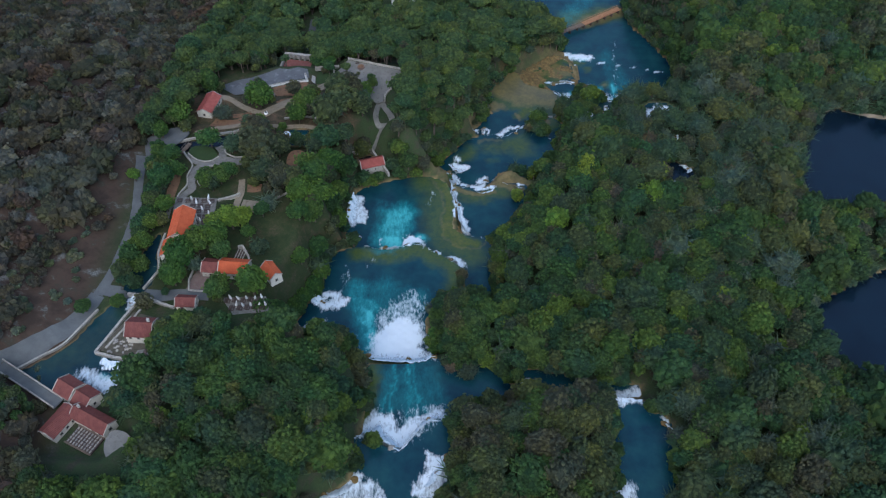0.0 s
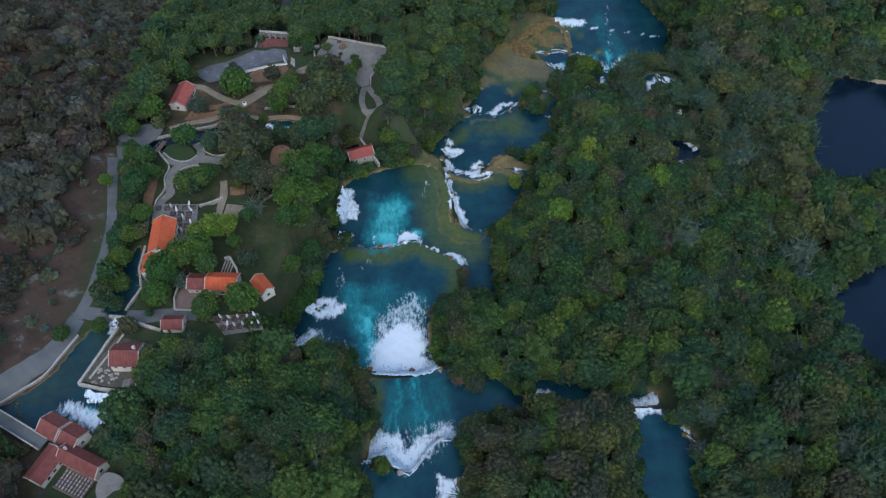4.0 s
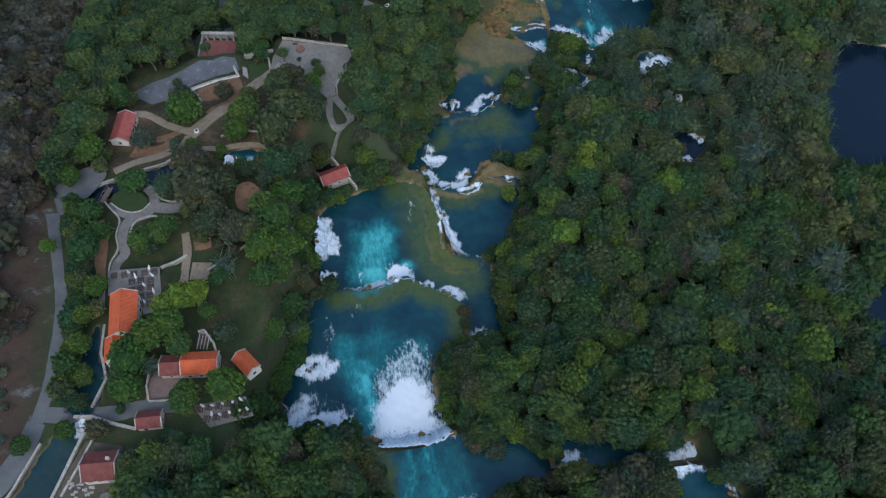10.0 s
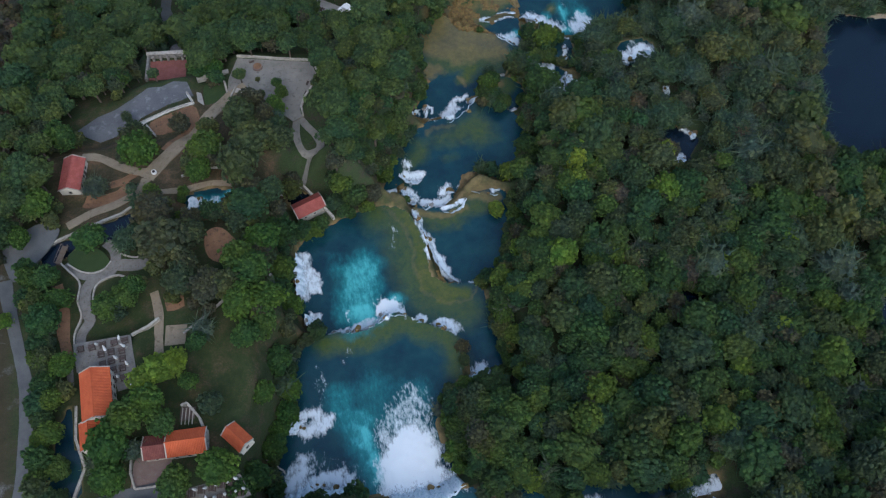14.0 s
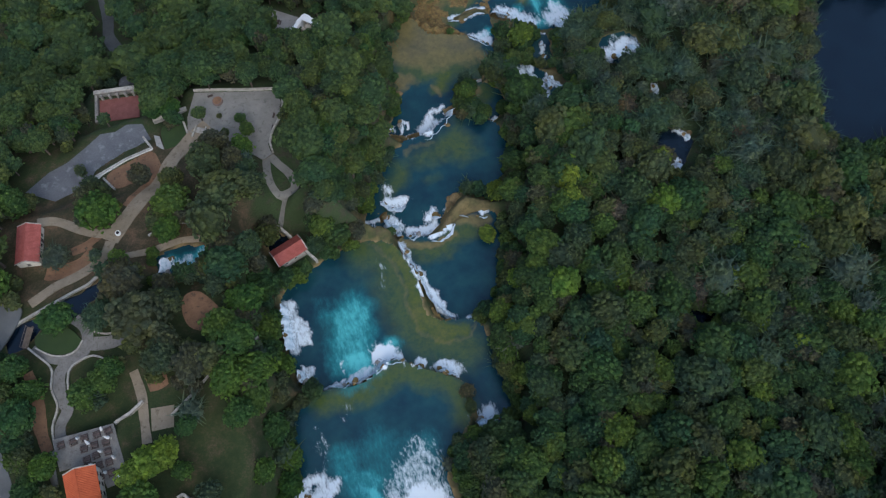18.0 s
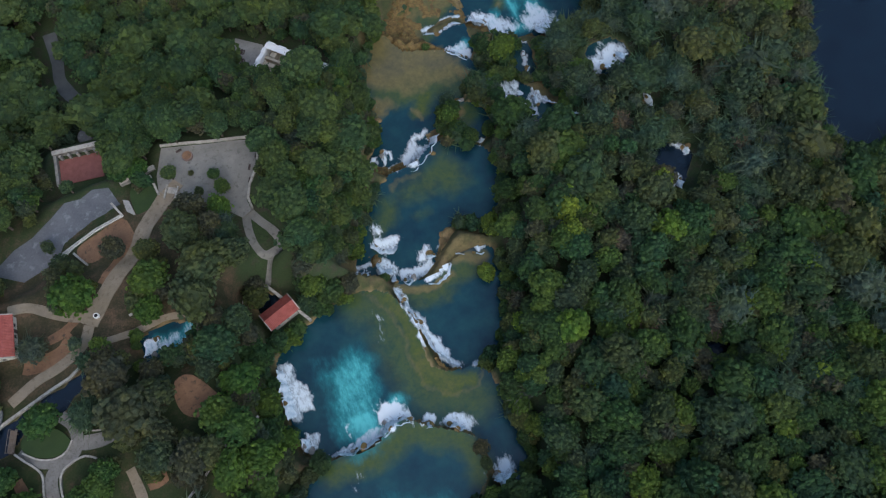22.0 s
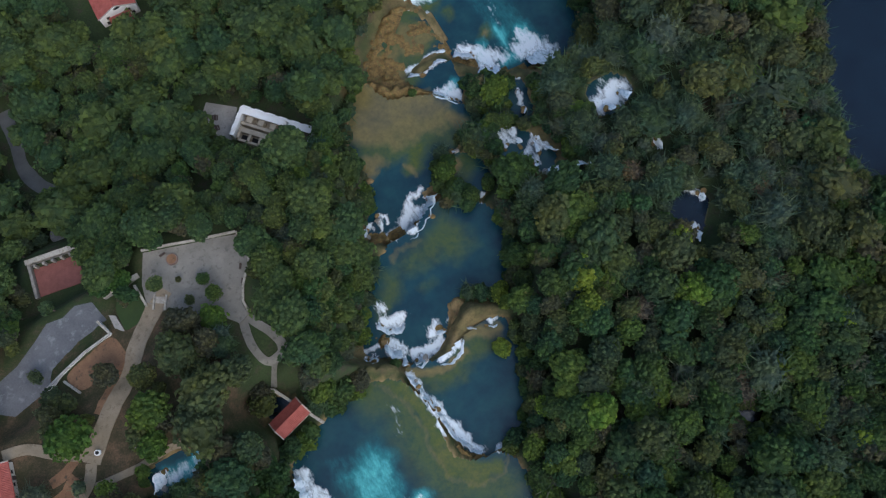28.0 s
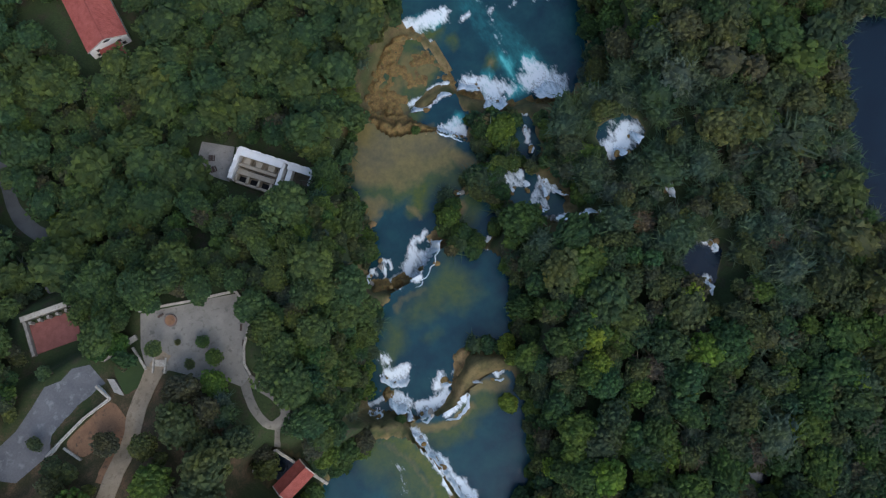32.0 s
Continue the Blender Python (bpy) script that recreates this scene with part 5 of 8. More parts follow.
    size_t = (0.80 if long else 0.34) * size[pick, None] * r.uniform(0.6, 1.5, (tufts, 1))
    a = out + r.normal(0, 0.2, (tufts, 3)) if long else r.normal(size=(tufts, 3))
    a /= np.linalg.norm(a, axis=1)[:, None]
    b = np.cross(a, r.normal(size=(tufts, 3)))
    b /= np.linalg.norm(b, axis=1)[:, None]
    a, b = a * size_t * (3.6 if long else 1.0), b * size_t * (0.2 if long else 0.7)
    i = len(v) + 4 * np.arange(tufts)[:, None]
    f = np.concatenate([f, i + [0, 1, 2], i + [0, 2, 3]])
    v = np.concatenate([v, np.stack([c - a * 0.4, c + b, c + a, c - b], 1).reshape(-1, 3)])
    shade = np.concatenate([shade, np.repeat(r.uniform(0.3, 1, tufts), 4)])
    return v, f, shade


def trunk_shape(seed):
    """A tapered trunk from 0 to 1 with three limbs, thickness 0.05 at the foot."""
    r = np.random.default_rng(seed)
    verts, faces = [], []

    def limb(p, q, a, b, sides=5):
        p, q = np.array(p), np.array(q)
        w = (q - p) / np.linalg.norm(q - p)
        s = np.cross(w, [0.3, 1, 0.2])
        s /= np.linalg.norm(s)
        t = np.cross(w, s)
        k = len(verts)
        for end, rad in ((p, a), (q, b)):
            for i in range(sides):
                verts.append(end + rad * (s * math.cos(2 * math.pi * i / sides) + t * math.sin(2 * math.pi * i / sides)))
        for i in range(sides):
            j = (i + 1) % sides
            faces.extend([(k + i, k + j, k + sides + j), (k + i, k + sides + j, k + sides + i)])

    fork = (r.uniform(-0.04, 0.04), r.uniform(-0.04, 0.04), 0.5)
    limb((0, 0, -0.06), fork, 0.05, 0.035)
    for i in range(3):
        a = 2.1 * i + r.uniform(0, 1)
        limb(fork, (fork[0] + 0.24 * math.cos(a), fork[1] + 0.24 * math.sin(a), 0.9), 0.026, 0.008, 4)
    return np.array(verts), np.array(faces)


KINDS = ("broadleaf", "olive", "pine", "willow", "scrub", "bright", "pale", "dry", "fresh")
CROWNS = {(k, lv): [crown_shape(k, lv, 10 * i + 100 * KINDS.index(k) + lv) for i in range(6)] for k in KINDS for lv in (4, 3, 2)}
TRUNKS = [trunk_shape(i) for i in range(3)]

# places kept free of trees: outline or line with its clearance
CLEAR_AREAS = [PLAZA, [(8.6, 319), (16.6, 317), (16.2, 304), (8, 306)], COURT, EARTH_COURT, TERRACE, TABLE_YARD, WHITE_PLOT, HOUSE_YARD, LAWN_AREA, [(-78, 185), (-65, 185), (-65, 175), (-78, 175)]] + [o for _, o in POOLS.values()] + [
    [(-77, 163), (-58, 164), (-58, 155), (-76, 155)], [(-93, 164), (-79, 164), (-80, 156), (-93, 156)], [(-101, 243), (-95, 245), (-89, 242), (-90, 237), (-96, 236), (-100, 238)], [(-61, 245), (-54, 245), (-49, 235), (-51, 229), (-60, 231), (-63, 238)],
    [(36, 345), (46, 356), (60, 365), (72, 360), (72, 344), (78, 338), (102, 325), (105, 314), (96, 311), (88, 316), (84, 302), (76, 302), (77, 312), (76, 322), (70, 328), (56, 324), (44, 328), (38, 334)], [(60, 304), (68, 306), (77, 298), (80, 285), (73, 279), (64, 288)], [(92, 300), (108, 300), (109, 288), (93, 286)],
    [(38, 344), (48, 354), (61, 363), (70, 358), (70, 344), (56, 338), (43, 333)], [(12, 253), (26, 265), (37, 257), (37, 250), (18, 248)], [(-99, 206), (-88, 206), (-88, 182), (-99, 182)], [(-110, 166), (-92, 162), (-91, 144), (-112, 144)],
    [(-122, 138), (-104, 133), (-94, 121), (-88, 117), (-89, 100), (-100, 98), (-116, 104), (-121, 114)], [(-102, 247), (-84, 248), (-76, 239), (-82, 233), (-93, 222), (-100, 212), (-102, 225)], [(-64, 185), (-58, 186), (-52, 177), (-59, 173)], [(-40, 430), (-10, 422), (-8, 398), (-32, 396)], [(-78, 334), (-58, 331), (-61, 315), (-79, 315)], [(-70.2, 333.6), (-62.2, 333.6), (-62.2, 341.6), (-70.2, 341.6)],
    [(-105, 283), (-92, 283), (-93, 266), (-105, 266)], [(-38, 264), (-28, 264), (-19, 250), (-34, 249)], [(-124, 182), (-116, 180), (-120, 160), (-134, 152), (-140, 165)],
]
CLEAR_LINES = [
    ([(-3, 153), (-2, 160), (-4, 170)], 4.5), ([(-27, 155), (-3, 155)], 6.0), ([(54, 132), (60, 136), (66, 137)], 5.5), ([(68, 125), (72, 119)], 4.0),
    ([(-69.4, 392), (-69.6, 381), (-70.8, 371), (-68.2, 361.4), (-62.9, 354.1)], 5.5), ([(-117, 170), (-115.5, 181), (-115, 208), (-118, 226)], 6.5),
    ([(-165, 124), (-142, 138.5), (-135.7, 144), (-129, 150), (-121.5, 158.5), (-117, 170), (-114.5, 181), (-113.5, 195), (-113.5, 208), (-116.5, 226), (-119, 241), (-112, 251)], 5.0), ([(-112, 171), (-96, 169), (-80, 167)], 4), ([(-134, 138), (-118, 128)], 3.5),
    ([(-46, 299), (-51.6, 294.7), (-56, 290), (-60.5, 284.5), (-66.5, 278.5), (-76, 268)], 5.2), ([(-57, 308), (-48, 309)], 3.0), ([(-75, 270), (-84, 274), (-92, 281)], 4.2), ([(-26, 288), (-28.5, 278), (-27.5, 271)], 5.5), ([(-24, 282), (-21.5, 273)], 5.5), ([(-8, 339), (2, 328), (10, 326)], 3.2), ([(-76, 228), (-76, 217), (-78, 207)], 3),
    ([(-92, 238), (-85, 230), (-94, 230), (-98, 224), (-97, 216)], 3.2), ([(-110, 252), (-98, 255), (-84, 260), (-70, 262), (-50, 260)], 3), ([(-108, 247), (-99, 250), (-86, 252.5)], 4.5), ([(-76, 264), (-77, 270)], 4), ([(-77, 226), (-76, 218), (-77, 207)], 4.5), ([(-72, 214), (-72, 209)], 4),
]
CLEAR_LINES += [([(-6, 250), (-2, 243), (-1, 226), (5, 218), (18, 214)], 4.5), ([(-31, 210), (-10, 212), (6, 202), (7, 186)], 3.0), ([(0, 256), (14, 250), (36, 250)], 4.0), ([(13, 288), (36, 290), (52, 286)], 3.0)]
for crest, *_ in CASCADES:
    CLEAR_LINES.append((crest, 4.4 if crest[0][0] > 60 and crest[0][1] > 230 else 3.0))
for line, width, *_ in FOAMS:
    CLEAR_LINES.append((line, 1.0 + 0.6 * width))

def scatter(spacing, seed, clearance):
    """Jittered places over the wooded land."""
    r = np.random.default_rng(seed)
    x, y = np.meshgrid(np.arange(-330, 340, spacing), np.arange(45, 620, spacing))
    x = x + r.uniform(-0.46, 0.46, x.shape) * spacing + (np.arange(x.shape[0]) % 2)[:, None] * spacing / 2
    y = y + r.uniform(-0.46, 0.46, x.shape) * spacing
    x, y = x.ravel(), y.ravel()
    ok = (np.abs(x) < (112 if spacing > 5 else 92) + 0.345 * y) & (y < 455) & (y > (52 if spacing > 5 else 82))
    for outline in CLEAR_AREAS:
        wide = clearance + (2.2 if outline in (PLAZA, COURT, EARTH_COURT, TERRACE) else 0)
        ok &= ~inside(x, y, outline) & (away(x, y, outline, True) > wide)
    for line, width in CLEAR_LINES:
        ok &= away(x, y, line) > width
    return x[ok], y[ok]


VILLAGE = [(-110, 172), (-92, 158), (-62, 160), (-44, 176), (-40, 205), (-34, 218), (-34, 246), (-20, 268), (-24, 284), (-40, 288), (-48, 300), (-58, 312), (-80, 312), (-104, 300), (-112, 282), (-108, 256)]
BELTS = [
    
    ("broadleaf", [(-17, 256), (-12, 260), (-9, 266), (-9, 275), (-4, 282)], 3.6, 2.8, 4.2),
    ("broadleaf", [(-108, 176), (-108.5, 190), (-107, 204), (-108, 216)], 4.4, 2.2, 3.2),
    ("broadleaf", [(-42, 222), (-41.4, 228), (-41, 234), (-38.8, 241)], 2.0, 1.5, 2.3), ("broadleaf", [(-55, 159.6), (-49, 161.2), (-44, 160.4), (-39, 159.4), (-34, 158.6)], 2.2, 1.6, 2.4), ("broadleaf", [(-67, 251.6), (-66.4, 256), (-65, 260)], 2.2, 1.2, 1.8),
    ("broadleaf", [(11, 178), (15, 170), (8, 175), (11, 164), (7.5, 160)], 3.8, 3.0, 4.4), ("broadleaf", [(2.4, 157.4), (0.6, 162), (-0.6, 166), (-1, 171), (0, 176), (2, 181)], 2.2, 1.7, 2.5), ("fresh", [(-0.6, 157.6), (-2.4, 161.4), (-4.0, 165.4), (-4.4, 170), (-3.2, 175)], 1.8, 1.4, 2.1), ("olive", [(5, 163), (4, 171), (5, 178)], 4.0, 3.2, 4.2),
]
WILLOW_LINE = [(126, 240), (122, 285), (140, 262), (108, 300), (96, 282), (104, 262)]
BARE_PATCHES = [([(-128, 176), (-122, 200)], 7), ([(-130, 158), (-122, 166)], 5)]
spots, SLENDER = [], set()  # SLENDER: young trees drawn up between the tall ones
for layer, spacing, clearance in (("tall", 6.3, 1.0), ("low", 4.6, 0.5)):
    tx, ty = scatter(spacing, 7 if layer == "tall" else 8, clearance)
    tz = heights(tx, ty)[0]
    patchy, patch2, roll = ripple(tx, ty, 14.0, 4.0), ripple(tx, ty, 23.0, 9.0), rng.uniform(0, 1, len(tx))
    grey = away(tx, ty, WILLOW_LINE) < 20 + 12 * patchy
    bare, in_village = np.zeros(len(tx), bool), inside(tx, ty, VILLAGE)
    for line, width in BARE_PATCHES:
        bare |= away(tx, ty, line) < width
    for i in range(len(tx)):
        x, y, z = float(tx[i]), float(ty[i]), float(tz[i])
        hillside = x < -118 - 0.04 * max(0, y - 250)
        village = in_village[i]
        if layer == "tall":
            radius = 2.5 + 2.9 * rng.random() ** 1.7
            if hillside:
                if roll[i] < 0.36 and y < 330 or bare[i]:
                    continue
                kind, radius = "scrub", 1.8 + 2.0 * rng.random() + (1.0 if y > 200 else 0)
            elif village:
                continue
            elif x > along(MID_RIVER, y):
                kind = "willow" if (grey[i] and roll[i] < 0.6 or x > 55 and patchy[i] > 0.1 and 0.4 < roll[i] < 0.72) else ("olive" if patch2[i] + 0.8 * roll[i] > 0.42 else "broadleaf")
                if roll[i] > 0.997:
                    kind = "bright"
            else:
                kind = "pine" if y > 255 and patch2[i] > -0.3 else ("olive" if patchy[i] > 0.45 else "broadleaf")
        else:
            radius = 1.6 + 1.5 * rng.random()
            if village and roll[i] < 0.6 or roll[i] < (0.5 if hillside else 0.2) or bare[i] and roll[i] < 0.8:
                continue
            kind = "scrub" if hillside else ("willow" if grey[i] and roll[i] < 0.85 or roll[i] > 0.93 else ("olive" if roll[i] > 0.6 else "broadleaf"))
            if hillside:
                radius *= 0.75
        spots.append((kind, x, y, z, radius))
        if layer == "low" and not (hillside or village) and kind in ("broadleaf", "olive"):
            SLENDER.add((x, y))

# bushes hanging over the pools, and rows of trees on the banks
for name, (level, outline) in POOLS.items():
    if name.startswith("channel"):
        continue
    line = smooth_line(outline, True, 2.1)
    jx, jy = line[:, 0] + rng.uniform(-0.9, 0.9, len(line)), line[:, 1] + rng.uniform(-0.9, 0.9, len(line))
    ok = (jy < 450) & (np.abs(jx) < 92 + 0.345 * jy)
    jx, jy = jx[ok], jy[ok]
    ok = np.ones(len(jx), bool)
    for line_, width in CLEAR_LINES:
        ok &= away(jx, jy, line_) > width * 0.9
    for o in CLEAR_AREAS[:2] + CLEAR_AREAS[10 + len(POOLS):]:
        ok &= ~inside(jx, jy, o)
    for _, o in POOLS.values():
        ok &= ~(inside(jx, jy, o) & (away(jx, jy, o, True) > 0.8))
    jx, jy = jx[ok], jy[ok]
    for x, y, z in zip(jx, jy, heights(jx, jy)[0]):
        spots.append(("willow" if name.startswith("lake_e") or rng.random() < 0.15 else "broadleaf", float(x), float(y), max(float(z), level - 0.3), float(rng.uniform(1.3, 2.5))))
for kind, line, gap, low, high in BELTS:
    for px, py in smooth_line(line, False, gap):
        jx, jy = float(px + rng.uniform(-1.2, 1.2)), float(py + rng.uniform(-1.2, 1.2))
        spots.append((kind, jx, jy, height(jx, jy), float(rng.uniform(low, high))))

for k in range(420):
    x, y = float(rng.uniform(-178, -124)), float(rng.uniform(128, 215))
    if x + 124 < -0.1 * abs(y - 170) and away(np.array([x]), np.array([y]), [(-165, 124), (-142, 138.5), (-129, 150), (-121.5, 158.5), (-117, 170)])[0] > 5 and rng.random() < 0.5 + 0.5 * float(ripple(x, y, 5.0, 3.0)):
        spots.append(("pale", x, y, height(x, y), float(rng.uniform(0.7, 1.5))))

BUSH_AREAS = [
    [(-56, 118), (-31, 119), (-30, 109), (-42, 104), (-58, 106)],
    [(114, 384), (124, 381), (132, 366), (124, 356), (118, 366)], [(2, 322), (12, 320), (18, 308), (14, 292), (6, 292), (4, 306)], [(-142, 133), (-126, 129), (-122, 116), (-140, 116)],
    [(-14, 292), (-2, 288), (4, 280), (0, 268), (-8, 262), (-16, 270), (-14, 282)], [(-9, 306), (2, 306), (10, 300), (6, 290), (-4, 290)], [(-6, 326), (10, 322), (20, 316), (16, 304), (2, 308)],
    [(68, 324), (80, 318), (75, 309), (64, 312)], [(84, 313), (96, 313), (104, 312), (103, 304), (90, 303), (83, 304)], [(58, 306), (70, 306), (74, 302), (66, 304), (60, 300)], [(80, 300), (90, 300), (92, 290), (80, 280)], [(58, 299), (62, 300), (62, 288), (58, 290)],
    [(40, 290), (46, 292), (52, 284), (47, 284), (42, 288)], [(-4, 268), (1, 272), (3, 278), (-2, 276)], [(8, 288), (11, 294), (10, 300), (5, 296)], [(30, 348), (36, 346), (44, 356), (56, 364), (48, 362), (36, 354)], [(70, 300), (76, 302), (80, 298), (79, 293), (77, 298)],
]
for outline in BUSH_AREAS:
    bx = rng.uniform(min(p[0] for p in outline), max(p[0] for p in outline), 160)
    by = rng.uniform(min(p[1] for p in outline), max(p[1] for p in outline), 160)
    ok = inside(bx, by, outline)
    for crest, top, base, run, lean, _ in CASCADES:
        mx, my = sum(p[0] for p in crest) / len(crest) + math.cos(radians(lean)) * run * 0.6, sum(p[1] for p in crest) / len(crest) + math.sin(radians(lean)) * run * 0.6
        ok &= (away(bx, by, crest) > 2.4) & (np.hypot(bx - mx, by - my) > 2.6)
    kept = []
    for x, y in zip(bx[ok], by[ok]):
        if all(math.dist((x, y), q) > 2.3 for q in kept):
            kept.append((float(x), float(y)))
    for x, y in kept:
        spots.append(("willow" if rng.random() < 0.2 else ("olive" if rng.random() < 0.2 else "broadleaf"), x, y, max(height(x, y), 0.4), float(rng.uniform(1.3, 2.5))))

# the trees nearest to the village and the falls stand singly; the rest is woodland
LINE_OF_SIGHT = [(-96, 230), (-70, 250), (-40, 280), (-5, 300), (20, 240), (-20, 190), (-60, 180)]
order = sorted(range(len(spots)), key=lambda i: float(away(np.array([spots[i][1]]), np.array([spots[i][2]]), LINE_OF_SIGHT)[0]) + (60 if spots[i][0] in ("scrub", "pale") else 0) + (40 if spots[i][4] < 2.9 else 0))
single = set(order[:215])
NAMES = {
    "broadleaf": ("deciduous tree with a full rounded green crown", "tree"), "olive": ("tree with a dull olive-green crown", "tree"), "pine": ("pine with a broad flat dark green crown", "pine tree"),
    "dry": ("dry brown leafless bush", "shrub"), "fresh": ("fresh green leafy tree", "tree"), "pale": ("pale grey-green bush on the stony slope", "shrub"), "willow": ("grey-green willow bush with feathery shoots", "willow"), "scrub": ("low grey-brown shrub on the hillside", "shrub"), "bright": ("tree with a yellow-green crown", "tree"),
}
CROWN_MESHES, TRUNK_MESHES = {}, []
for (k, lv), shapes in CROWNS.items():
    if lv == 4:
        CROWN_MESHES[k] = [grid_mesh("crown", v, f, LEAF[k][0], False) for v, f, _ in shapes]
        for me, (_, _, shade) in zip(CROWN_MESHES[k], shapes):
            set_attribute(me, "clump_core_shade", shade)
for v, f in TRUNKS:
    TRUNK_MESHES.append(grid_mesh("trunk", v, f, BARK))


def tall(kind, radius):
    """Height of a tree over its foot."""
    return 0.8 + radius * {"broadleaf": 2.2, "olive": 2.2, "pine": 2.7, "willow": 1.8, "scrub": 1.0, "bright": 2.5, "pale": 0.5, "dry": 1.9, "fresh": 2.2}[kind]


RISE = {"broadleaf": 0.62, "olive": 0.62, "pine": 0.76, "willow": 0.6, "scrub": 0.56, "bright": 0.62, "pale": 0.3, "dry": 0.6, "fresh": 0.62}  # the crown's middle, as a share of the height


def single_tree(kind, x, y, z, radius, label="", name=""):
    turn = float(rng.uniform(0, 360))
    h = tall(kind, radius)
    ob = thing(name or NAMES[kind][1].replace(" ", "_"), x, y, z, turn, label or NAMES[kind][0], NAMES[kind][1], "trees on the river banks")
    t = new("trunk", TRUNK_MESHES[int(rng.integers(3))])
    t.parent, t.scale = ob, (h * 0.8, h * 0.8, h * 0.78)
    c = new("crown", CROWN_MESHES[kind][int(rng.integers(6))])
    c.parent, c.location, c.scale = ob, (0, 0, h * RISE[kind]), (radius * float(rng.uniform(1.0, 1.4)), radius * float(rng.uniform(1.0, 1.4)), radius * float(rng.uniform(0.9, 1.25)))
    return ob


woods = {}
for i, (kind, x, y, z, radius) in enumerate(spots):
    if i in single:
        single_tree(kind, x, y, z, radius)
    else:
        woods.setdefault(kind, []).append((x, y, z, radius))
WOOD_NAMES = {"broadleaf": ("broadleaf_woodland", "dense green broadleaf woodland on both banks"), "olive": ("olive_green_woodland", "dull olive-green trees in the woodland"), "pine": ("pine_woodland", "dark pines above the falls"),
              "willow": ("willow_thicket", "grey-green feathery willow thicket by the lake"), "pale": ("pale_scrub", "pale grey-green bushes on a stony slope"), "fresh": ("green_bank_bushes", "fresh green bushes along the banks"), "dry": ("dry_bushes", "dry brown leafless bushes"), "scrub": ("hillside_scrub", "sparse grey-brown scrub on a stony hillside"), "bright": ("yellow_green_trees", "yellow-green trees standing out in the woodland")}
for kind, items in woods.items():
    vs, fs, tints, shades_, mats, base = [], [], [], [], [], 0
    for x, y, z, radius in items:
        close = y < 335 and abs(x - 10) < 120 and radius > 3.3 and kind != "scrub"
        v, f, shade = CROWNS[kind, 2 if radius < 2.3 or kind == "scrub" or y < 82 or abs(x) > 92 + 0.345 * y else (4 if close else 3)][int(rng.integers(6))]
        a, h, tint = rng.uniform(0, 6.28), tall(kind, radius) + (2.6 if (x, y) in SLENDER else 0), rng.uniform(0, 1)
        turn = np.array([[math.cos(a), -math.sin(a), 0], [math.sin(a), math.cos(a), 0], [0, 0, 1]])
        wide = (radius * rng.uniform(1.1, 1.55), radius * rng.uniform(1.1, 1.55), radius * rng.uniform(0.9, 1.5))
        for pv, pf, ps, scale, rise, m in ((v, f, shade, wide, h * RISE[kind], 0), (*TRUNKS[int(rng.integers(3))], None, (h * 0.8, h * 0.8, h * 0.78), 0, 1))[:1 if radius < 2.3 and (x, y) not in SLENDER else 2]:
            vs.append((pv * scale) @ turn.T + (x, y, z + rise))
            fs.append(pf + base)
            base += len(pv)
            tints.append(np.full(len(pv), tint))
            shades_.append(ps if ps is not None else np.full(len(pv), 0.5))
            mats.append(np.full(len(pf), m))
    name, label = WOOD_NAMES[kind]
    me = grid_mesh(name, np.concatenate(vs), np.concatenate(fs), LEAF[kind][1], False)
    me.materials.append(BARK)
    me.polygons.foreach_set("material_index", np.concatenate(mats).astype(np.int32))
    set_attribute(me, "tint", np.concatenate(tints))
    set_attribute(me, "clump_core_shade", np.concatenate(shades_))
    tagged(new(name, me), label, "woodland", kind="stuff")


# ---- paths, squares and walls ----
def ribbon(name, points, width, mat, label, category="path", lift=0.14, level=None, edge=0.12):
    """A path draped over the ground, with a slightly uneven edge and real thickness."""
    c = smooth_line(points)
    t = np.gradient(c, axis=0)
    t /= np.linalg.norm(t, axis=1)[:, None]
    side = np.stack([-t[:, 1], t[:, 0]], 1)
    u = np.linspace(-0.5, 0.5, 6)
    w = width * (1 + edge * ripple(c[:, 0], c[:, 1], 2.2, width))
    x, y = c[:, None, 0] + side[:, None, 0] * u * w[:, None], c[:, None, 1] + side[:, None, 1] * u * w[:, None]
    z = (heights(x, y)[0] if level is None else np.full(x.shape, level)) + lift
    x = np.concatenate([x[:, :1], x, x[:, -1:]], 1)
    y = np.concatenate([y[:, :1], y, y[:, -1:]], 1)
    z = np.concatenate([z[:, :1] - 0.5, z, z[:, -1:] - 0.5], 1)
    n, k = x.shape
    i = np.arange(n * k).reshape(n, k)
    q = np.stack([i[:-1, :-1], i[:-1, 1:], i[1:, 1:], i[1:, :-1]], -1).reshape(-1, 4)[:, ::-1]
    ob = new(name, grid_mesh(name, np.stack([x, y, z], -1).reshape(-1, 3), q, mat, False))
    return tagged(ob, label, category, kind="structure")


def slab(name, outline, level, mat, label, category="pavement", thick=0.5, curved=True):
    """A flat area with a rounded outline and real thickness."""
    pts = smooth_line(outline, True, 1.2) if curved else np.array(outline, float)
    area = sum(a[0] * b[1] - b[0] * a[1] for a, b in zip(pts, np.roll(pts, -1, 0)))
    if area < 0:
        pts = pts[::-1]
    bm = bmesh.new()
    top = [bm.verts.new((p[0], p[1], level)) for p in pts]
    low = [bm.verts.new((p[0], p[1], level - thick)) for p in pts]
    bm.faces.new(top)
    for i in range(len(top)):
        j = (i + 1) % len(top)
        bm.faces.new((low[i], low[j], top[j], top[i]))
    bmesh.ops.triangulate(bm, faces=[f for f in bm.faces if len(f.verts) > 4])
    ob = part(name, bm, mat)
    return tagged(ob, label, category, kind="structure")


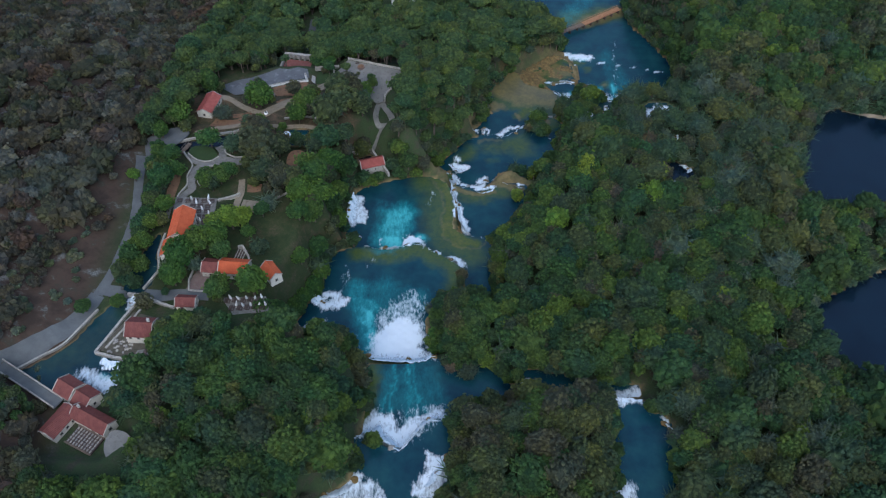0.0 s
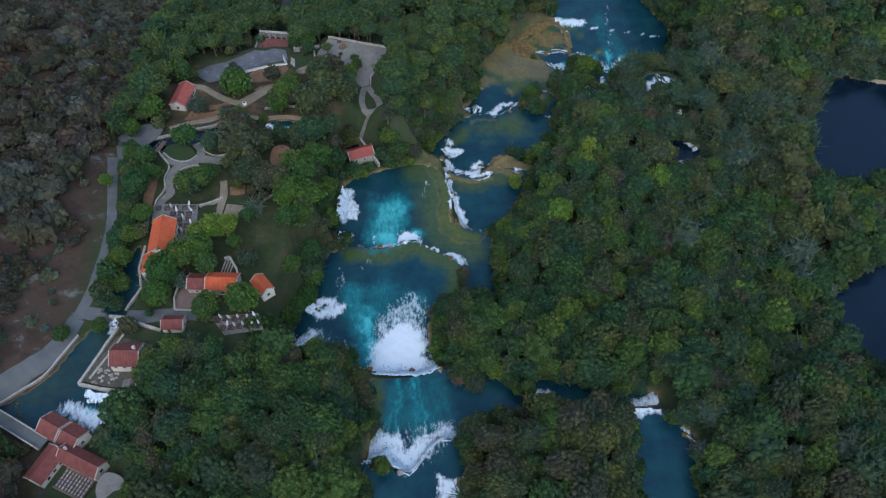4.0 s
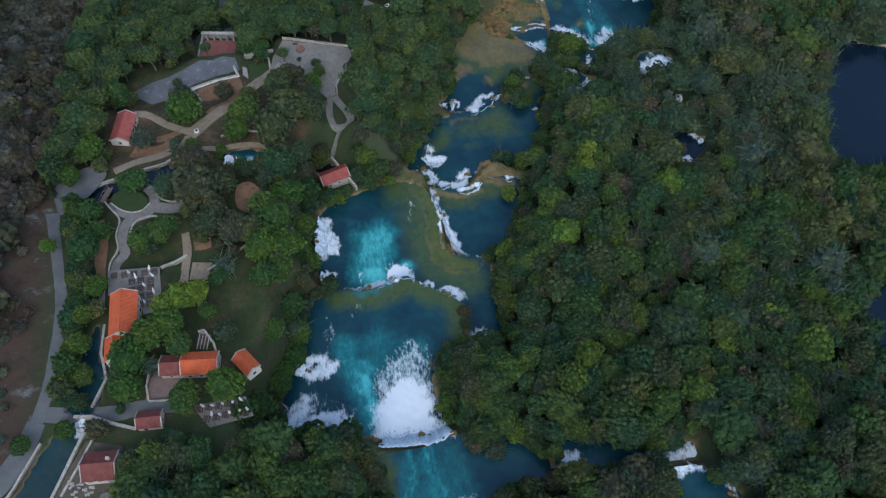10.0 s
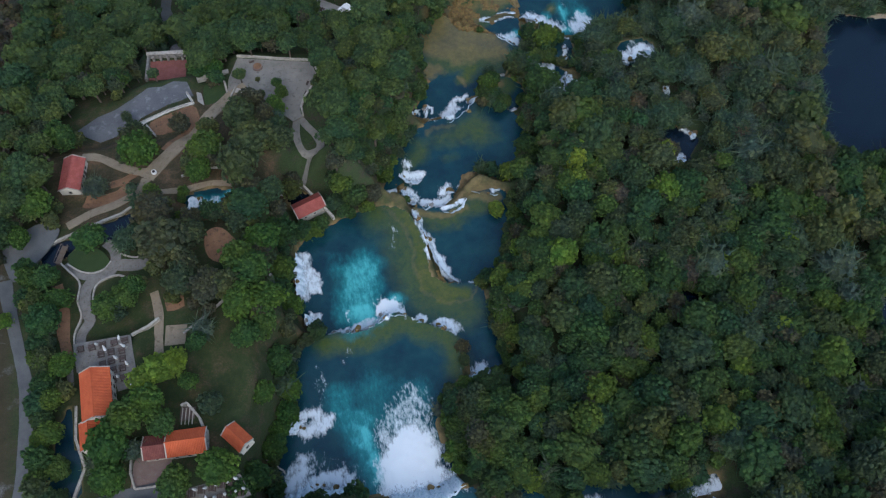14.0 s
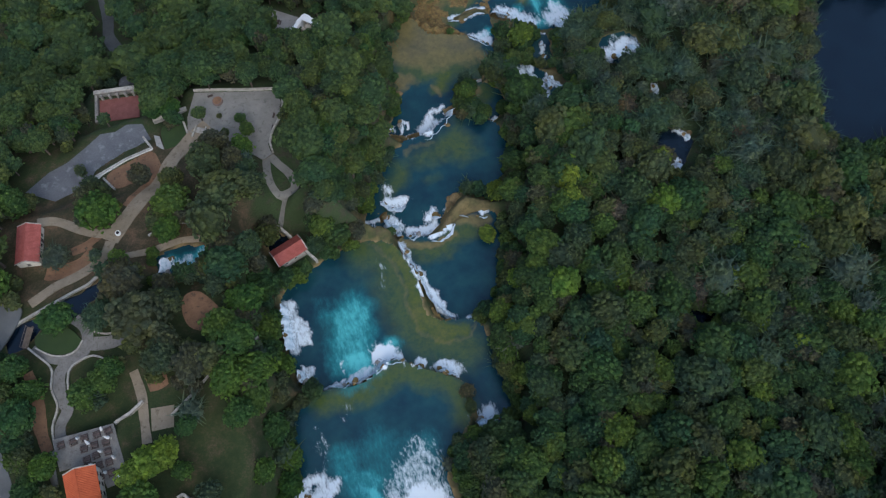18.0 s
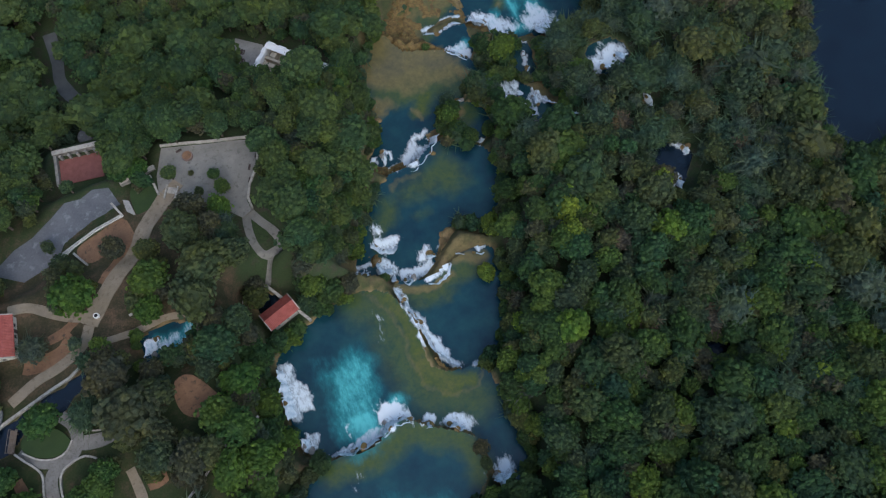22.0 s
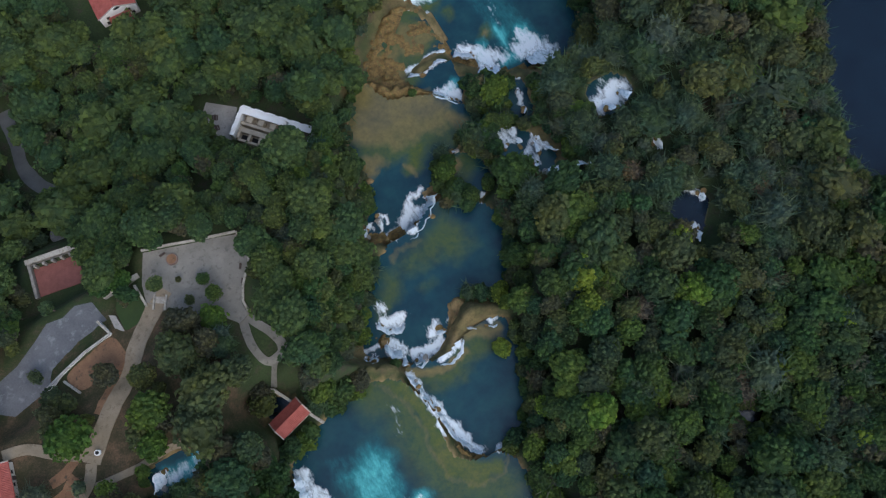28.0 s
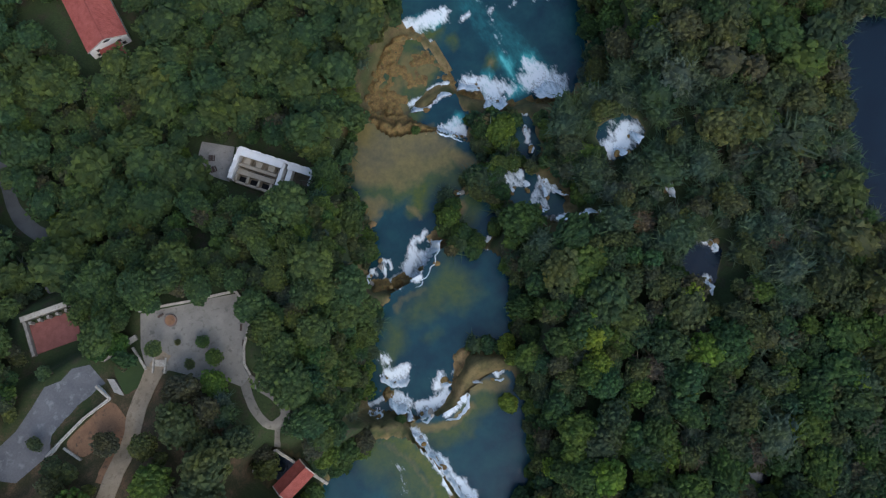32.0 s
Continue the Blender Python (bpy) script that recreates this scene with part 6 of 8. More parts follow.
def wall_line(name, points, tall_, thick, mat, label, level=None, curved=False, gap=1.3):
    """A low stone wall as a run of slightly uneven blocks under one thing."""
    c = smooth_line(points, False, gap) if curved else None
    if c is None:
        c = [np.array(points[0], float)]
        for a, b in zip(points, points[1:]):
            a, b = np.array(a, float), np.array(b, float)
            k = max(int(np.linalg.norm(b - a) / gap), 1)
            c += [a + (b - a) * (j + 1) / k for j in range(k)]
        c = np.array(c)
    base = height(*c[0]) if level is None else level
    ob = thing(name, float(c[0][0]), float(c[0][1]), base, 0, label, "wall")
    bm = bmesh.new()
    for a, b in zip(c, c[1:]):
        m = (a + b) / 2
        g = height(*m) if level is None else level
        add_box(bm, float(np.linalg.norm(b - a)) + 0.02, thick * random.uniform(0.9, 1.1), tall_ * random.uniform(0.93, 1.06) + 0.8, float(m[0] - c[0][0]), float(m[1] - c[0][1]), g - base - 0.8, math.atan2(b[1] - a[1], b[0] - a[0]))
    part("masonry", bm, mat, ob)
    bm = bmesh.new()
    for a, b in zip(c, c[1:]):
        m = (a + b) / 2
        g = height(*m) if level is None else level
        add_box(bm, float(np.linalg.norm(b - a)) - 0.03, thick + 0.12, 0.1, float(m[0] - c[0][0]), float(m[1] - c[0][1]), g - base + tall_ * 1.06, math.atan2(b[1] - a[1], b[0] - a[0]))
    part("coping", bm, STONE, ob)
    return ob


ribbon("road", [(-185, 112), (-160, 126), (-142, 138.5), (-135.7, 144), (-129, 150), (-121.5, 158.5), (-117, 170)], 5.0, ASPHALT, "narrow pale grey asphalt road along the hillside", "road")
ribbon("road", [(-117, 170), (-114.5, 181), (-113.5, 195), (-113.5, 208), (-116.5, 226), (-119, 241)], 3.6, ASPHALT, "narrow pale grey road beside a wooded verge", "road", lift=0.17)
ribbon("road", [(-69.4, 392), (-69.6, 381), (-70.8, 371), (-68.2, 361.4), (-62.9, 354.1), (-55, 349)], 4.6, ASPHALT, "grey asphalt road curving through the woods", "road")
ribbon("lane", [(-116, 172.5), (-110, 171), (-97, 169.5), (-88, 170), (-79, 169.5)], 4.6, ASPHALT, "grey lane crossing the mill channel", "road", lift=0.3)
slab("road_end", [(-123, 240), (-117, 240), (-108, 247), (-103, 255), (-110, 258), (-121, 250)], height(-113, 249) + 1.1, ASPHALT, "grey paved turning place at the end of the road")
ribbon("bare_earth", [(-96, 265.5), (-90, 263.5), (-85, 264.5), (-81, 266.4)], 5.0, EARTH, "bare reddish earth beside the footpaths", "ground", lift=0.14, edge=0.45)
ribbon("bare_earth", [(-88, 269), (-84, 269.6), (-80, 271.8)], 2.4, EARTH, "bare reddish earth beside the footpaths", "ground", lift=0.13, edge=0.45)
ribbon("bare_earth", [(-70.5, 279), (-66, 283.5), (-62, 286)], 3.4, EARTH, "bare reddish earth beside the footpaths", "ground", lift=0.13, edge=0.45)
ribbon("bare_earth", [(-104, 236), (-102.6, 228), (-103, 220), (-102, 213)], 2.6, EARTH, "bare reddish earth beside the garden wall", "ground", lift=0.13, edge=0.35)
ribbon("path_main", [(-46.4, 299), (-51.6, 294.7), (-56.2, 290), (-60.5, 284.5), (-66.8, 279.2), (-72.6, 273.6), (-76.8, 268.6)], 5.0, SAND, "pale sandy footpath between the trees", lift=0.35)
ribbon("path_west", [(-75.5, 271.2), (-79.2, 272.2), (-84.8, 275.9), (-90.1, 280.2), (-96, 281.6)], 2.9, SAND, "pale sandy footpath to a red-roofed house", lift=0.36)
ribbon("path_plaza", [(-42, 301.5), (-46.4, 299)], 3.6, SAND, "sandy path at the edge of the square", lift=0.36)
ribbon("path_viewpoint", [(-27.4, 285), (-28.4, 280), (-28.6, 275.5), (-27.4, 271), (-25, 269.5)], 2.3, GRAVEL, "pale gravel path running down from the square", lift=0.3)
ribbon("path_viewpoint", [(-26.6, 285.5), (-24.6, 281), (-22.4, 277), (-21.4, 273.4), (-22.6, 270.6), (-26, 270)], 2.5, GRAVEL, "pale gravel path looping down from the square", lift=0.34)
ribbon("path_mill", [(-25, 269.5), (-29, 266), (-31, 264)], 1.6, GRAVEL, "narrow path to the mill", lift=0.25)
ribbon("path_meadow", [(-77.2, 227), (-76.3, 219.6), (-76.6, 215.3), (-77.4, 206.5)], 2.6, SAND, "pale sandy path through the meadow", lift=0.2)
ribbon("path_garden", [(-90, 247.5), (-87.6, 244), (-87, 240.5), (-88.6, 237), (-92.5, 235.6), (-95.6, 233.4), (-96.6, 229.5), (-96.6, 225.5), (-95.6, 222.5), (-98.2, 218.7), (-98.6, 213)], 3.0, LILAC_PAVING, "winding pale grey path through a garden", lift=0.24)
ribbon("path_round_lawn", [(-102, 243), (-100, 240), (-97.4, 237.4), (-94.5, 236.2), (-91, 236)], 2.0, LILAC_PAVING, "pale grey path round the clipped lawn", lift=0.28)
ribbon("path_garden_east", [(-88, 239), (-85, 237.8), (-81, 237), (-77.4, 237.4)], 3.8, LILAC_PAVING, "pale grey path widening between the beds", lift=0.32)
ribbon("path_garden_side", [(-97, 216), (-100.5, 211), (-101, 203)], 2.0, GRAVEL, "gravel path beside the long house", lift=0.22)
ribbon("path_channel", [(-101, 256), (-97, 257.6), (-93.2, 259.1), (-88, 260), (-83.6, 261.4), (-79.4, 263.9), (-76.8, 268.6)], 2.9, SAND, "sandy path along the garden channel", lift=0.25)
ribbon("path_spring", [(-78, 262.6), (-70.3, 261.9), (-66, 261.7), (-60.6, 262), (-56.8, 262), (-50, 260)], 1.9, SAND, "sandy path above the blue cascade", lift=0.25)
slab("plaza", PLAZA, 36.12, GRAVEL, "pale gravel viewing square among pines", curved=False)
slab("court", COURT, 35.12, GRAVESTONE, "bluish grey gravel court with a low wall", curved=False)
slab("clipped_lawn", [(-55.8, 304.6), (-49.4, 305.8), (-48.6, 299.6), (-49.6, 296.6), (-55.6, 293.6)], 36.22, HEDGE_LAWN, "dark clipped lawn beside the stone steps", "lawn", thick=1.2)
slab("paved_wedge", [(-58.6, 303), (-57, 302), (-56.4, 294.4), (-58.6, 295.6)], 36.3, PALE_PAVING, "pale paved strip beside the gravel court", thick=1.0, curved=False)
slab("earth_court", EARTH_COURT, 37.12, EARTH, "red-brown bare earth yard")
slab("terrace", TERRACE, 49.62, LILAC_PAVING, "grey-lilac paved restaurant terrace", curved=False)
slab("table_yard", TABLE_YARD, 48.82, LILAC_PAVING, "grey-lilac paved picnic yard", curved=False)
slab("house_yard", HOUSE_YARD, 48.72, PAVERS, "reddish paved yard between old houses", curved=False)
slab("round_lawn", [(-88.8, 239.9), (-90.6, 238.2), (-93.4, 237.7), (-97, 239), (-100.4, 242.1), (-100, 245.4), (-95.5, 246.3), (-91.1, 244.2)], 46.35, HEDGE_LAWN, "round clipped green lawn", "lawn")
slab("earth_clearing", [(-60, 243.6), (-55.4, 243.4), (-50.6, 235), (-51.6, 231.6), (-57, 232), (-60.6, 234.6), (-61.4, 239.4)], 45.42, EARTH, "reddish bare earth clearing")
slab("red_clearing", [(10.6, 317), (15.2, 315.6), (14.6, 310), (8.6, 312.6)], height(12, 313.6) + 0.5, EARTH, "small clearing of bare red earth in the woods")
slab("side_bed", [(-74.5, 224), (-69, 224), (-69, 219), (-74, 219)], 46.9, EARTH, "bare brown earth bed beside the path", curved=False)
slab("low_bed", [(-74.6, 215.1), (-68.7, 214.1), (-70, 208.5), (-75.6, 209.2)], 47.75, SAND, "bare brown earth bed beside the path", curved=False)
slab("cottage_yard", [(-103.4, 163), (-107.2, 156), (-110.8, 148), (-105, 146), (-98, 144.8), (-93, 150), (-93.5, 160)], 48.84, YARD, "brown rubble yard round the mill cottage", curved=False)
slab("mill_yard", [(-97.5, 117), (-92, 115), (-91, 108), (-96, 107), (-99, 112)], height(-95, 112) + 0.4, GRAVEL, "pale gravel yard at the old mill")
ribbon("lake_walk", [(160, 305), (164.5, 297), (167, 288.5), (175, 289), (187, 286), (205, 282), (230, 279)], 1.6, SAND, "pale walkway curving along the lake shore", lift=0.5)

wall_line("road_wall", [(-135.4, 140.8), (-129.6, 145.2), (-123.3, 150), (-119.2, 157), (-115.4, 164)], 0.8, 0.5, DRY_STONE, "low grey stone wall along the road and channel", curved=True)
wall_line("channel_wall", [(-102, 172), (-98.3, 180), (-100.2, 188), (-99.6, 197)], 0.5, 0.6, STONE, "pale stone wall of the channel", level=49.3)
wall_line("island_wall", [(-101.6, 169), (-104.5, 164), (-108, 156), (-112, 147), (-105, 145), (-97.5, 143.5)], 0.6, 0.7, STONE, "pale stone wall round the cottage garden", level=48.6)
wall_line("weir_wall", [(-106.8, 170), (-102, 169.3), (-95, 166), (-90, 164)], 0.9, 0.7, STONE, "pale stone wall beside the lane", level=48.9)
wall_line("garden_channel_wall", [(-108, 250.3), (-103.4, 251.6), (-96.7, 253.3), (-90, 255), (-84.9, 256), (-79, 259)], 0.7, 0.6, STONE, "stone wall along the garden channel", level=44.3)
wall_line("garden_low_wall", [(-102.6, 242.6), (-100.6, 239.6), (-98.4, 236.6), (-97.6, 234), (-98.6, 229.4), (-97.8, 224.2), (-100, 219.1), (-100.2, 213.4)], 0.5, 0.4, STONE, "low curving stone garden wall", level=46.1, curved=True)
wall_line("garden_inner_wall", [(-92.9, 224.1), (-94.4, 227), (-93.4, 232.6), (-90.6, 234.4), (-86.6, 234.8), (-84, 233)], 0.5, 0.4, STONE, "low curving stone garden wall", level=46.1, curved=True)
wall_line("lawn_kerb", [(-88.4, 240), (-90.4, 237.8), (-93.4, 237.2), (-97.2, 238.6), (-100.8, 242)], 0.35, 0.3, STONE, "pale stone kerb round the clipped lawn", level=46.1, curved=True)
wall_line("bed_kerb", [(-86, 245.6), (-86.4, 243), (-84.6, 241), (-81, 239.4), (-77.4, 240)], 0.35, 0.3, STONE, "pale stone kerb of a garden bed", level=46.1, curved=True)
wall_line("terrace_wall", [(-84, 214.3), (-79.5, 215.6), (-76, 217.5)], 0.7, 0.6, STONE, "pale stone terrace wall", level=48.0)
wall_line("plaza_wall", [(-43.1, 314.8), (-37, 312.9), (-29.9, 310.4), (-18, 306.7), (-17.2, 301.6), (-18.8, 297), (-23, 292.2), (-25, 288.1), (-25, 285)], 0.8, 0.5, STONE, "low stone parapet round the viewing square", level=36.0)
wall_line("court_wall", [(-81, 292.6), (-76, 294.3), (-68.3, 296.6), (-59.9, 297.8), (-61.6, 302.6)], 1.3, 0.5, WHITE, "whitewashed low wall beside the gravel court", level=36.5)
wall_line("ramp_wall", [(-57.8, 308.4), (-52, 308.8), (-46.8, 309)], 0.9, 1.4, DRY_STONE, "broad grey stone ramp beside the square", level=35.6)
wall_line("hedge_wall", [(-48.9, 307), (-48.6, 303), (-48.4, 300)], 0.6, 0.5, STONE, "low pale stone wall beside the steps", level=36.1)
wall_line("earth_wall", [(-73.4, 287.4), (-76, 292.4)], 0.8, 0.5, STONE, "low stone wall below the earth yard", level=37.0)
wall_line("mill_race_wall", [(-39, 262.5), (-30.5, 264.5), (-22.5, 249.5)], 1.2, 0.7, STONE, "pale stone wall round the mill race", level=25.5)
wall_line("meadow_wall", [(-70, 211.5), (-62, 216), (-54, 222), (-44, 227)], 0.6, 0.5, DRY_STONE, "low grey stone wall at the meadow's edge")
wall_line("yard_wall", [(-86, 184.5), (-87.3, 176), (-86.5, 171.5), (-78, 170.6)], 0.8, 0.4, STONE, "stone wall round the paved yard", level=48.6)
wall_line("path_wall", [(-66, 266.5), (-58, 268), (-52, 266)], 0.7, 0.5, DRY_STONE, "dry stone wall beside the path")
wall_line("lawn_fence_wall", [(-56, 176), (-52, 172.5), (-51, 168)], 0.8, 0.4, DRY_STONE, "curved grey stone garden wall")


# ---- houses ----
def roof_slope(bm, length, run, rise, eave, thick=0.16, pitch=0.42):
    """One tiled slope: local x along the ridge, from the ridge at y=0 down to y=run; barrel rows and stepped courses."""
    n, k = max(int(length / pitch) * 2, 4), max(int(run / 0.5), 3)
    rows = []
    for j in range(k + 1):
        row = []
        for i in range(n + 1):
            wave = 0.07 if i % 2 else -0.02
            v = j / k
            sag = -0.05 * math.sin(math.pi * i / n) + 0.03 * math.sin(i * 1.7 + j * 2.3)
            row.append(bm.verts.new((-length / 2 + length * i / n, run * v, eave + rise * (1 - v) + wave + sag)))
        rows.append(row)
    for j in range(k):
        for i in range(n):
            bm.faces.new((rows[j][i], rows[j + 1][i], rows[j + 1][i + 1], rows[j][i + 1]))
    low = [bm.verts.new((s * length / 2, run * v, eave + rise * (1 - v) - thick)) for v in (0, 1) for s in (-1, 1)]
    bm.faces.new((low[0], low[1], low[3], low[2]))
    bm.faces.new([rows[k][i] for i in range(n, -1, -1)] + [low[2], low[3]][::1])
    bm.faces.new([rows[j][0] for j in range(k, -1, -1)] + [low[0], low[2]])
    bm.faces.new([rows[j][n] for j in range(k + 1)] + [low[3], low[1]])


def house(name, x, y, z, turn, length, width, tall_, rise, tile, wall, label, windows=(), door=None, chimney=None, over=0.35, mono=False):
    """A gabled stone house, its ridge along local x. windows: (side, offset, sill height, width, height); sides s, n, e, w."""
    ob = thing(name, x, y, z, turn, label, "house")
    bm = bmesh.new()
    a, b = length / 2, width / 2
    high = tall_ + (0 if mono else rise)
    prof = [(-b, -0.8), (b, -0.8), (b, tall_), (-b, tall_ + rise)] if mono else [(-b, -0.8), (b, -0.8), (b, tall_), (0, high), (-b, tall_)]
    left, right = [bm.verts.new((-a, p, q)) for p, q in prof], [bm.verts.new((a, p, q)) for p, q in prof]
    bm.faces.new(left[::-1])
    bm.faces.new(right)
    for i in range(len(prof)):
        j = (i + 1) % len(prof)
        bm.faces.new((left[i], left[j], right[j], right[i]))
    bmesh.ops.recalc_face_normals(bm, faces=bm.faces)
    part("wall", bm, wall, ob)
    slopes = ((0, width + over * 2, -b - over),) if mono else ((0, b + over, 0), (math.pi, b + over, 0))
    for angle, run, start in slopes:
        bm = bmesh.new()
        r = rise * run / (width if mono else b)
        roof_slope(bm, length + 2 * over, run, r, high - r + 0.1 + (rise * (1 + over / width) if mono else 0))
        bmesh.ops.transform(bm, matrix=Matrix.Rotation(angle, 4, "Z") @ Matrix.Translation((0, start, 0)), verts=bm.verts)
        part("roof", bm, tile, ob)
    if not mono:
        bm = bmesh.new()
        for i in range(int((length + 2 * over) / 0.5)):
            bmesh.ops.create_cone(bm, segments=6, radius1=0.17, radius2=0.14, depth=0.52, cap_ends=True, matrix=Matrix.Translation((-length / 2 - over + 0.25 + 0.5 * i, 0, high + 0.14)) @ Matrix.Rotation(math.pi / 2, 4, "Y"))
        part("ridge_tiles", bm, tile, ob)
        for s in (-1, 1):
            bm = bmesh.new()
            for t_ in (-1, 1):
                ln = math.hypot(b + over, rise * (b + over) / b)
                m = Matrix.Translation((s * (a + over - 0.08), t_ * (b + over) / 2, high + 0.16 - rise * (b + over) / b / 2)) @ Matrix.Rotation(-t_ * math.atan2(rise, b), 4, "X") @ Matrix.Diagonal((0.3, ln, 0.12, 1))
                bmesh.ops.create_cube(bm, size=1, matrix=m)
            part("gable_edge", bm, STONE, ob, "pale stone gable edge")
    for side, off, sill, ww, wh in windows:
        place = {"s": (off, -b, 0), "n": (off, b, math.pi), "e": (a, off, math.pi / 2), "w": (-a, off, -math.pi / 2)}[side]
        opening(ob, place, sill, ww, wh, "window")
    if door:
        side, off, ww, wh = door
        place = {"s": (off, -b, 0), "n": (off, b, math.pi), "e": (a, off, math.pi / 2), "w": (-a, off, -math.pi / 2)}[side]
        opening(ob, place, 0.0, ww, wh, "door")
    if chimney:
        c = box("chimney", (0.7, 0.6, 1.6), (chimney[0], chimney[1], high - 0.9), wall, ob)
        box("cap", (0.9, 0.8, 0.12), (chimney[0], chimney[1], high + 0.72), STONE, c)
    return ob


def opening(ob, place, sill, ww, wh, what):
    """A window or door in a wall: stone frame, dark pane or leaf, sill."""
    px, py, turn = place
    m = Matrix.Translation((px, py, sill)) @ Matrix.Rotation(turn, 4, "Z")
    bm = bmesh.new()
    for sx in (-1, 1):
        add_box(bm, 0.16, 0.16, wh + 0.16, sx * (ww / 2 + 0.08), -0.02, 0)
    add_box(bm, ww, 0.16, 0.16, 0, -0.02, wh)
    bmesh.ops.transform(bm, matrix=m, verts=bm.verts)
    frame_ob = part(what, bm, STONE, ob)
    bm = bmesh.new()
    add_box(bm, ww, 0.06, wh, 0, -0.03, 0)
    bmesh.ops.transform(bm, matrix=m, verts=bm.verts)
    part("leaf" if what == "door" else "pane", bm, DARK_WOOD if what == "door" else DARK_HOLE, frame_ob)
    if what == "window":
        bm = bmesh.new()
        add_box(bm, ww + 0.4, 0.3, 0.1, 0, -0.08, -0.1)
        bmesh.ops.transform(bm, matrix=m, verts=bm.verts)
        part("sill", bm, STONE, frame_ob)


house("long_house", -92.8, 197.3, 49.3, 90, 13.2, 7.4, 5.0, 2.6, TILE_ORANGE, PLASTER, "long stone house with a bright orange tiled roof", [("s", o, h, 0.9, 1.2) for o in (-4.8, -2.4, 0, 2.4, 4.8) for h in (0.9, 3.3)] + [("e", 0, 3.2, 0.9, 1.2), ("e", -1.8, 0.9, 0.9, 1.2)], ("e", 1.2, 1.1, 2.1))
house("annexe", -95.3, 187.0, 49.3, 90, 7.0, 5.0, 3.9, 1.6, TILE_ORANGE, PLASTER, "small annexe with an orange tiled roof and white gable", [("s", 0.5, 1.0, 0.8, 1.0), ("w", 0.8, 1.2, 0.7, 0.9)])
house("stone_house", -71.6, 179.6, 48.6, -6, 9.8, 6.2, 3.6, 2.0, TILE_ORANGE, STONE, "stone house with an orange tiled roof and pale gable walls", [("s", -3, 1.0, 0.8, 1.0), ("s", 0.2, 1.0, 0.8, 1.0), ("s", 3.2, 1.0, 0.8, 1.0), ("e", 0.0, 1.2, 0.8, 1.0)], ("w", 0.4, 1.1, 2.0))
house("house_wing", -79.7, 180.4, 48.6, -6, 5.8, 5.6, 3.0, 1.6, TILE_RED, STONE, "low stone wing with a weathered dark red roof", [("s", 0.0, 0.9, 0.7, 0.9)], ("w", 0, 1.0, 2.0))
wall_line("ruined_wall", [(-67.6, 183.4), (-68.2, 186), (-71.0, 190.8), (-72.6, 190.4)], 1.6, 0.5, STONE, "ruined pale stone wall behind the stone house", level=48.2)
house("small_house", -58.9, 177.8, 48.4, -54, 6.6, 4.3, 3.4, 1.7, TILE_ORANGE, PLASTER, "small house with an orange tiled roof and pale gable", [("e", 0.0, 1.1, 0.8, 1.0), ("s", 1.5, 1.0, 0.8, 1.0)], ("s", -1.5, 1.0, 2.0))
house("tool_shed", -85.6, 165.4, 49.0, -3, 6.4, 4.4, 2.6, 1.5, TILE_RED, PLASTER, "small shed with a weathered red tiled roof", [("e", 0.0, 1.0, 0.6, 0.7)], ("s", -1.2, 0.9, 1.9))
house("mill_cottage", -97.8, 154.0, 48.7, -4, 8.4, 7.2, 4.2, 2.4, TILE_RED, PLASTER, "two-storey mill cottage with an old red roof", [("s", o, 2.7, 0.7, 0.8) for o in (-2.6, 0.0, 2.6)] + [("e", 0, 3.6, 0.8, 1.0), ("e", -1.6, 1.2, 0.7, 0.9), ("s", 2.4, 0.8, 0.7, 0.8)], ("e", 1.8, 1.0, 2.0), (2.8, 1.0))
house("mill_house", -114.6, 131.6, 49.5, -31, 6.4, 6.2, 4.0, 2.0, TILE_RED, PLASTER, "old mill house with a weathered red roof by the lane", [("e", 0.0, 2.6, 0.7, 0.8), ("s", -1.5, 1.2, 0.7, 0.9)], ("s", 1.0, 1.0, 2.0))
house("mill_house", -108.8, 128.3, 49.5, -31, 5.6, 6.8, 3.3, 1.8, TILE_RED, PLASTER, "lower mill building with a weathered red roof", [("e", 0.4, 1.3, 0.8, 0.9), ("e", -1.4, 1.3, 0.8, 0.9)])
house("mill_barn", -104.8, 121.2, 49.5, -28, 13.2, 5.2, 3.4, 1.9, TILE_RED, PLASTER, "long old mill barn with a weathered red roof", [("e", 0.0, 2.0, 1.0, 1.2), ("s", 4.5, 1.2, 0.8, 0.9)], ("s", 2.0, 1.1, 2.0), (-5.0, 0.5))
house("mill_wing", -114.8, 120.6, 49.5, 62, 10.2, 5.4, 3.2, 1.7, TILE_RED, PLASTER, "mill wing with a weathered red roof", [("s", o, 1.0, 0.8, 0.9) for o in (-2.4, 0, 2.4)])
house("red_house", -98.6, 274.2, 41.5, 78, 11.4, 6.2, 3.0, 1.8, TILE_ROSE, PLASTER, "house with a faded red tiled roof beside the path", [("s", o, 1.0, 0.8, 1.0) for o in (-3.4, 0, 3.2)] + [("w", 0, 1.0, 0.8, 1.0)], ("s", 1.6, 1.0, 2.0))
house("watermill", -29.8, 255.0, 24.4, 16, 9.6, 5.3, 3.6, 1.7, TILE_ROSE, STONE, "small stone watermill with a red tiled roof over the pool", [("s", -2.4, 1.4, 0.7, 0.9), ("s", 0.8, 1.4, 0.7, 0.9), ("e", 0, 1.6, 0.7, 0.9)], ("w", 0, 1.0, 2.0))
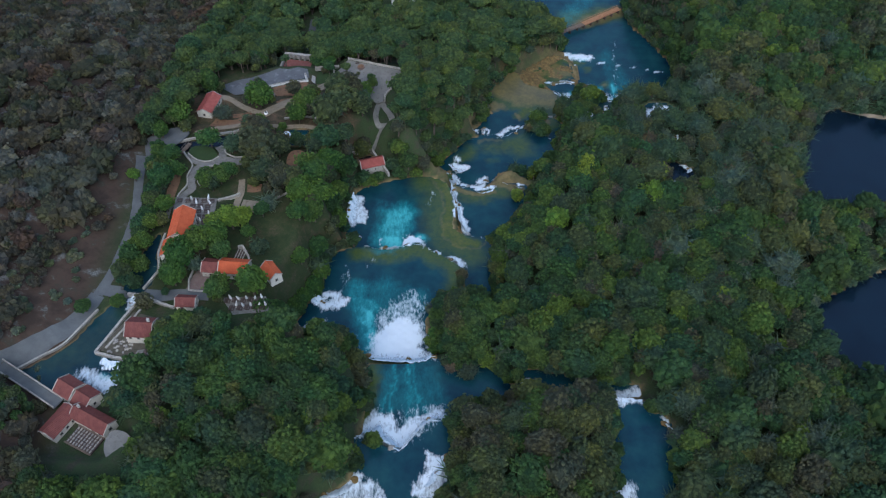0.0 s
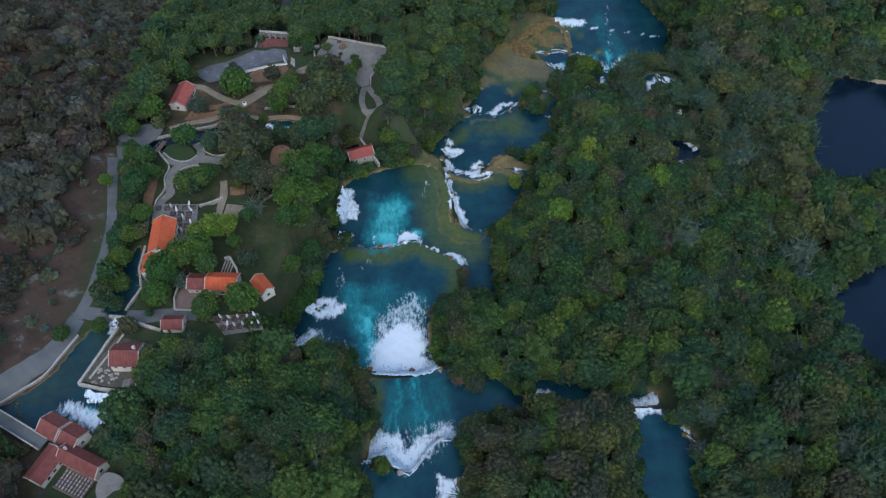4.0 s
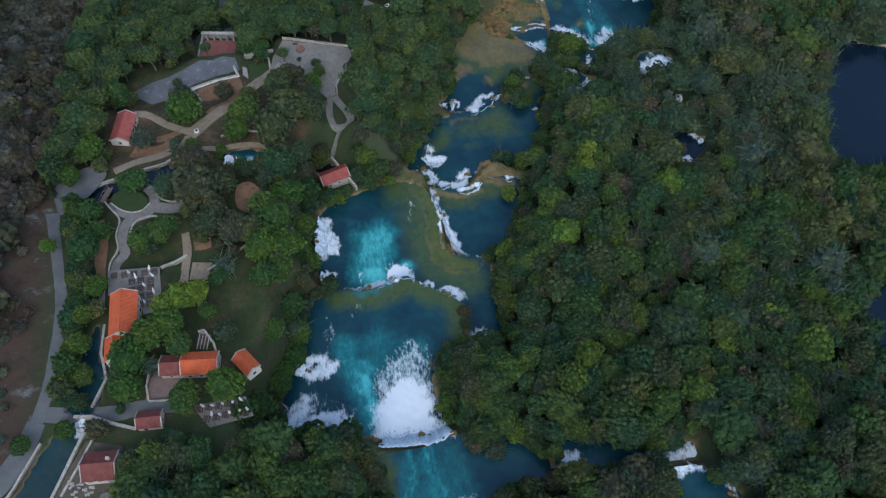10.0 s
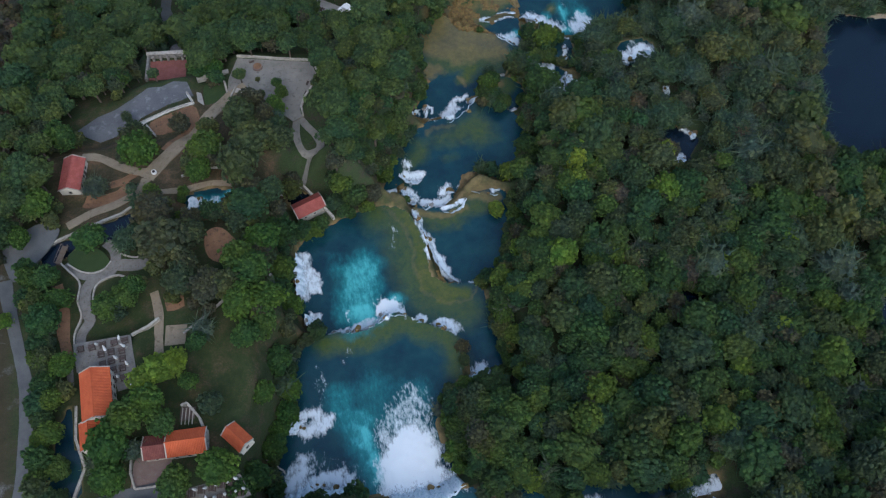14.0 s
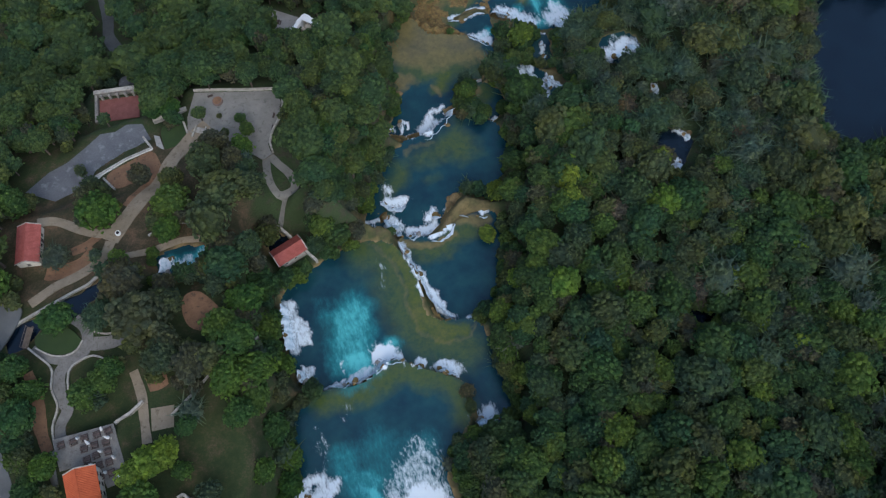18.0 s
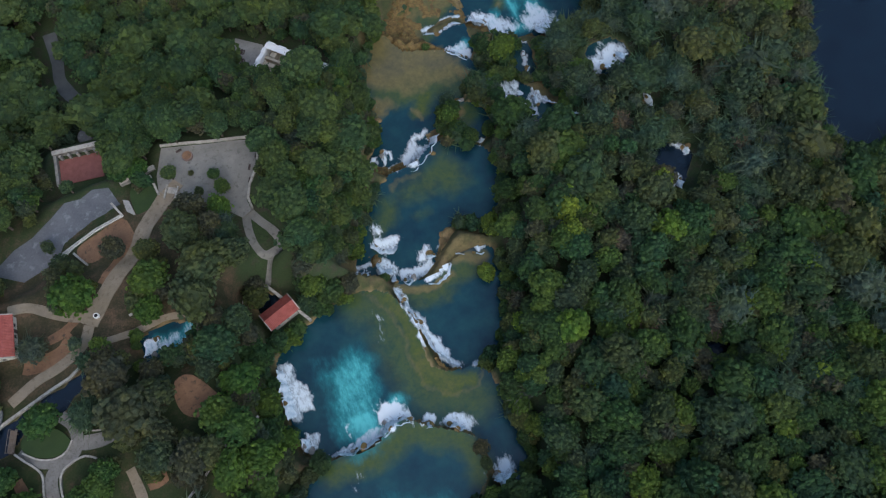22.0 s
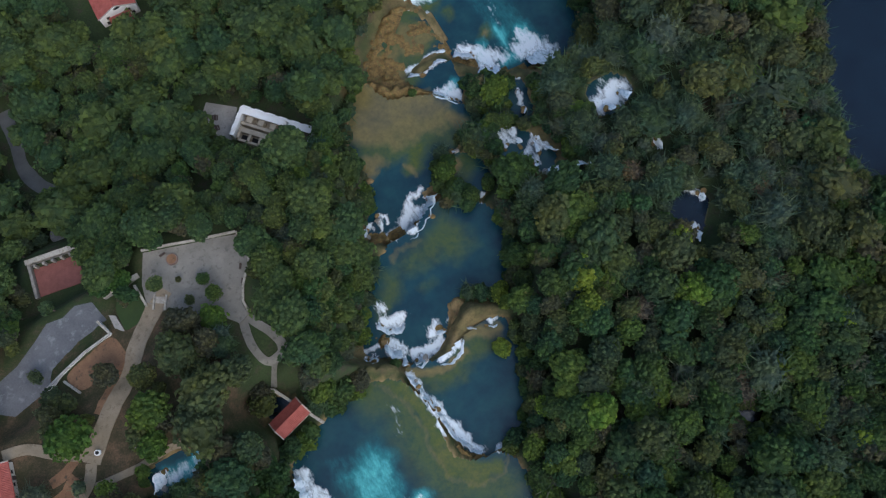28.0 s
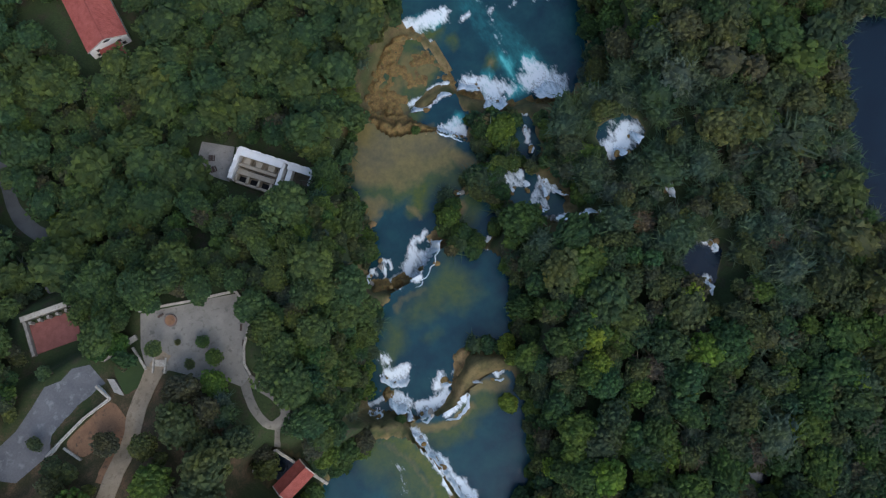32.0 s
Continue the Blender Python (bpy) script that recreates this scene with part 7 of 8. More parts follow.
house("villa", -20.5, 414.5, 3.5, 88, 23.0, 13.0, 5.6, 3.4, TILE_ROSE, WHITE, "large white villa with a terracotta roof", [("w", o, 3.4, 1.0, 1.3) for o in (-3.6, 3.6)] + [("w", o, 0.9, 1.0, 1.4) for o in (-4.4, 4.4)] + [("s", o, 3.2, 1.0, 1.3) for o in (-8, -4, 0, 4, 8)], ("w", 0, 1.6, 2.3))
house("villa_porch", -21.0, 400.6, 3.5, 178, 6.6, 4.4, 2.7, 1.2, TILE_ROSE, WHITE, "porch with a red lean-to roof before the villa", [("s", 0, 0.6, 1.8, 1.6)], mono=True)

# little windmill-like lunette on the villa's gable
lunette = thing("lunette", -20.4, 402.85, 11.0, 0, "half-round dark window high in a white gable", "window")
bm = bmesh.new()
bmesh.ops.create_cone(bm, segments=16, radius1=1.1, radius2=1.1, depth=0.12, cap_ends=True, matrix=Matrix.Rotation(math.pi / 2, 4, "X") @ Matrix.Diagonal((1, 0.6, 1, 1)))
part("pane", bm, DARK_HOLE, lunette)
bm = bmesh.new()
for i in range(9):
    a = math.pi * i / 8
    add_box(bm, 0.28, 0.2, 0.16, 1.2 * math.cos(a), -0.04, 0.72 * math.sin(a) - 0.08)
part("arch", bm, STONE, lunette)


# ---- the roofless white hall above the lower falls ----
def white_hall():
    ob = thing("white_hall", 4.2, 337.8, 9.5, -48, "roofless white-walled hall with beige rooms inside", "building")
    L, W, H, T = 23.4, 10.0, 4.2, 0.8
    a, e = -L / 2, 2.7  # the main room's two ends; the open annexe goes on from e
    box("floor", (e - a, W, 0.5), ((a + e) / 2, 0, -0.2), BEIGE, ob)
    box("annexe_floor", (L / 2 - e, 4.6, 0.4), ((L / 2 + e) / 2, W / 2 - 2.3, -0.2), YARD, ob, label="brown earth floor of the open annexe")
    box("outer_wall", (L + T, T, H), (0, W / 2, 0), WHITE, ob, bevel=0.05)
    box("roof_strip", (e - a, 2.1, 0.3), ((a + e) / 2, W / 2 - 1.2, H), WHITE, ob, label="flat whitewashed roof strip")
    box("roof_strip", (L / 2 - e - 1.4, 1.7, 0.28), ((L / 2 + e) / 2 + 0.7, W / 2 - 1.0, H - 0.3), WHITE, ob, label="flat whitewashed roof strip")
    box("outer_wall", (e - a - 4.0, T, H * 0.5), ((a + e) / 2 - 0.4, -W / 2, 0), BEIGE, ob, bevel=0.05)
    box("outer_wall", (1.4, W, H), (a, 0, 0), WHITE, ob, bevel=0.05)
    box("outer_wall", (1.1, W - 0.6, H * 0.95), (e, -0.2, 0), WHITE, ob, bevel=0.05)
    box("outer_wall", (0.6, 4.6, H * 0.75), (L / 2, W / 2 - 2.3, 0), WHITE, ob, bevel=0.05)
    box("cross_wall", (1.6, 4.0, H * 0.8), (e + 2.4, W / 2 - 3.4, 0), WHITE, ob, bevel=0.05)
    for i in range(6):
        box("parapet_block", (2.6, T + 0.06, 0.35), (a + 1.4 + i * 4.1, W / 2 + 0.03, H + 0.16), WHITE, ob, bevel=0.05)
    for i in range(2):
        box("parapet_block", (1.2, 1.9, 0.5), (a - 0.1, 1.6 - i * 4.0, H), WHITE, ob, bevel=0.05)
    for x in (-8.4, -4.6, -0.6):
        box("pier", (2.0, 2.0, 3.0), (x, 1.9, 0.3), BEIGE, ob, bevel=0.08)
    box("partition", (12.4, 1.0, 2.7), (-4.6, 0.3, 0.3), BEIGE, ob, bevel=0.06)
    box("partition", (12.0, 1.6, 2.2), (-4.6, -1.7, 0.3), BEIGE, ob, bevel=0.06)
    # Shade in the narrow gap, painted as a black strip on the floor.
    box("slot", (8.0, 0.5, 0.1), (-4.2, -0.62, 0.34), DARK_HOLE, ob, label="black strip for the shade between two partitions")
    for x in (-10.2, -6.6, -3.0, 0.8):
        box("pier", (0.8, 2.2, 2.4), (x, -3.7, 0.3), BEIGE, ob, bevel=0.06)
    # Nothing is sunk here: black plates paint the bays' shade onto the floor.
    for x in (-8.4, -4.8, -1.1):
        box("dark_pit", (2.6, 1.9, 0.1), (x, -3.7, 0.32), DARK_HOLE, ob, label="black plate for the shade in a bay between piers")
    return ob


white_hall()
slab("hall_terrace", [(-16, 352), (-9.6, 359), (-1.6, 352.4), (-8.2, 343.4)], 9.75, PALE_PAVING, "grey paved terrace beside the white hall", curved=False)
wall_line("hall_terrace_wall", [(-6.4, 342.6), (-0.8, 351.6)], 0.9, 0.5, PAVERS, "reddish low wall of the hall terrace", level=9.6)

# ---- roofless ruin with a red floor ----
ruin = thing("ruin", -69, 325, 25.0, -10, "roofless ruin with pale piers and a red floor", "ruin")
box("floor", (13, 8.5, 0.3), (0, -0.8, 0), tile_material("red_floor", (0.16, 0.06, 0.05), (0.25, 0.10, 0.085)), ruin)
box("back_wall", (15, 1.2, 2.6), (0, 5.4, -0.4), DRY_STONE, ruin, bevel=0.08)
box("side_wall", (0.9, 11, 2.0), (-7.2, 0, -0.4), DRY_STONE, ruin, bevel=0.08)
box("coping", (15.4, 1.5, 0.2), (0, 5.4, 2.2), STONE, ruin)
for i in range(5):
    box("pier", (0.8, 0.8, 2.6), (-5.2 + 2.6 * i, 3.6, 0), DRY_STONE, ruin, bevel=0.06)

# ---- bridges, weirs and decks ----
def bridge_over(name, a, b, width, z, mat, rail, label, gap=2.0):
    length, turn = math.dist(a, b), math.degrees(math.atan2(b[1] - a[1], b[0] - a[0]))
    ob = thing(name, (a[0] + b[0]) / 2, (a[1] + b[1]) / 2, z, turn, label, "bridge")
    if rail == "stone":
        box("deck", (length, width, 0.5), (0, 0, -0.5), mat, ob)
        for s in (-1, 1):
            box("parapet", (length, 0.4, 0.9), (0, s * (width / 2 - 0.2), 0), STONE, ob, bevel=0.06)
        for i in range(2):
            box("pier", (1.2, width - 0.4, 3.0), (-length / 6 + i * length / 3, 0, -3.5), DRY_STONE, ob)
    else:
        n = int(length / 0.45)
        plank = box("plank", (0.4, width, 0.08), (-length / 2 + 0.22, 0, 0), mat, ob)
        for i in range(1, n):
            p = plank.copy()
            scene.collection.objects.link(p)
            p.location = (0.45 * i, 0, 0)
        for s in (-1, 1):
            box("beam", (length, 0.2, 0.3), (0, s * width * 0.35, -0.3), DARK_WOOD, ob)
            box("rail", (length, 0.1, 0.12), (0, s * width / 2, 1.0), mat, ob)
            for i in range(int(length / gap) + 1):
                box("post", (0.14, 0.14, 1.1), (-length / 2 + i * gap, s * width / 2, -0.05), mat, ob)
        for i in range(int(length / 5) + 1):
            box("pile", (0.3, width * 0.8, 3.4), (-length / 2 + i * 5, 0, -3.6), DARK_WOOD, ob)
    return ob


PLANKS = rough_surface("orange_planks", (0.28, 0.13, 0.06), (0.42, 0.22, 0.11), 0.6, 6.0)
bridge_over("footbridge", (57, 377), (78, 388.5), 3.0, 2.2, WOOD, "wood", "long wooden footbridge over the lower lake")
bridge_over("footbridge", (78.2, 388.6), (100, 403), 3.4, 2.4, PLANKS, "wood", "orange-brown wooden footbridge over the lower lake")
bridge_over("stone_bridge", (-140.5, 141.5), (-117, 127), 4.0, 51.6, ASPHALT, "stone", "narrow stone bridge over the mill channel")
bridge_over("boardwalk", (160, 306), (170, 290), 1.8, 29.0, PLANKS, "wood", "wooden boardwalk by the lake")
bridge_over("garden_bridge", (-104, 243.5), (-101.5, 249), 1.8, 45.2, WOOD, "wood", "small wooden garden bridge")

# log-like ribs of the old washing basins at the mill
rack = thing("washing_rack", -106.4, 115.4, 49.6, -27, "dark wooden rack of pale stone ribs at the mill", "rack")
box("bed", (9.6, 5.8, 0.5), (0, 0, 0.3), DARK_WOOD, rack)
for i in range(9):
    for k in range(5):
        box("rib", (0.42, 0.85, 0.3), (-4.2 + 1.05 * i, -2.2 + 1.1 * k, 0.8), STONE if (i + k) % 3 else DRY_STONE, rack, bevel=0.05)
for sx in (-1, 1):
    box("side_rail", (10.0, 0.4, 0.9), (0, sx * 3.0, 0.2), WOOD, rack)
rack2 = thing("wheel_frame", -71.5, 187.5, 48.0, -12, "dark wooden frame of pale ribs in the garden", "rack")
box("bed", (4.0, 5.0, 0.3), (0, 0, 0.2), DARK_WOOD, rack2)
for i in range(4):
    box("rib", (0.25, 4.6, 0.25), (-1.4 + 0.95 * i, 0, 0.5), STONE, rack2, bevel=0.04)

# ---- tables with benches, and folded parasols ----
def picnic_table():
    ob = thing("picnic_table", 0, 0, 0, 0, "dark wooden picnic table with two benches", "table", "picnic tables")
    box("tabletop", (1.9, 0.8, 0.08), (0, 0, 0.7), DARK_WOOD, ob, bevel=0.02)
    for s in (-1, 1):
        box("bench", (1.9, 0.35, 0.07), (0, s * 0.8, 0.42), DARK_WOOD, ob, bevel=0.02)
        box("leg", (0.12, 1.7, 0.42), (s * 0.7, 0, 0), DARK_WOOD, ob)
        box("trestle", (0.12, 0.5, 0.3), (s * 0.7, 0, 0.42), DARK_WOOD, ob)
    return ob


def parasol(x, y, z, turn, lean):
    """A folded white parasol."""
    ob = thing("parasol", x, y, z, turn, "folded white canvas parasol between tables", "parasol", "parasols")
    bm = bmesh.new()
    bmesh.ops.create_cone(bm, segments=8, radius1=0.035, radius2=0.03, depth=2.7, cap_ends=True, matrix=Matrix.Translation((0, 0, 1.35)))
    part("pole", bm, WOOD, ob)
    bm = bmesh.new()
    for k, (r1, r2, z1, z2) in enumerate(((0.42, 0.36, 1.0, 1.7), (0.36, 0.24, 1.7, 2.5), (0.24, 0.04, 2.5, 3.2))):
        bmesh.ops.create_cone(bm, segments=10, radius1=r1, radius2=r2, depth=z2 - z1, cap_ends=True, matrix=Matrix.Translation((0, 0, (z1 + z2) / 2)))
    part("canopy", bm, CANVAS, ob)
    bm = bmesh.new()
    bmesh.ops.create_cone(bm, segments=10, radius1=0.4, radius2=0.36, depth=0.12, cap_ends=True, matrix=Matrix.Translation((0, 0, 0.06)))
    part("foot", bm, STONE, ob)
    ob.matrix_basis = ob.matrix_basis @ pose(0, 0, 0, lean, 0, 0)
    return ob


first = picnic_table()
first.matrix_basis = pose(-97.4, 212.8, 49.62, 0, 0, 4)
spots_t = [(-97.4 + 3.0 * i, 212.8 - 0.1 * i, 49.62, 4) for i in range(1, 5)] + [(-92 + 2.7 * i, 209.9 - 2.7 * j, 49.62, 2) for j in range(4) for i in range(3)]
spots_t += [(-72.6 + 2.6 * i, 167.0 + 0.05 * i, 48.82, 78) for i in range(5)] + [(-70.6 + 2.5 * i, 164.0 + 0.05 * i, 48.82, 78) for i in range(5)]
for k, (x, y, z, a) in enumerate(spots_t):
    copy_thing(first, pose(x + random.uniform(-0.2, 0.2), y + random.uniform(-0.2, 0.2), z, 0, 0, a + random.uniform(-5, 5)))
for k, (x, y, z, a) in enumerate(spots_t):
    if k % 2 == 0 or k > 16:
        parasol(x + 1.25, y + 0.6, z, a * 7 + 40 * k, random.uniform(-18, 18))
for x, y in ((-13.2, 350.6), (-10.6, 349.2), (-9.4, 352.6), (-12.4, 354.2)):
    t = copy_thing(first, pose(x, y, 9.7, 0, 0, random.uniform(0, 180)))
    tagged(t, "grey café table with benches on a terrace", "table", "terrace tables")
cart = thing("service_cart", -84.6, 199.8, 49.62, 20, "small white service cart on the terrace", "cart")
box("body", (0.9, 1.5, 0.8), (0, 0, 0.3), CANVAS, cart, bevel=0.05)
box("top", (1.1, 1.7, 0.08), (0, 0, 1.1), WHITE, cart, bevel=0.02)
for sx in (-1, 1):
    for sy in (-1, 1):
        box("wheel", (0.08, 0.3, 0.3), (sx * 0.4, sy * 0.5, 0.0), DARK_WOOD, cart)

# ---- cottage garden: inner wall, rubble and a dark terrace ----
wall_line("inner_wall", [(-100, 166.5), (-102.5, 161), (-106, 154), (-109, 148.6)], 0.5, 0.5, STONE, "low pale wall inside the cottage garden", level=48.6)
for k in range(26):
    x, y = -104.5 + random.uniform(-3.2, 4.0), 149.5 + random.uniform(-3.0, 3.2)
    o = box("stone_block", (random.uniform(0.5, 1.3), random.uniform(0.4, 0.8), random.uniform(0.3, 0.6)), (0, 0, 0), STONE if k % 3 else DRY_STONE, None, bevel=0.05)
    o.matrix_basis = pose(x, y, 48.65, random.uniform(-4, 4), random.uniform(-4, 4), random.uniform(-30, 30))
    tagged(o, "pale hewn stone block lying in the garden", "stone", "stone blocks in the cottage garden")
slab("cottage_terrace", [(-96, 149.5), (-92, 149.5), (-92, 143.5), (-97, 144)], 48.95, PAVERS, "dark paved terrace before the cottage", curved=False)
for x, y in ((-95, 147.8), (-93.4, 146), (-95.2, 145.2)):
    copy_thing(first, pose(x, y, 48.95, 0, 0, random.uniform(0, 90)))
    parasol(x + 0.9, y + 0.3, 48.95, 30, 16)
slab("pale_ramp", [(-98.6, 147.6), (-96.4, 148), (-96.8, 145.2), (-99, 145.4)], 49.0, GRAVEL, "pale stone ramp in the garden", curved=False)

# ---- furniture of the square ----
def bench(x, y, z, turn, label="dark bench on the viewing square"):
    ob = thing("bench", x, y, z, turn, label, "bench", "benches")
    box("seat", (1.8, 0.45, 0.07), (0, 0, 0.42), DARK_WOOD, ob, bevel=0.02)
    box("backrest", (1.8, 0.06, 0.4), (0, 0.24, 0.5), DARK_WOOD, ob, bevel=0.02)
    for s in (-1, 1):
        box("leg", (0.08, 0.45, 0.42), (s * 0.75, 0, 0), DRY_STONE, ob)
    return ob


for x, y, a in ((-38.5, 310.8, 5), (-21.2, 297.2, 60), (-22.6, 293.2, 60), (-18.0, 300.0, 50), (-24.6, 288.4, 70)):
    bench(x, y, 36.12, a)
planter = thing("planter", -36.8, 308.4, 36.12, 0, "round brick planter on the gravel square", "planter")
bm = bmesh.new()
bmesh.ops.create_cone(bm, segments=16, radius1=1.7, radius2=1.6, depth=0.7, cap_ends=True, matrix=Matrix.Translation((0, 0, 0.35)))
part("rim", bm, PAVERS, planter)
bm = bmesh.new()
bmesh.ops.create_cone(bm, segments=16, radius1=1.35, radius2=1.35, depth=0.2, cap_ends=True, matrix=Matrix.Translation((0, 0, 0.66)))
part("soil", bm, EARTH, planter)
stairs = thing("stone_stairs", -44.2, 300.2, 36.0, -32, "pale stone steps beside the square", "stairs")
for i in range(5):
    box("stair", (2.6, 0.6, 0.18), (0, -0.6 * i, 0.62 - 0.17 * i), STONE, stairs, bevel=0.02)
for s in (-1, 1):
    box("side_wall", (0.5, 4.2, 1.0), (s * 1.6, -1.2, 0), STONE, stairs, bevel=0.05)
fountain = thing("well", -74.2, 270.2, height(-74.2, 270.2) + 0.35, 0, "small round white well on the sandy path", "well")
bm = bmesh.new()
bmesh.ops.create_cone(bm, segments=14, radius1=0.8, radius2=0.75, depth=0.9, cap_ends=True, matrix=Matrix.Translation((0, 0, 0.45)))
part("ring", bm, WHITE, fountain)
bm = bmesh.new()
bmesh.ops.create_cone(bm, segments=14, radius1=0.5, radius2=0.5, depth=0.1, cap_ends=True, matrix=Matrix.Translation((0, 0, 0.9)))
part("opening", bm, DARK_HOLE, fountain)
dome = thing("stone_dome", -66.2, 338.6, height(-66.2, 338.6), 0, "pale round stone hut roof among the trees", "hut")
bm = bmesh.new()
bmesh.ops.create_uvsphere(bm, u_segments=16, v_segments=8, radius=2.8, matrix=Matrix.Diagonal((1, 1, 0.55, 1)) @ Matrix.Translation((0, 0, 2.2)))
part("roof", bm, GRAVESTONE, dome)
bm = bmesh.new()
bmesh.ops.create_cone(bm, segments=16, radius1=2.5, radius2=2.5, depth=2.0, cap_ends=True, matrix=Matrix.Translation((0, 0, 0.6)))
part("drum", bm, DRY_STONE, dome)

# ---- travertine ledges and boulders along the cascades ----
ROCKS = []
for i in range(6):
    v, f = SPHERES[3]
    r = np.random.default_rng(500 + i)
    c = r.normal(size=(9, 3))
    c /= np.linalg.norm(c, axis=1)[:, None]
    bump_ = np.max(np.clip((v @ c.T - 0.55) / 0.45, 0, 1), axis=1)
    ROCKS.append(grid_mesh("rock", v * (0.72 + 0.33 * bump_ + r.uniform(-0.05, 0.05, len(v)))[:, None] * (1.2, 1.0, 0.62), f, DRY_STONE if i < 1 else (SHELF_STONE if i < 5 else TRAVERTINE), False))
rock_rng = random.Random(5)


def rock(x, y, z, size, mesh=None):
    ob = new("rock", ROCKS[rock_rng.randrange(6) if mesh is None else mesh])
    ob.matrix_basis = pose(x, y, z, rock_rng.uniform(-12, 12), rock_rng.uniform(-12, 12), rock_rng.uniform(0, 360)) @ Matrix.Diagonal((size, size * rock_rng.uniform(0.7, 1.2), size * rock_rng.uniform(0.6, 1.0), 1))
    return tagged(ob, "weathered tan travertine rock at a cascade", "rock", "rocks along the cascades")


for crest, top, base, run, lean, label in CASCADES:
    for k in range(0 if run > 8.5 or top < 5 and run > 7 else (2 if len(crest) < 3 else 3)):
        t = rock_rng.random()
        i = min(int(t * (len(crest) - 1)), len(crest) - 2)
        u = rock_rng.random()
        x, y = crest[i][0] + (crest[i + 1][0] - crest[i][0]) * u, crest[i][1] + (crest[i + 1][1] - crest[i][1]) * u
        out = rock_rng.uniform(-0.2, 0.75) * run
        rock(x + math.cos(radians(lean)) * out, y + math.sin(radians(lean)) * out, top + (base - top) * min(1, max(0, out / run) * 1.5) - 0.15, rock_rng.uniform(0.45, 1.1))


def ledge(name, outline, base, tall_, label, seed, mat=TRAVERTINE, ridges=()):
    """A knobbly travertine shelf standing out of the water, with optional higher ridges."""
    xs, ys = [p[0] for p in outline], [p[1] for p in outline]
    x, y = np.meshgrid(np.arange(min(xs) - 1, max(xs) + 1, 0.5), np.arange(min(ys) - 1, max(ys) + 1, 0.5))
    d = np.where(inside(x, y, outline), away(x, y, outline, True), -away(x, y, outline, True)) + 0.9 * ripple(x, y, 0.9, seed) + 0.5 * ripple(x, y, 0.37, seed + 2)
    z = base - 0.8 + (tall_ + 0.8) * step(-1.0, 2.2, d) * (0.75 + 0.3 * ripple(x, y, 1.3, seed + 4)) + 0.25 * ripple(x, y, 0.45, seed + 7)
    for line, width, rise in ridges:
        z = z + rise * (1 - step(0.2, width, away(x, y, line) + 0.8 * ripple(x, y, 0.8, seed + 9))) * (0.7 + 0.5 * ripple(x, y, 0.5, seed + 3))
    i = np.arange(x.size).reshape(x.shape)
    q = np.stack([i[:-1, :-1], i[:-1, 1:], i[1:, 1:], i[1:, :-1]], -1).reshape(-1, 4)
    q = q[(d.ravel()[q] > -1.4).any(1)]
    return tagged(new(name, grid_mesh(name, np.stack([x, y, z], -1).reshape(-1, 3), q, mat)), label, "rock ledge", kind="structure")


ledge("travertine_shelf", [(32, 341), (37.5, 345), (47, 354), (55, 361), (61, 363.5), (67, 361.5), (70, 354), (70, 344), (70, 339), (63, 340.5), (56, 339.5), (51, 337.5), (54.5, 333), (52.5, 329), (42.3, 332), (37, 335)], 0.3, 1.0, "tan and ochre travertine shelf beside the lower lake", 1.0, SHELF_STONE,
      (([(34, 342), (40, 346), (47, 352), (54, 358), (61, 361)], 4.0, 1.5), ([(49, 346), (53, 352), (58, 357)], 2.2, 0.8), ([(60, 352), (66, 350), (69, 345)], 1.6, 0.8), ([(41, 332), (47, 333), (52, 331), (54, 334), (50, 337.5), (47, 341)], 2.0, 1.2), ([(38, 341), (45, 339)], 2.0, 0.8), ([(64, 361), (68, 357)], 1.6, 0.8)))
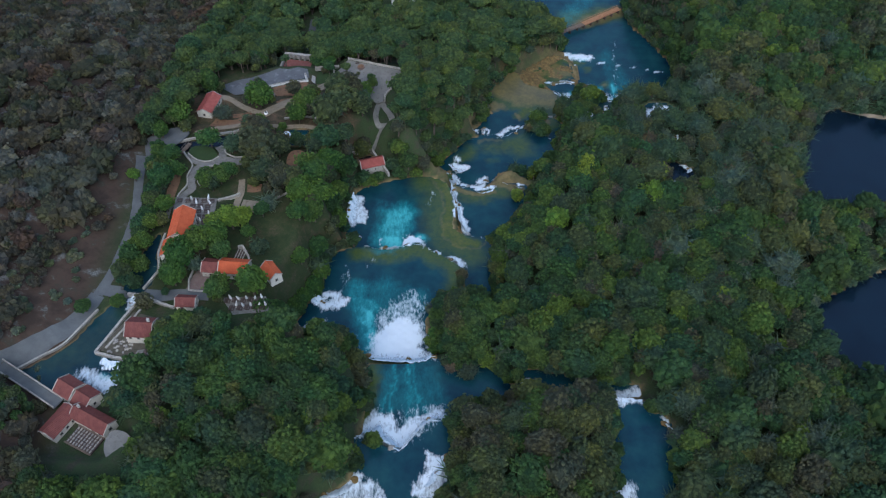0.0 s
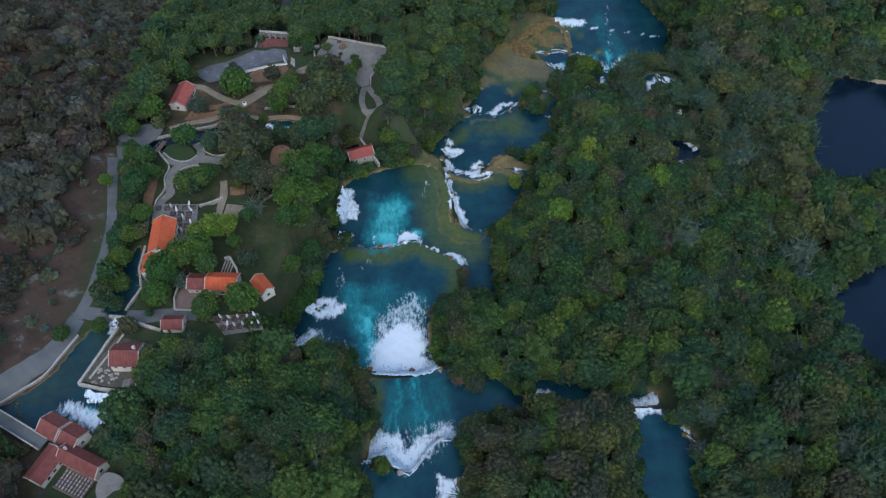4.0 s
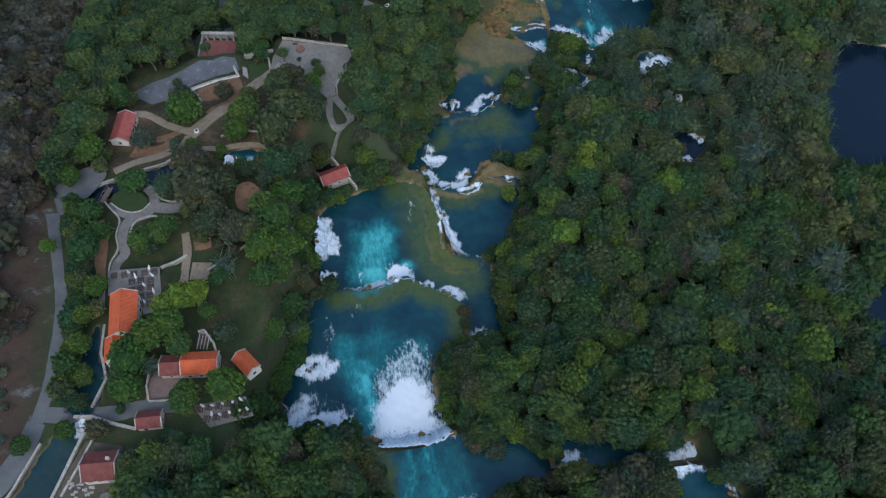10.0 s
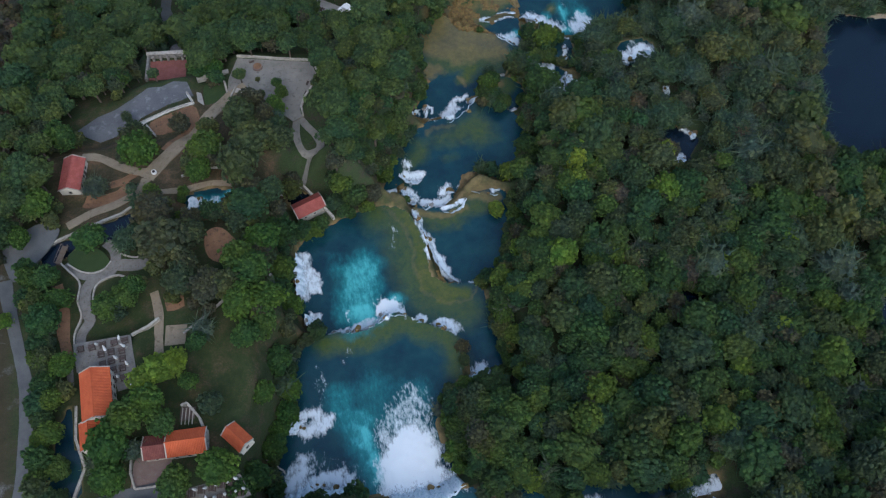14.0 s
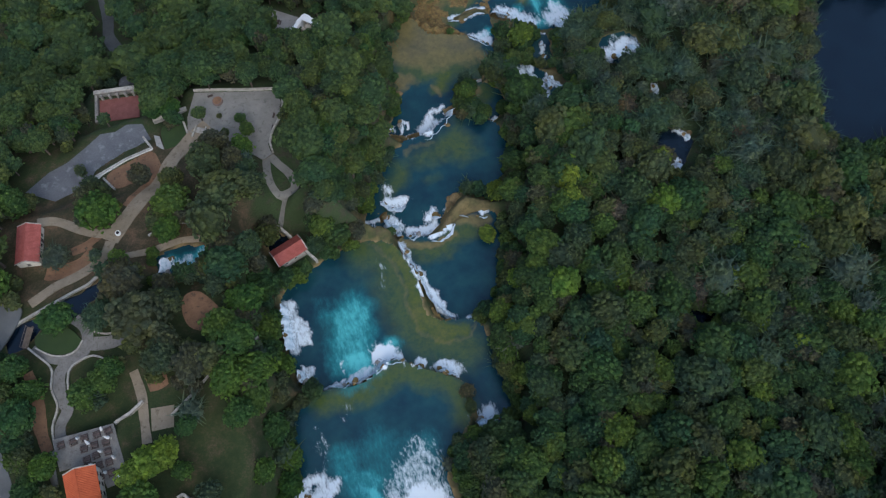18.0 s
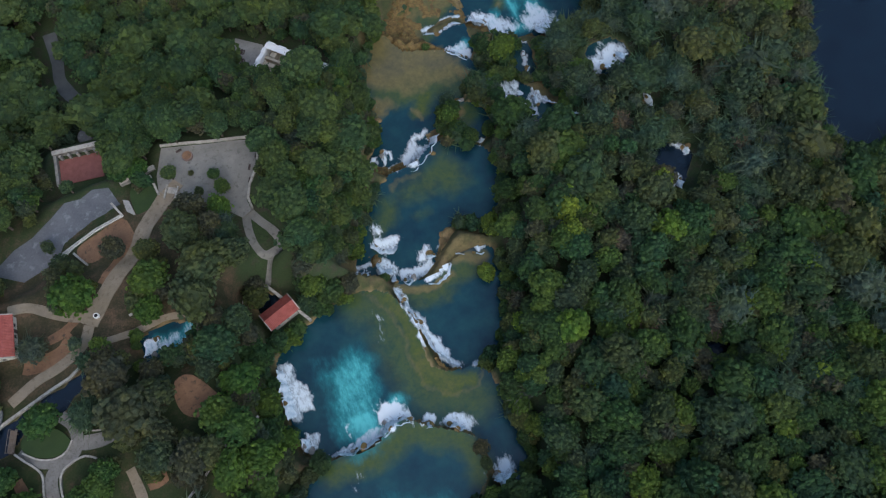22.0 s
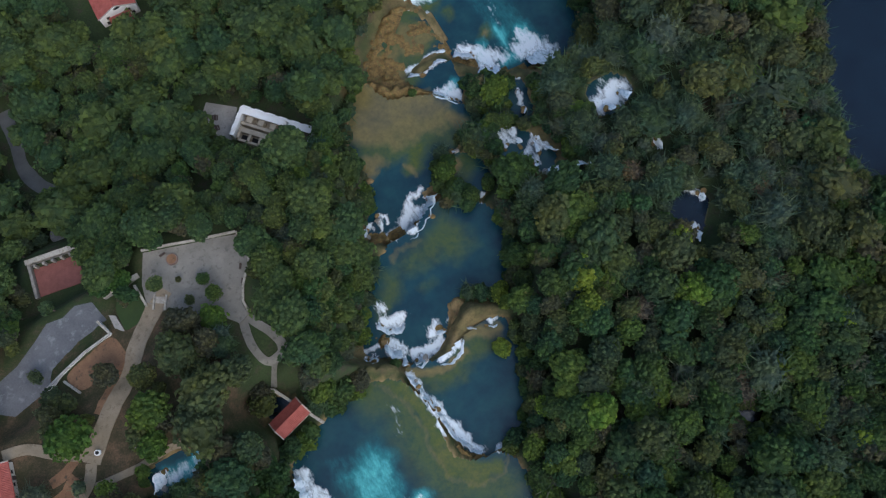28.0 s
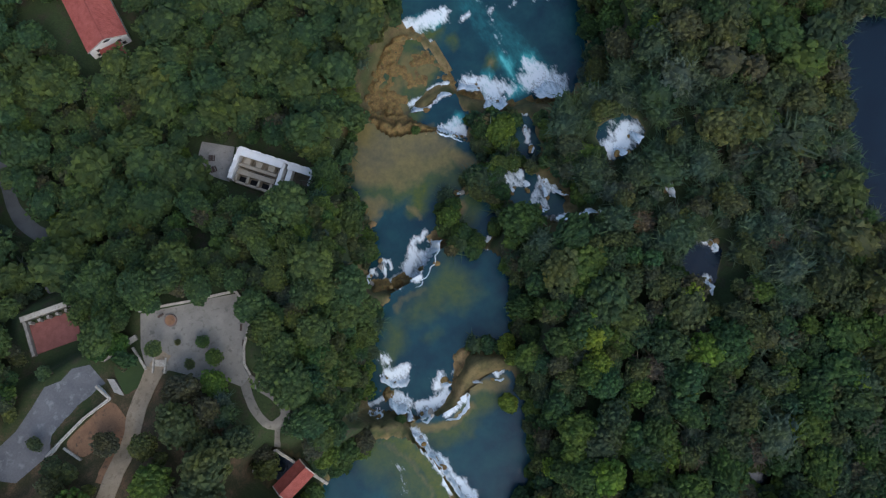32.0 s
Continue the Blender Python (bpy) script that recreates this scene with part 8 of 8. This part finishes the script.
for outline, base, tall_, label, seed in [
    ([(67.8, 335.4), (72.6, 333.6), (75, 331.5), (73, 327.6), (68.4, 329.1), (66.7, 332.8)], 0.6, 2.6, "dark travertine islet above the lower lake", 2.0), ([(81.5, 323.8), (88.7, 321), (92, 317), (86.2, 316), (81, 319)], 0.6, 3.2, "dark travertine ledge above the lower lake", 4.0), ([(92, 317.6), (99, 315.4), (100, 312), (93, 313)], 1.0, 3.2, "dark travertine ledge above the lower lake", 7.0),
    ([(80, 317), (83, 318), (84, 313), (81, 312.5)], 2.5, 3.5, "dark rock between ribbons of white water", 8.0), ([(72, 296.5), (76, 296), (76.5, 291.5), (73.5, 291)], 12.4, 2.4, "dark rock between ribbons of white water", 10.0), ([(65.8, 301), (68.8, 301.5), (68.6, 296), (66.6, 296.6)], 11.6, 2.0, "dark rock between ribbons of white water", 11.0),
    ([(25.4, 262.6), (27.5, 264), (30.8, 261.4), (35.3, 256.5), (36.5, 251.5), (31, 253), (24.6, 255), (20.5, 254.5), (21.8, 258.5)], 13.0, 2.3, "tan travertine ledge with moss between two pools", 3.0), ([(13, 255.6), (16.2, 257), (16.6, 253.8), (13.6, 252.4)], 12.6, 2.2, "brown mossy rock amid white water", 12.0), ([(0.4, 265.6), (4.2, 264.2), (4.6, 261.4), (0.8, 261)], 13.0, 2.4, "brown mossy rock amid white water", 13.0),
    ([(37, 297.4), (41, 298.4), (44, 296.4), (42.6, 293), (39.6, 293)], 8.0, 3.6, "tan travertine ledge with moss between two pools", 5.0), ([(11.5, 291), (15.4, 294.2), (18.6, 291.6), (16.8, 286.4), (12.9, 285.6)], 8.0, 3.4, "ochre mossy travertine ledge on the bank", 6.0), ([(19.8, 289), (23.2, 291.6), (25, 288.4), (22.6, 286.8)], 8.6, 3.0, "ochre mossy travertine knoll in the cascade", 14.0), ([(20.6, 312.6), (25, 312), (26, 307.4), (21, 307.6)], 6.2, 1.8, "tan travertine ledge with moss between two pools", 15.0), ([(83.4, 338.6), (85, 339.4), (85.6, 337.6), (84, 337)], -0.4, 0.8, "low tan rock in the lower lake", 16.0),
    ([(44, 304), (47.6, 305.4), (48, 302.6), (45.2, 300)], 7.0, 2.4, "tan travertine ledge with moss between two pools", 17.0),
]:
    ledge("travertine_ledge", outline, base, tall_, label, seed, SHELF_STONE if "ochre" in label or "brown" in label or "dark" in label else TRAVERTINE)
ledge("travertine_lip", [(27, 337), (37, 344), (45, 337), (53, 332), (57.4, 327.4), (55.6, 324.6), (50.6, 328), (43, 332.4), (36.6, 338.6), (29.6, 333)], 4.2, 3.7, "ochre travertine lip holding the shallow pool", 21.0, SHELF_STONE)
ledge("travertine_bar", [(-10, 251.5), (-5, 250.5), (-2, 243), (-2.5, 233), (-1, 224), (5, 217), (13, 212.5), (18, 214.5), (12, 217), (7, 220), (3.5, 228), (4.5, 238), (1, 247), (-4, 252)], 20.3, 0.45, "long olive travertine bar just under the water", 9.0, SHELF_STONE)

# ---- shrubs and trees that stand by themselves ----
for kind, x, y, radius, label in [
    ("broadleaf", -30.5, 293.5, 2.4, "round green tree on the gravel square"), ("broadleaf", -31.5, 298.5, 1.6, "small green bush on the gravel square"), ("olive", -37.2, 295.2, 1.5, "dark low bush on the gravel square"), ("olive", -37.5, 302, 1.0, "low clipped bush on the gravel square"),
    
    ("broadleaf", 67.4, 319, 3.4, "dark green bush between two cascades"), ("broadleaf", 72.5, 317.5, 3.4, "dark green bush between two cascades"), ("broadleaf", 68, 314.5, 3.0, "dark green bush between two cascades"), ("broadleaf", 60, 304.5, 2.2, "green bush on a small islet"), ("willow", 62.5, 300.5, 2.0, "grey leafless bush on a small islet"),
    ("broadleaf", 43.5, 302.5, 1.7, "green bush on a travertine islet"), ("broadleaf", 48, 288, 2.6, "green bush on a travertine islet"), ("broadleaf", 45.5, 292, 2.2, "green bush on a travertine islet"), ("broadleaf", 2.5, 254.5, 1.7, "green bush on the travertine bar"), ("bright", 39.5, 257.5, 3.0, "bright green bush at the pool's edge"),
    ("olive", 7.2, 196, 2.0, "slim green bush between two pools"), ("olive", 6.6, 191.5, 1.8, "slim green bush between two pools"), ("broadleaf", 50, 329.5, 1.2, "small bush on the travertine shelf"), ("willow", 8, 147, 2.6, "grey leafless bush in the water"), ("willow", 68, 128, 3.2, "grey-green willow beside the cascade"), ("willow", 50, 134, 3.4, "grey-green willow beside the cascade"), ("willow", 44, 132, 3.2, "grey-green willow beside the cascade"), ("willow", 70, 117, 3.0, "pale willow hanging over a dark pool"),
    ("broadleaf", -104.5, 173, 2.6, "tree at the edge of the mill channel"), ("broadleaf", -109, 166, 2.4, "tree at the edge of the mill channel"), ("broadleaf", -119, 163, 2.4, "small green tree beside the grey road"), ("broadleaf", -93.5, 169.5, 1.5, "small round tree in the lane"),
    
    ("broadleaf", -104, 181, 2.8, "tree along the house channel"), ("broadleaf", -105, 190, 3.0, "tree along the house channel"), ("broadleaf", -104.5, 199, 3.0, "tree along the house channel"), ("broadleaf", -106, 208, 2.8, "tree along the house channel"), ("bright", -117.5, 226, 2.4, "yellow-green tree beside the road"),
    ("pine", -107, 271, 5.2, "large pine beside the red-roofed house"),
    ("bright", 146, 318, 3.4, "slender yellow tree in the far woods"),
]:
    single_tree(kind, x, y, max(height(x, y), 0.3 if y > 300 and x > 30 else height(x, y)), radius, label, "bush" if "bush" in label else "")

# the trees of the village, house by house: kind, then x, y and crown radius
GROVES = {
    "yellow-green tree standing out in the woods": ("bright", [(84.1, 229.4, 3.6), (59, 248, 3.2), (57.4, 240.6, 3.0), (113.7, 202.6, 3.4), (32.9, 222.4, 2.6), (31.6, 243, 2.0), (41.3, 198.3, 2.6), (98.2, 174.7, 2.6), (89.1, 243.8, 3.4), (62, 252, 2.6), (123.9, 314, 2.8), (43.4, 214.6, 3.8)]),
    "dry brown leafless bush in the woods": ("dry", [(82, 200.6, 3.4), (61.5, 217.6, 2.8), (65.4, 208, 3.0), (69.8, 232.4, 3.0), (2.6, 149, 2.0), (105, 222, 2.6), (90, 268, 2.4), (118, 246, 2.6)]),
    "leafy green tree beside the orange-roofed houses": ("fresh", [(-90.3, 182.3, 4.2), (-91.4, 174.0, 3.6), (-86, 188.6, 4.0), (-80, 192, 3.8), (-77, 185.6, 3.2), (-75.6, 169, 3.4), (-64, 170, 4.2), (-58.4, 169.6, 3.6), (-53.2, 178.4, 3.0), (-50.6, 183, 2.4), (-100.9, 208, 2.6), (-61, 165.5, 3.0), (-66, 206.5, 2.4), (-69.4, 196, 2.2), (-113, 252, 3.0)]),
    "pale yellow-green tree beside the terrace": ("bright", [(-76, 200.4, 3.4), (-72, 201.4, 3.0), (-80.5, 198, 3.0)]),
    "bank tree hanging over the blue pools": ("fresh", [(-48, 209.6, 3.8), (-45.2, 215.2, 3.8), (-47.4, 202, 3.2), (-45.6, 194, 3.0), (-47.4, 187, 3.0), (-53, 214.6, 3.6), (-47.6, 224, 4.2), (-41.6, 219.6, 3.0), (-42, 230, 3.4), (-44.6, 236, 3.8), (-51, 229, 3.8), (-52.6, 205, 3.0), (-51.4, 190.6, 2.6)]),
    "dark green tree on the bank above the turquoise pool": ("broadleaf", [(-40, 243.6, 4.2), (-46, 247, 4.2), (-33.5, 247.4, 2.6), (-39, 251.6, 3.2), (-43.4, 221.6, 3.2)]),
    "large olive-green tree over the village paths": ("olive", [(-47, 261.6, 5.4), (-71.6, 238.6, 5.4), (-73.9, 250.4, 4.4), (-64.4, 240.6, 3.6), (-60.6, 221.6, 4.0), (-66.4, 231, 3.6), (-68.6, 226, 3.6), (-56, 221, 3.6), (-42, 269, 5.2), (-45.6, 254, 3.8), (-33.6, 270.6, 3.4), (-33.4, 265, 2.4), (-44.6, 281.6, 4.4), (-40.6, 289.6, 3.6), (-37.2, 281, 3.2), (-34, 262, 3.2)]),
    "dark green tree among the footpaths": ("fresh", [(-77.2, 276, 4.2), (-57, 272, 3.8), (-59.4, 264, 3.0), (-74.2, 259.4, 2.4), (-92.5, 247, 3.4), (-89, 222.6, 3.2), (-84.6, 225, 2.8), (-81.6, 228.4, 2.6), (-105.4, 236, 3.4), (-105.6, 222.4, 3.6), (-102, 229, 2.6), (-33.5, 287, 2.6), (-51.2, 309.6, 2.6), (-56.6, 310.4, 2.8), (-101, 289, 3.6), (-108, 262, 4.0)]),
    "pale grey-green bush beside the garden path": ("willow", [(-82.6, 243.6, 3.0), (-34, 281, 2.2)]),
    "slim tree in the earth yard": ("olive", [(-64.6, 287.2, 2.6), (-82, 297, 1.6)]),
    "tall umbrella pine at the viewing square": ("pine", [(-38, 313.4, 2.8), (-25, 310.4, 3.6), (-43, 303, 2.2), (-40.7, 322, 4.2), (-52.3, 321, 2.8), (-14.4, 298.6, 4.4), (-48.6, 314, 3.0), (-106.5, 284, 4.2)]),
}
for label, (kind, places) in GROVES.items():
    for x, y, radius in places:
        single_tree(kind, x, y, height(x, y), radius * (1.0 if kind == "pine" else 1.2), label, "bush" if "bush" in label else "")
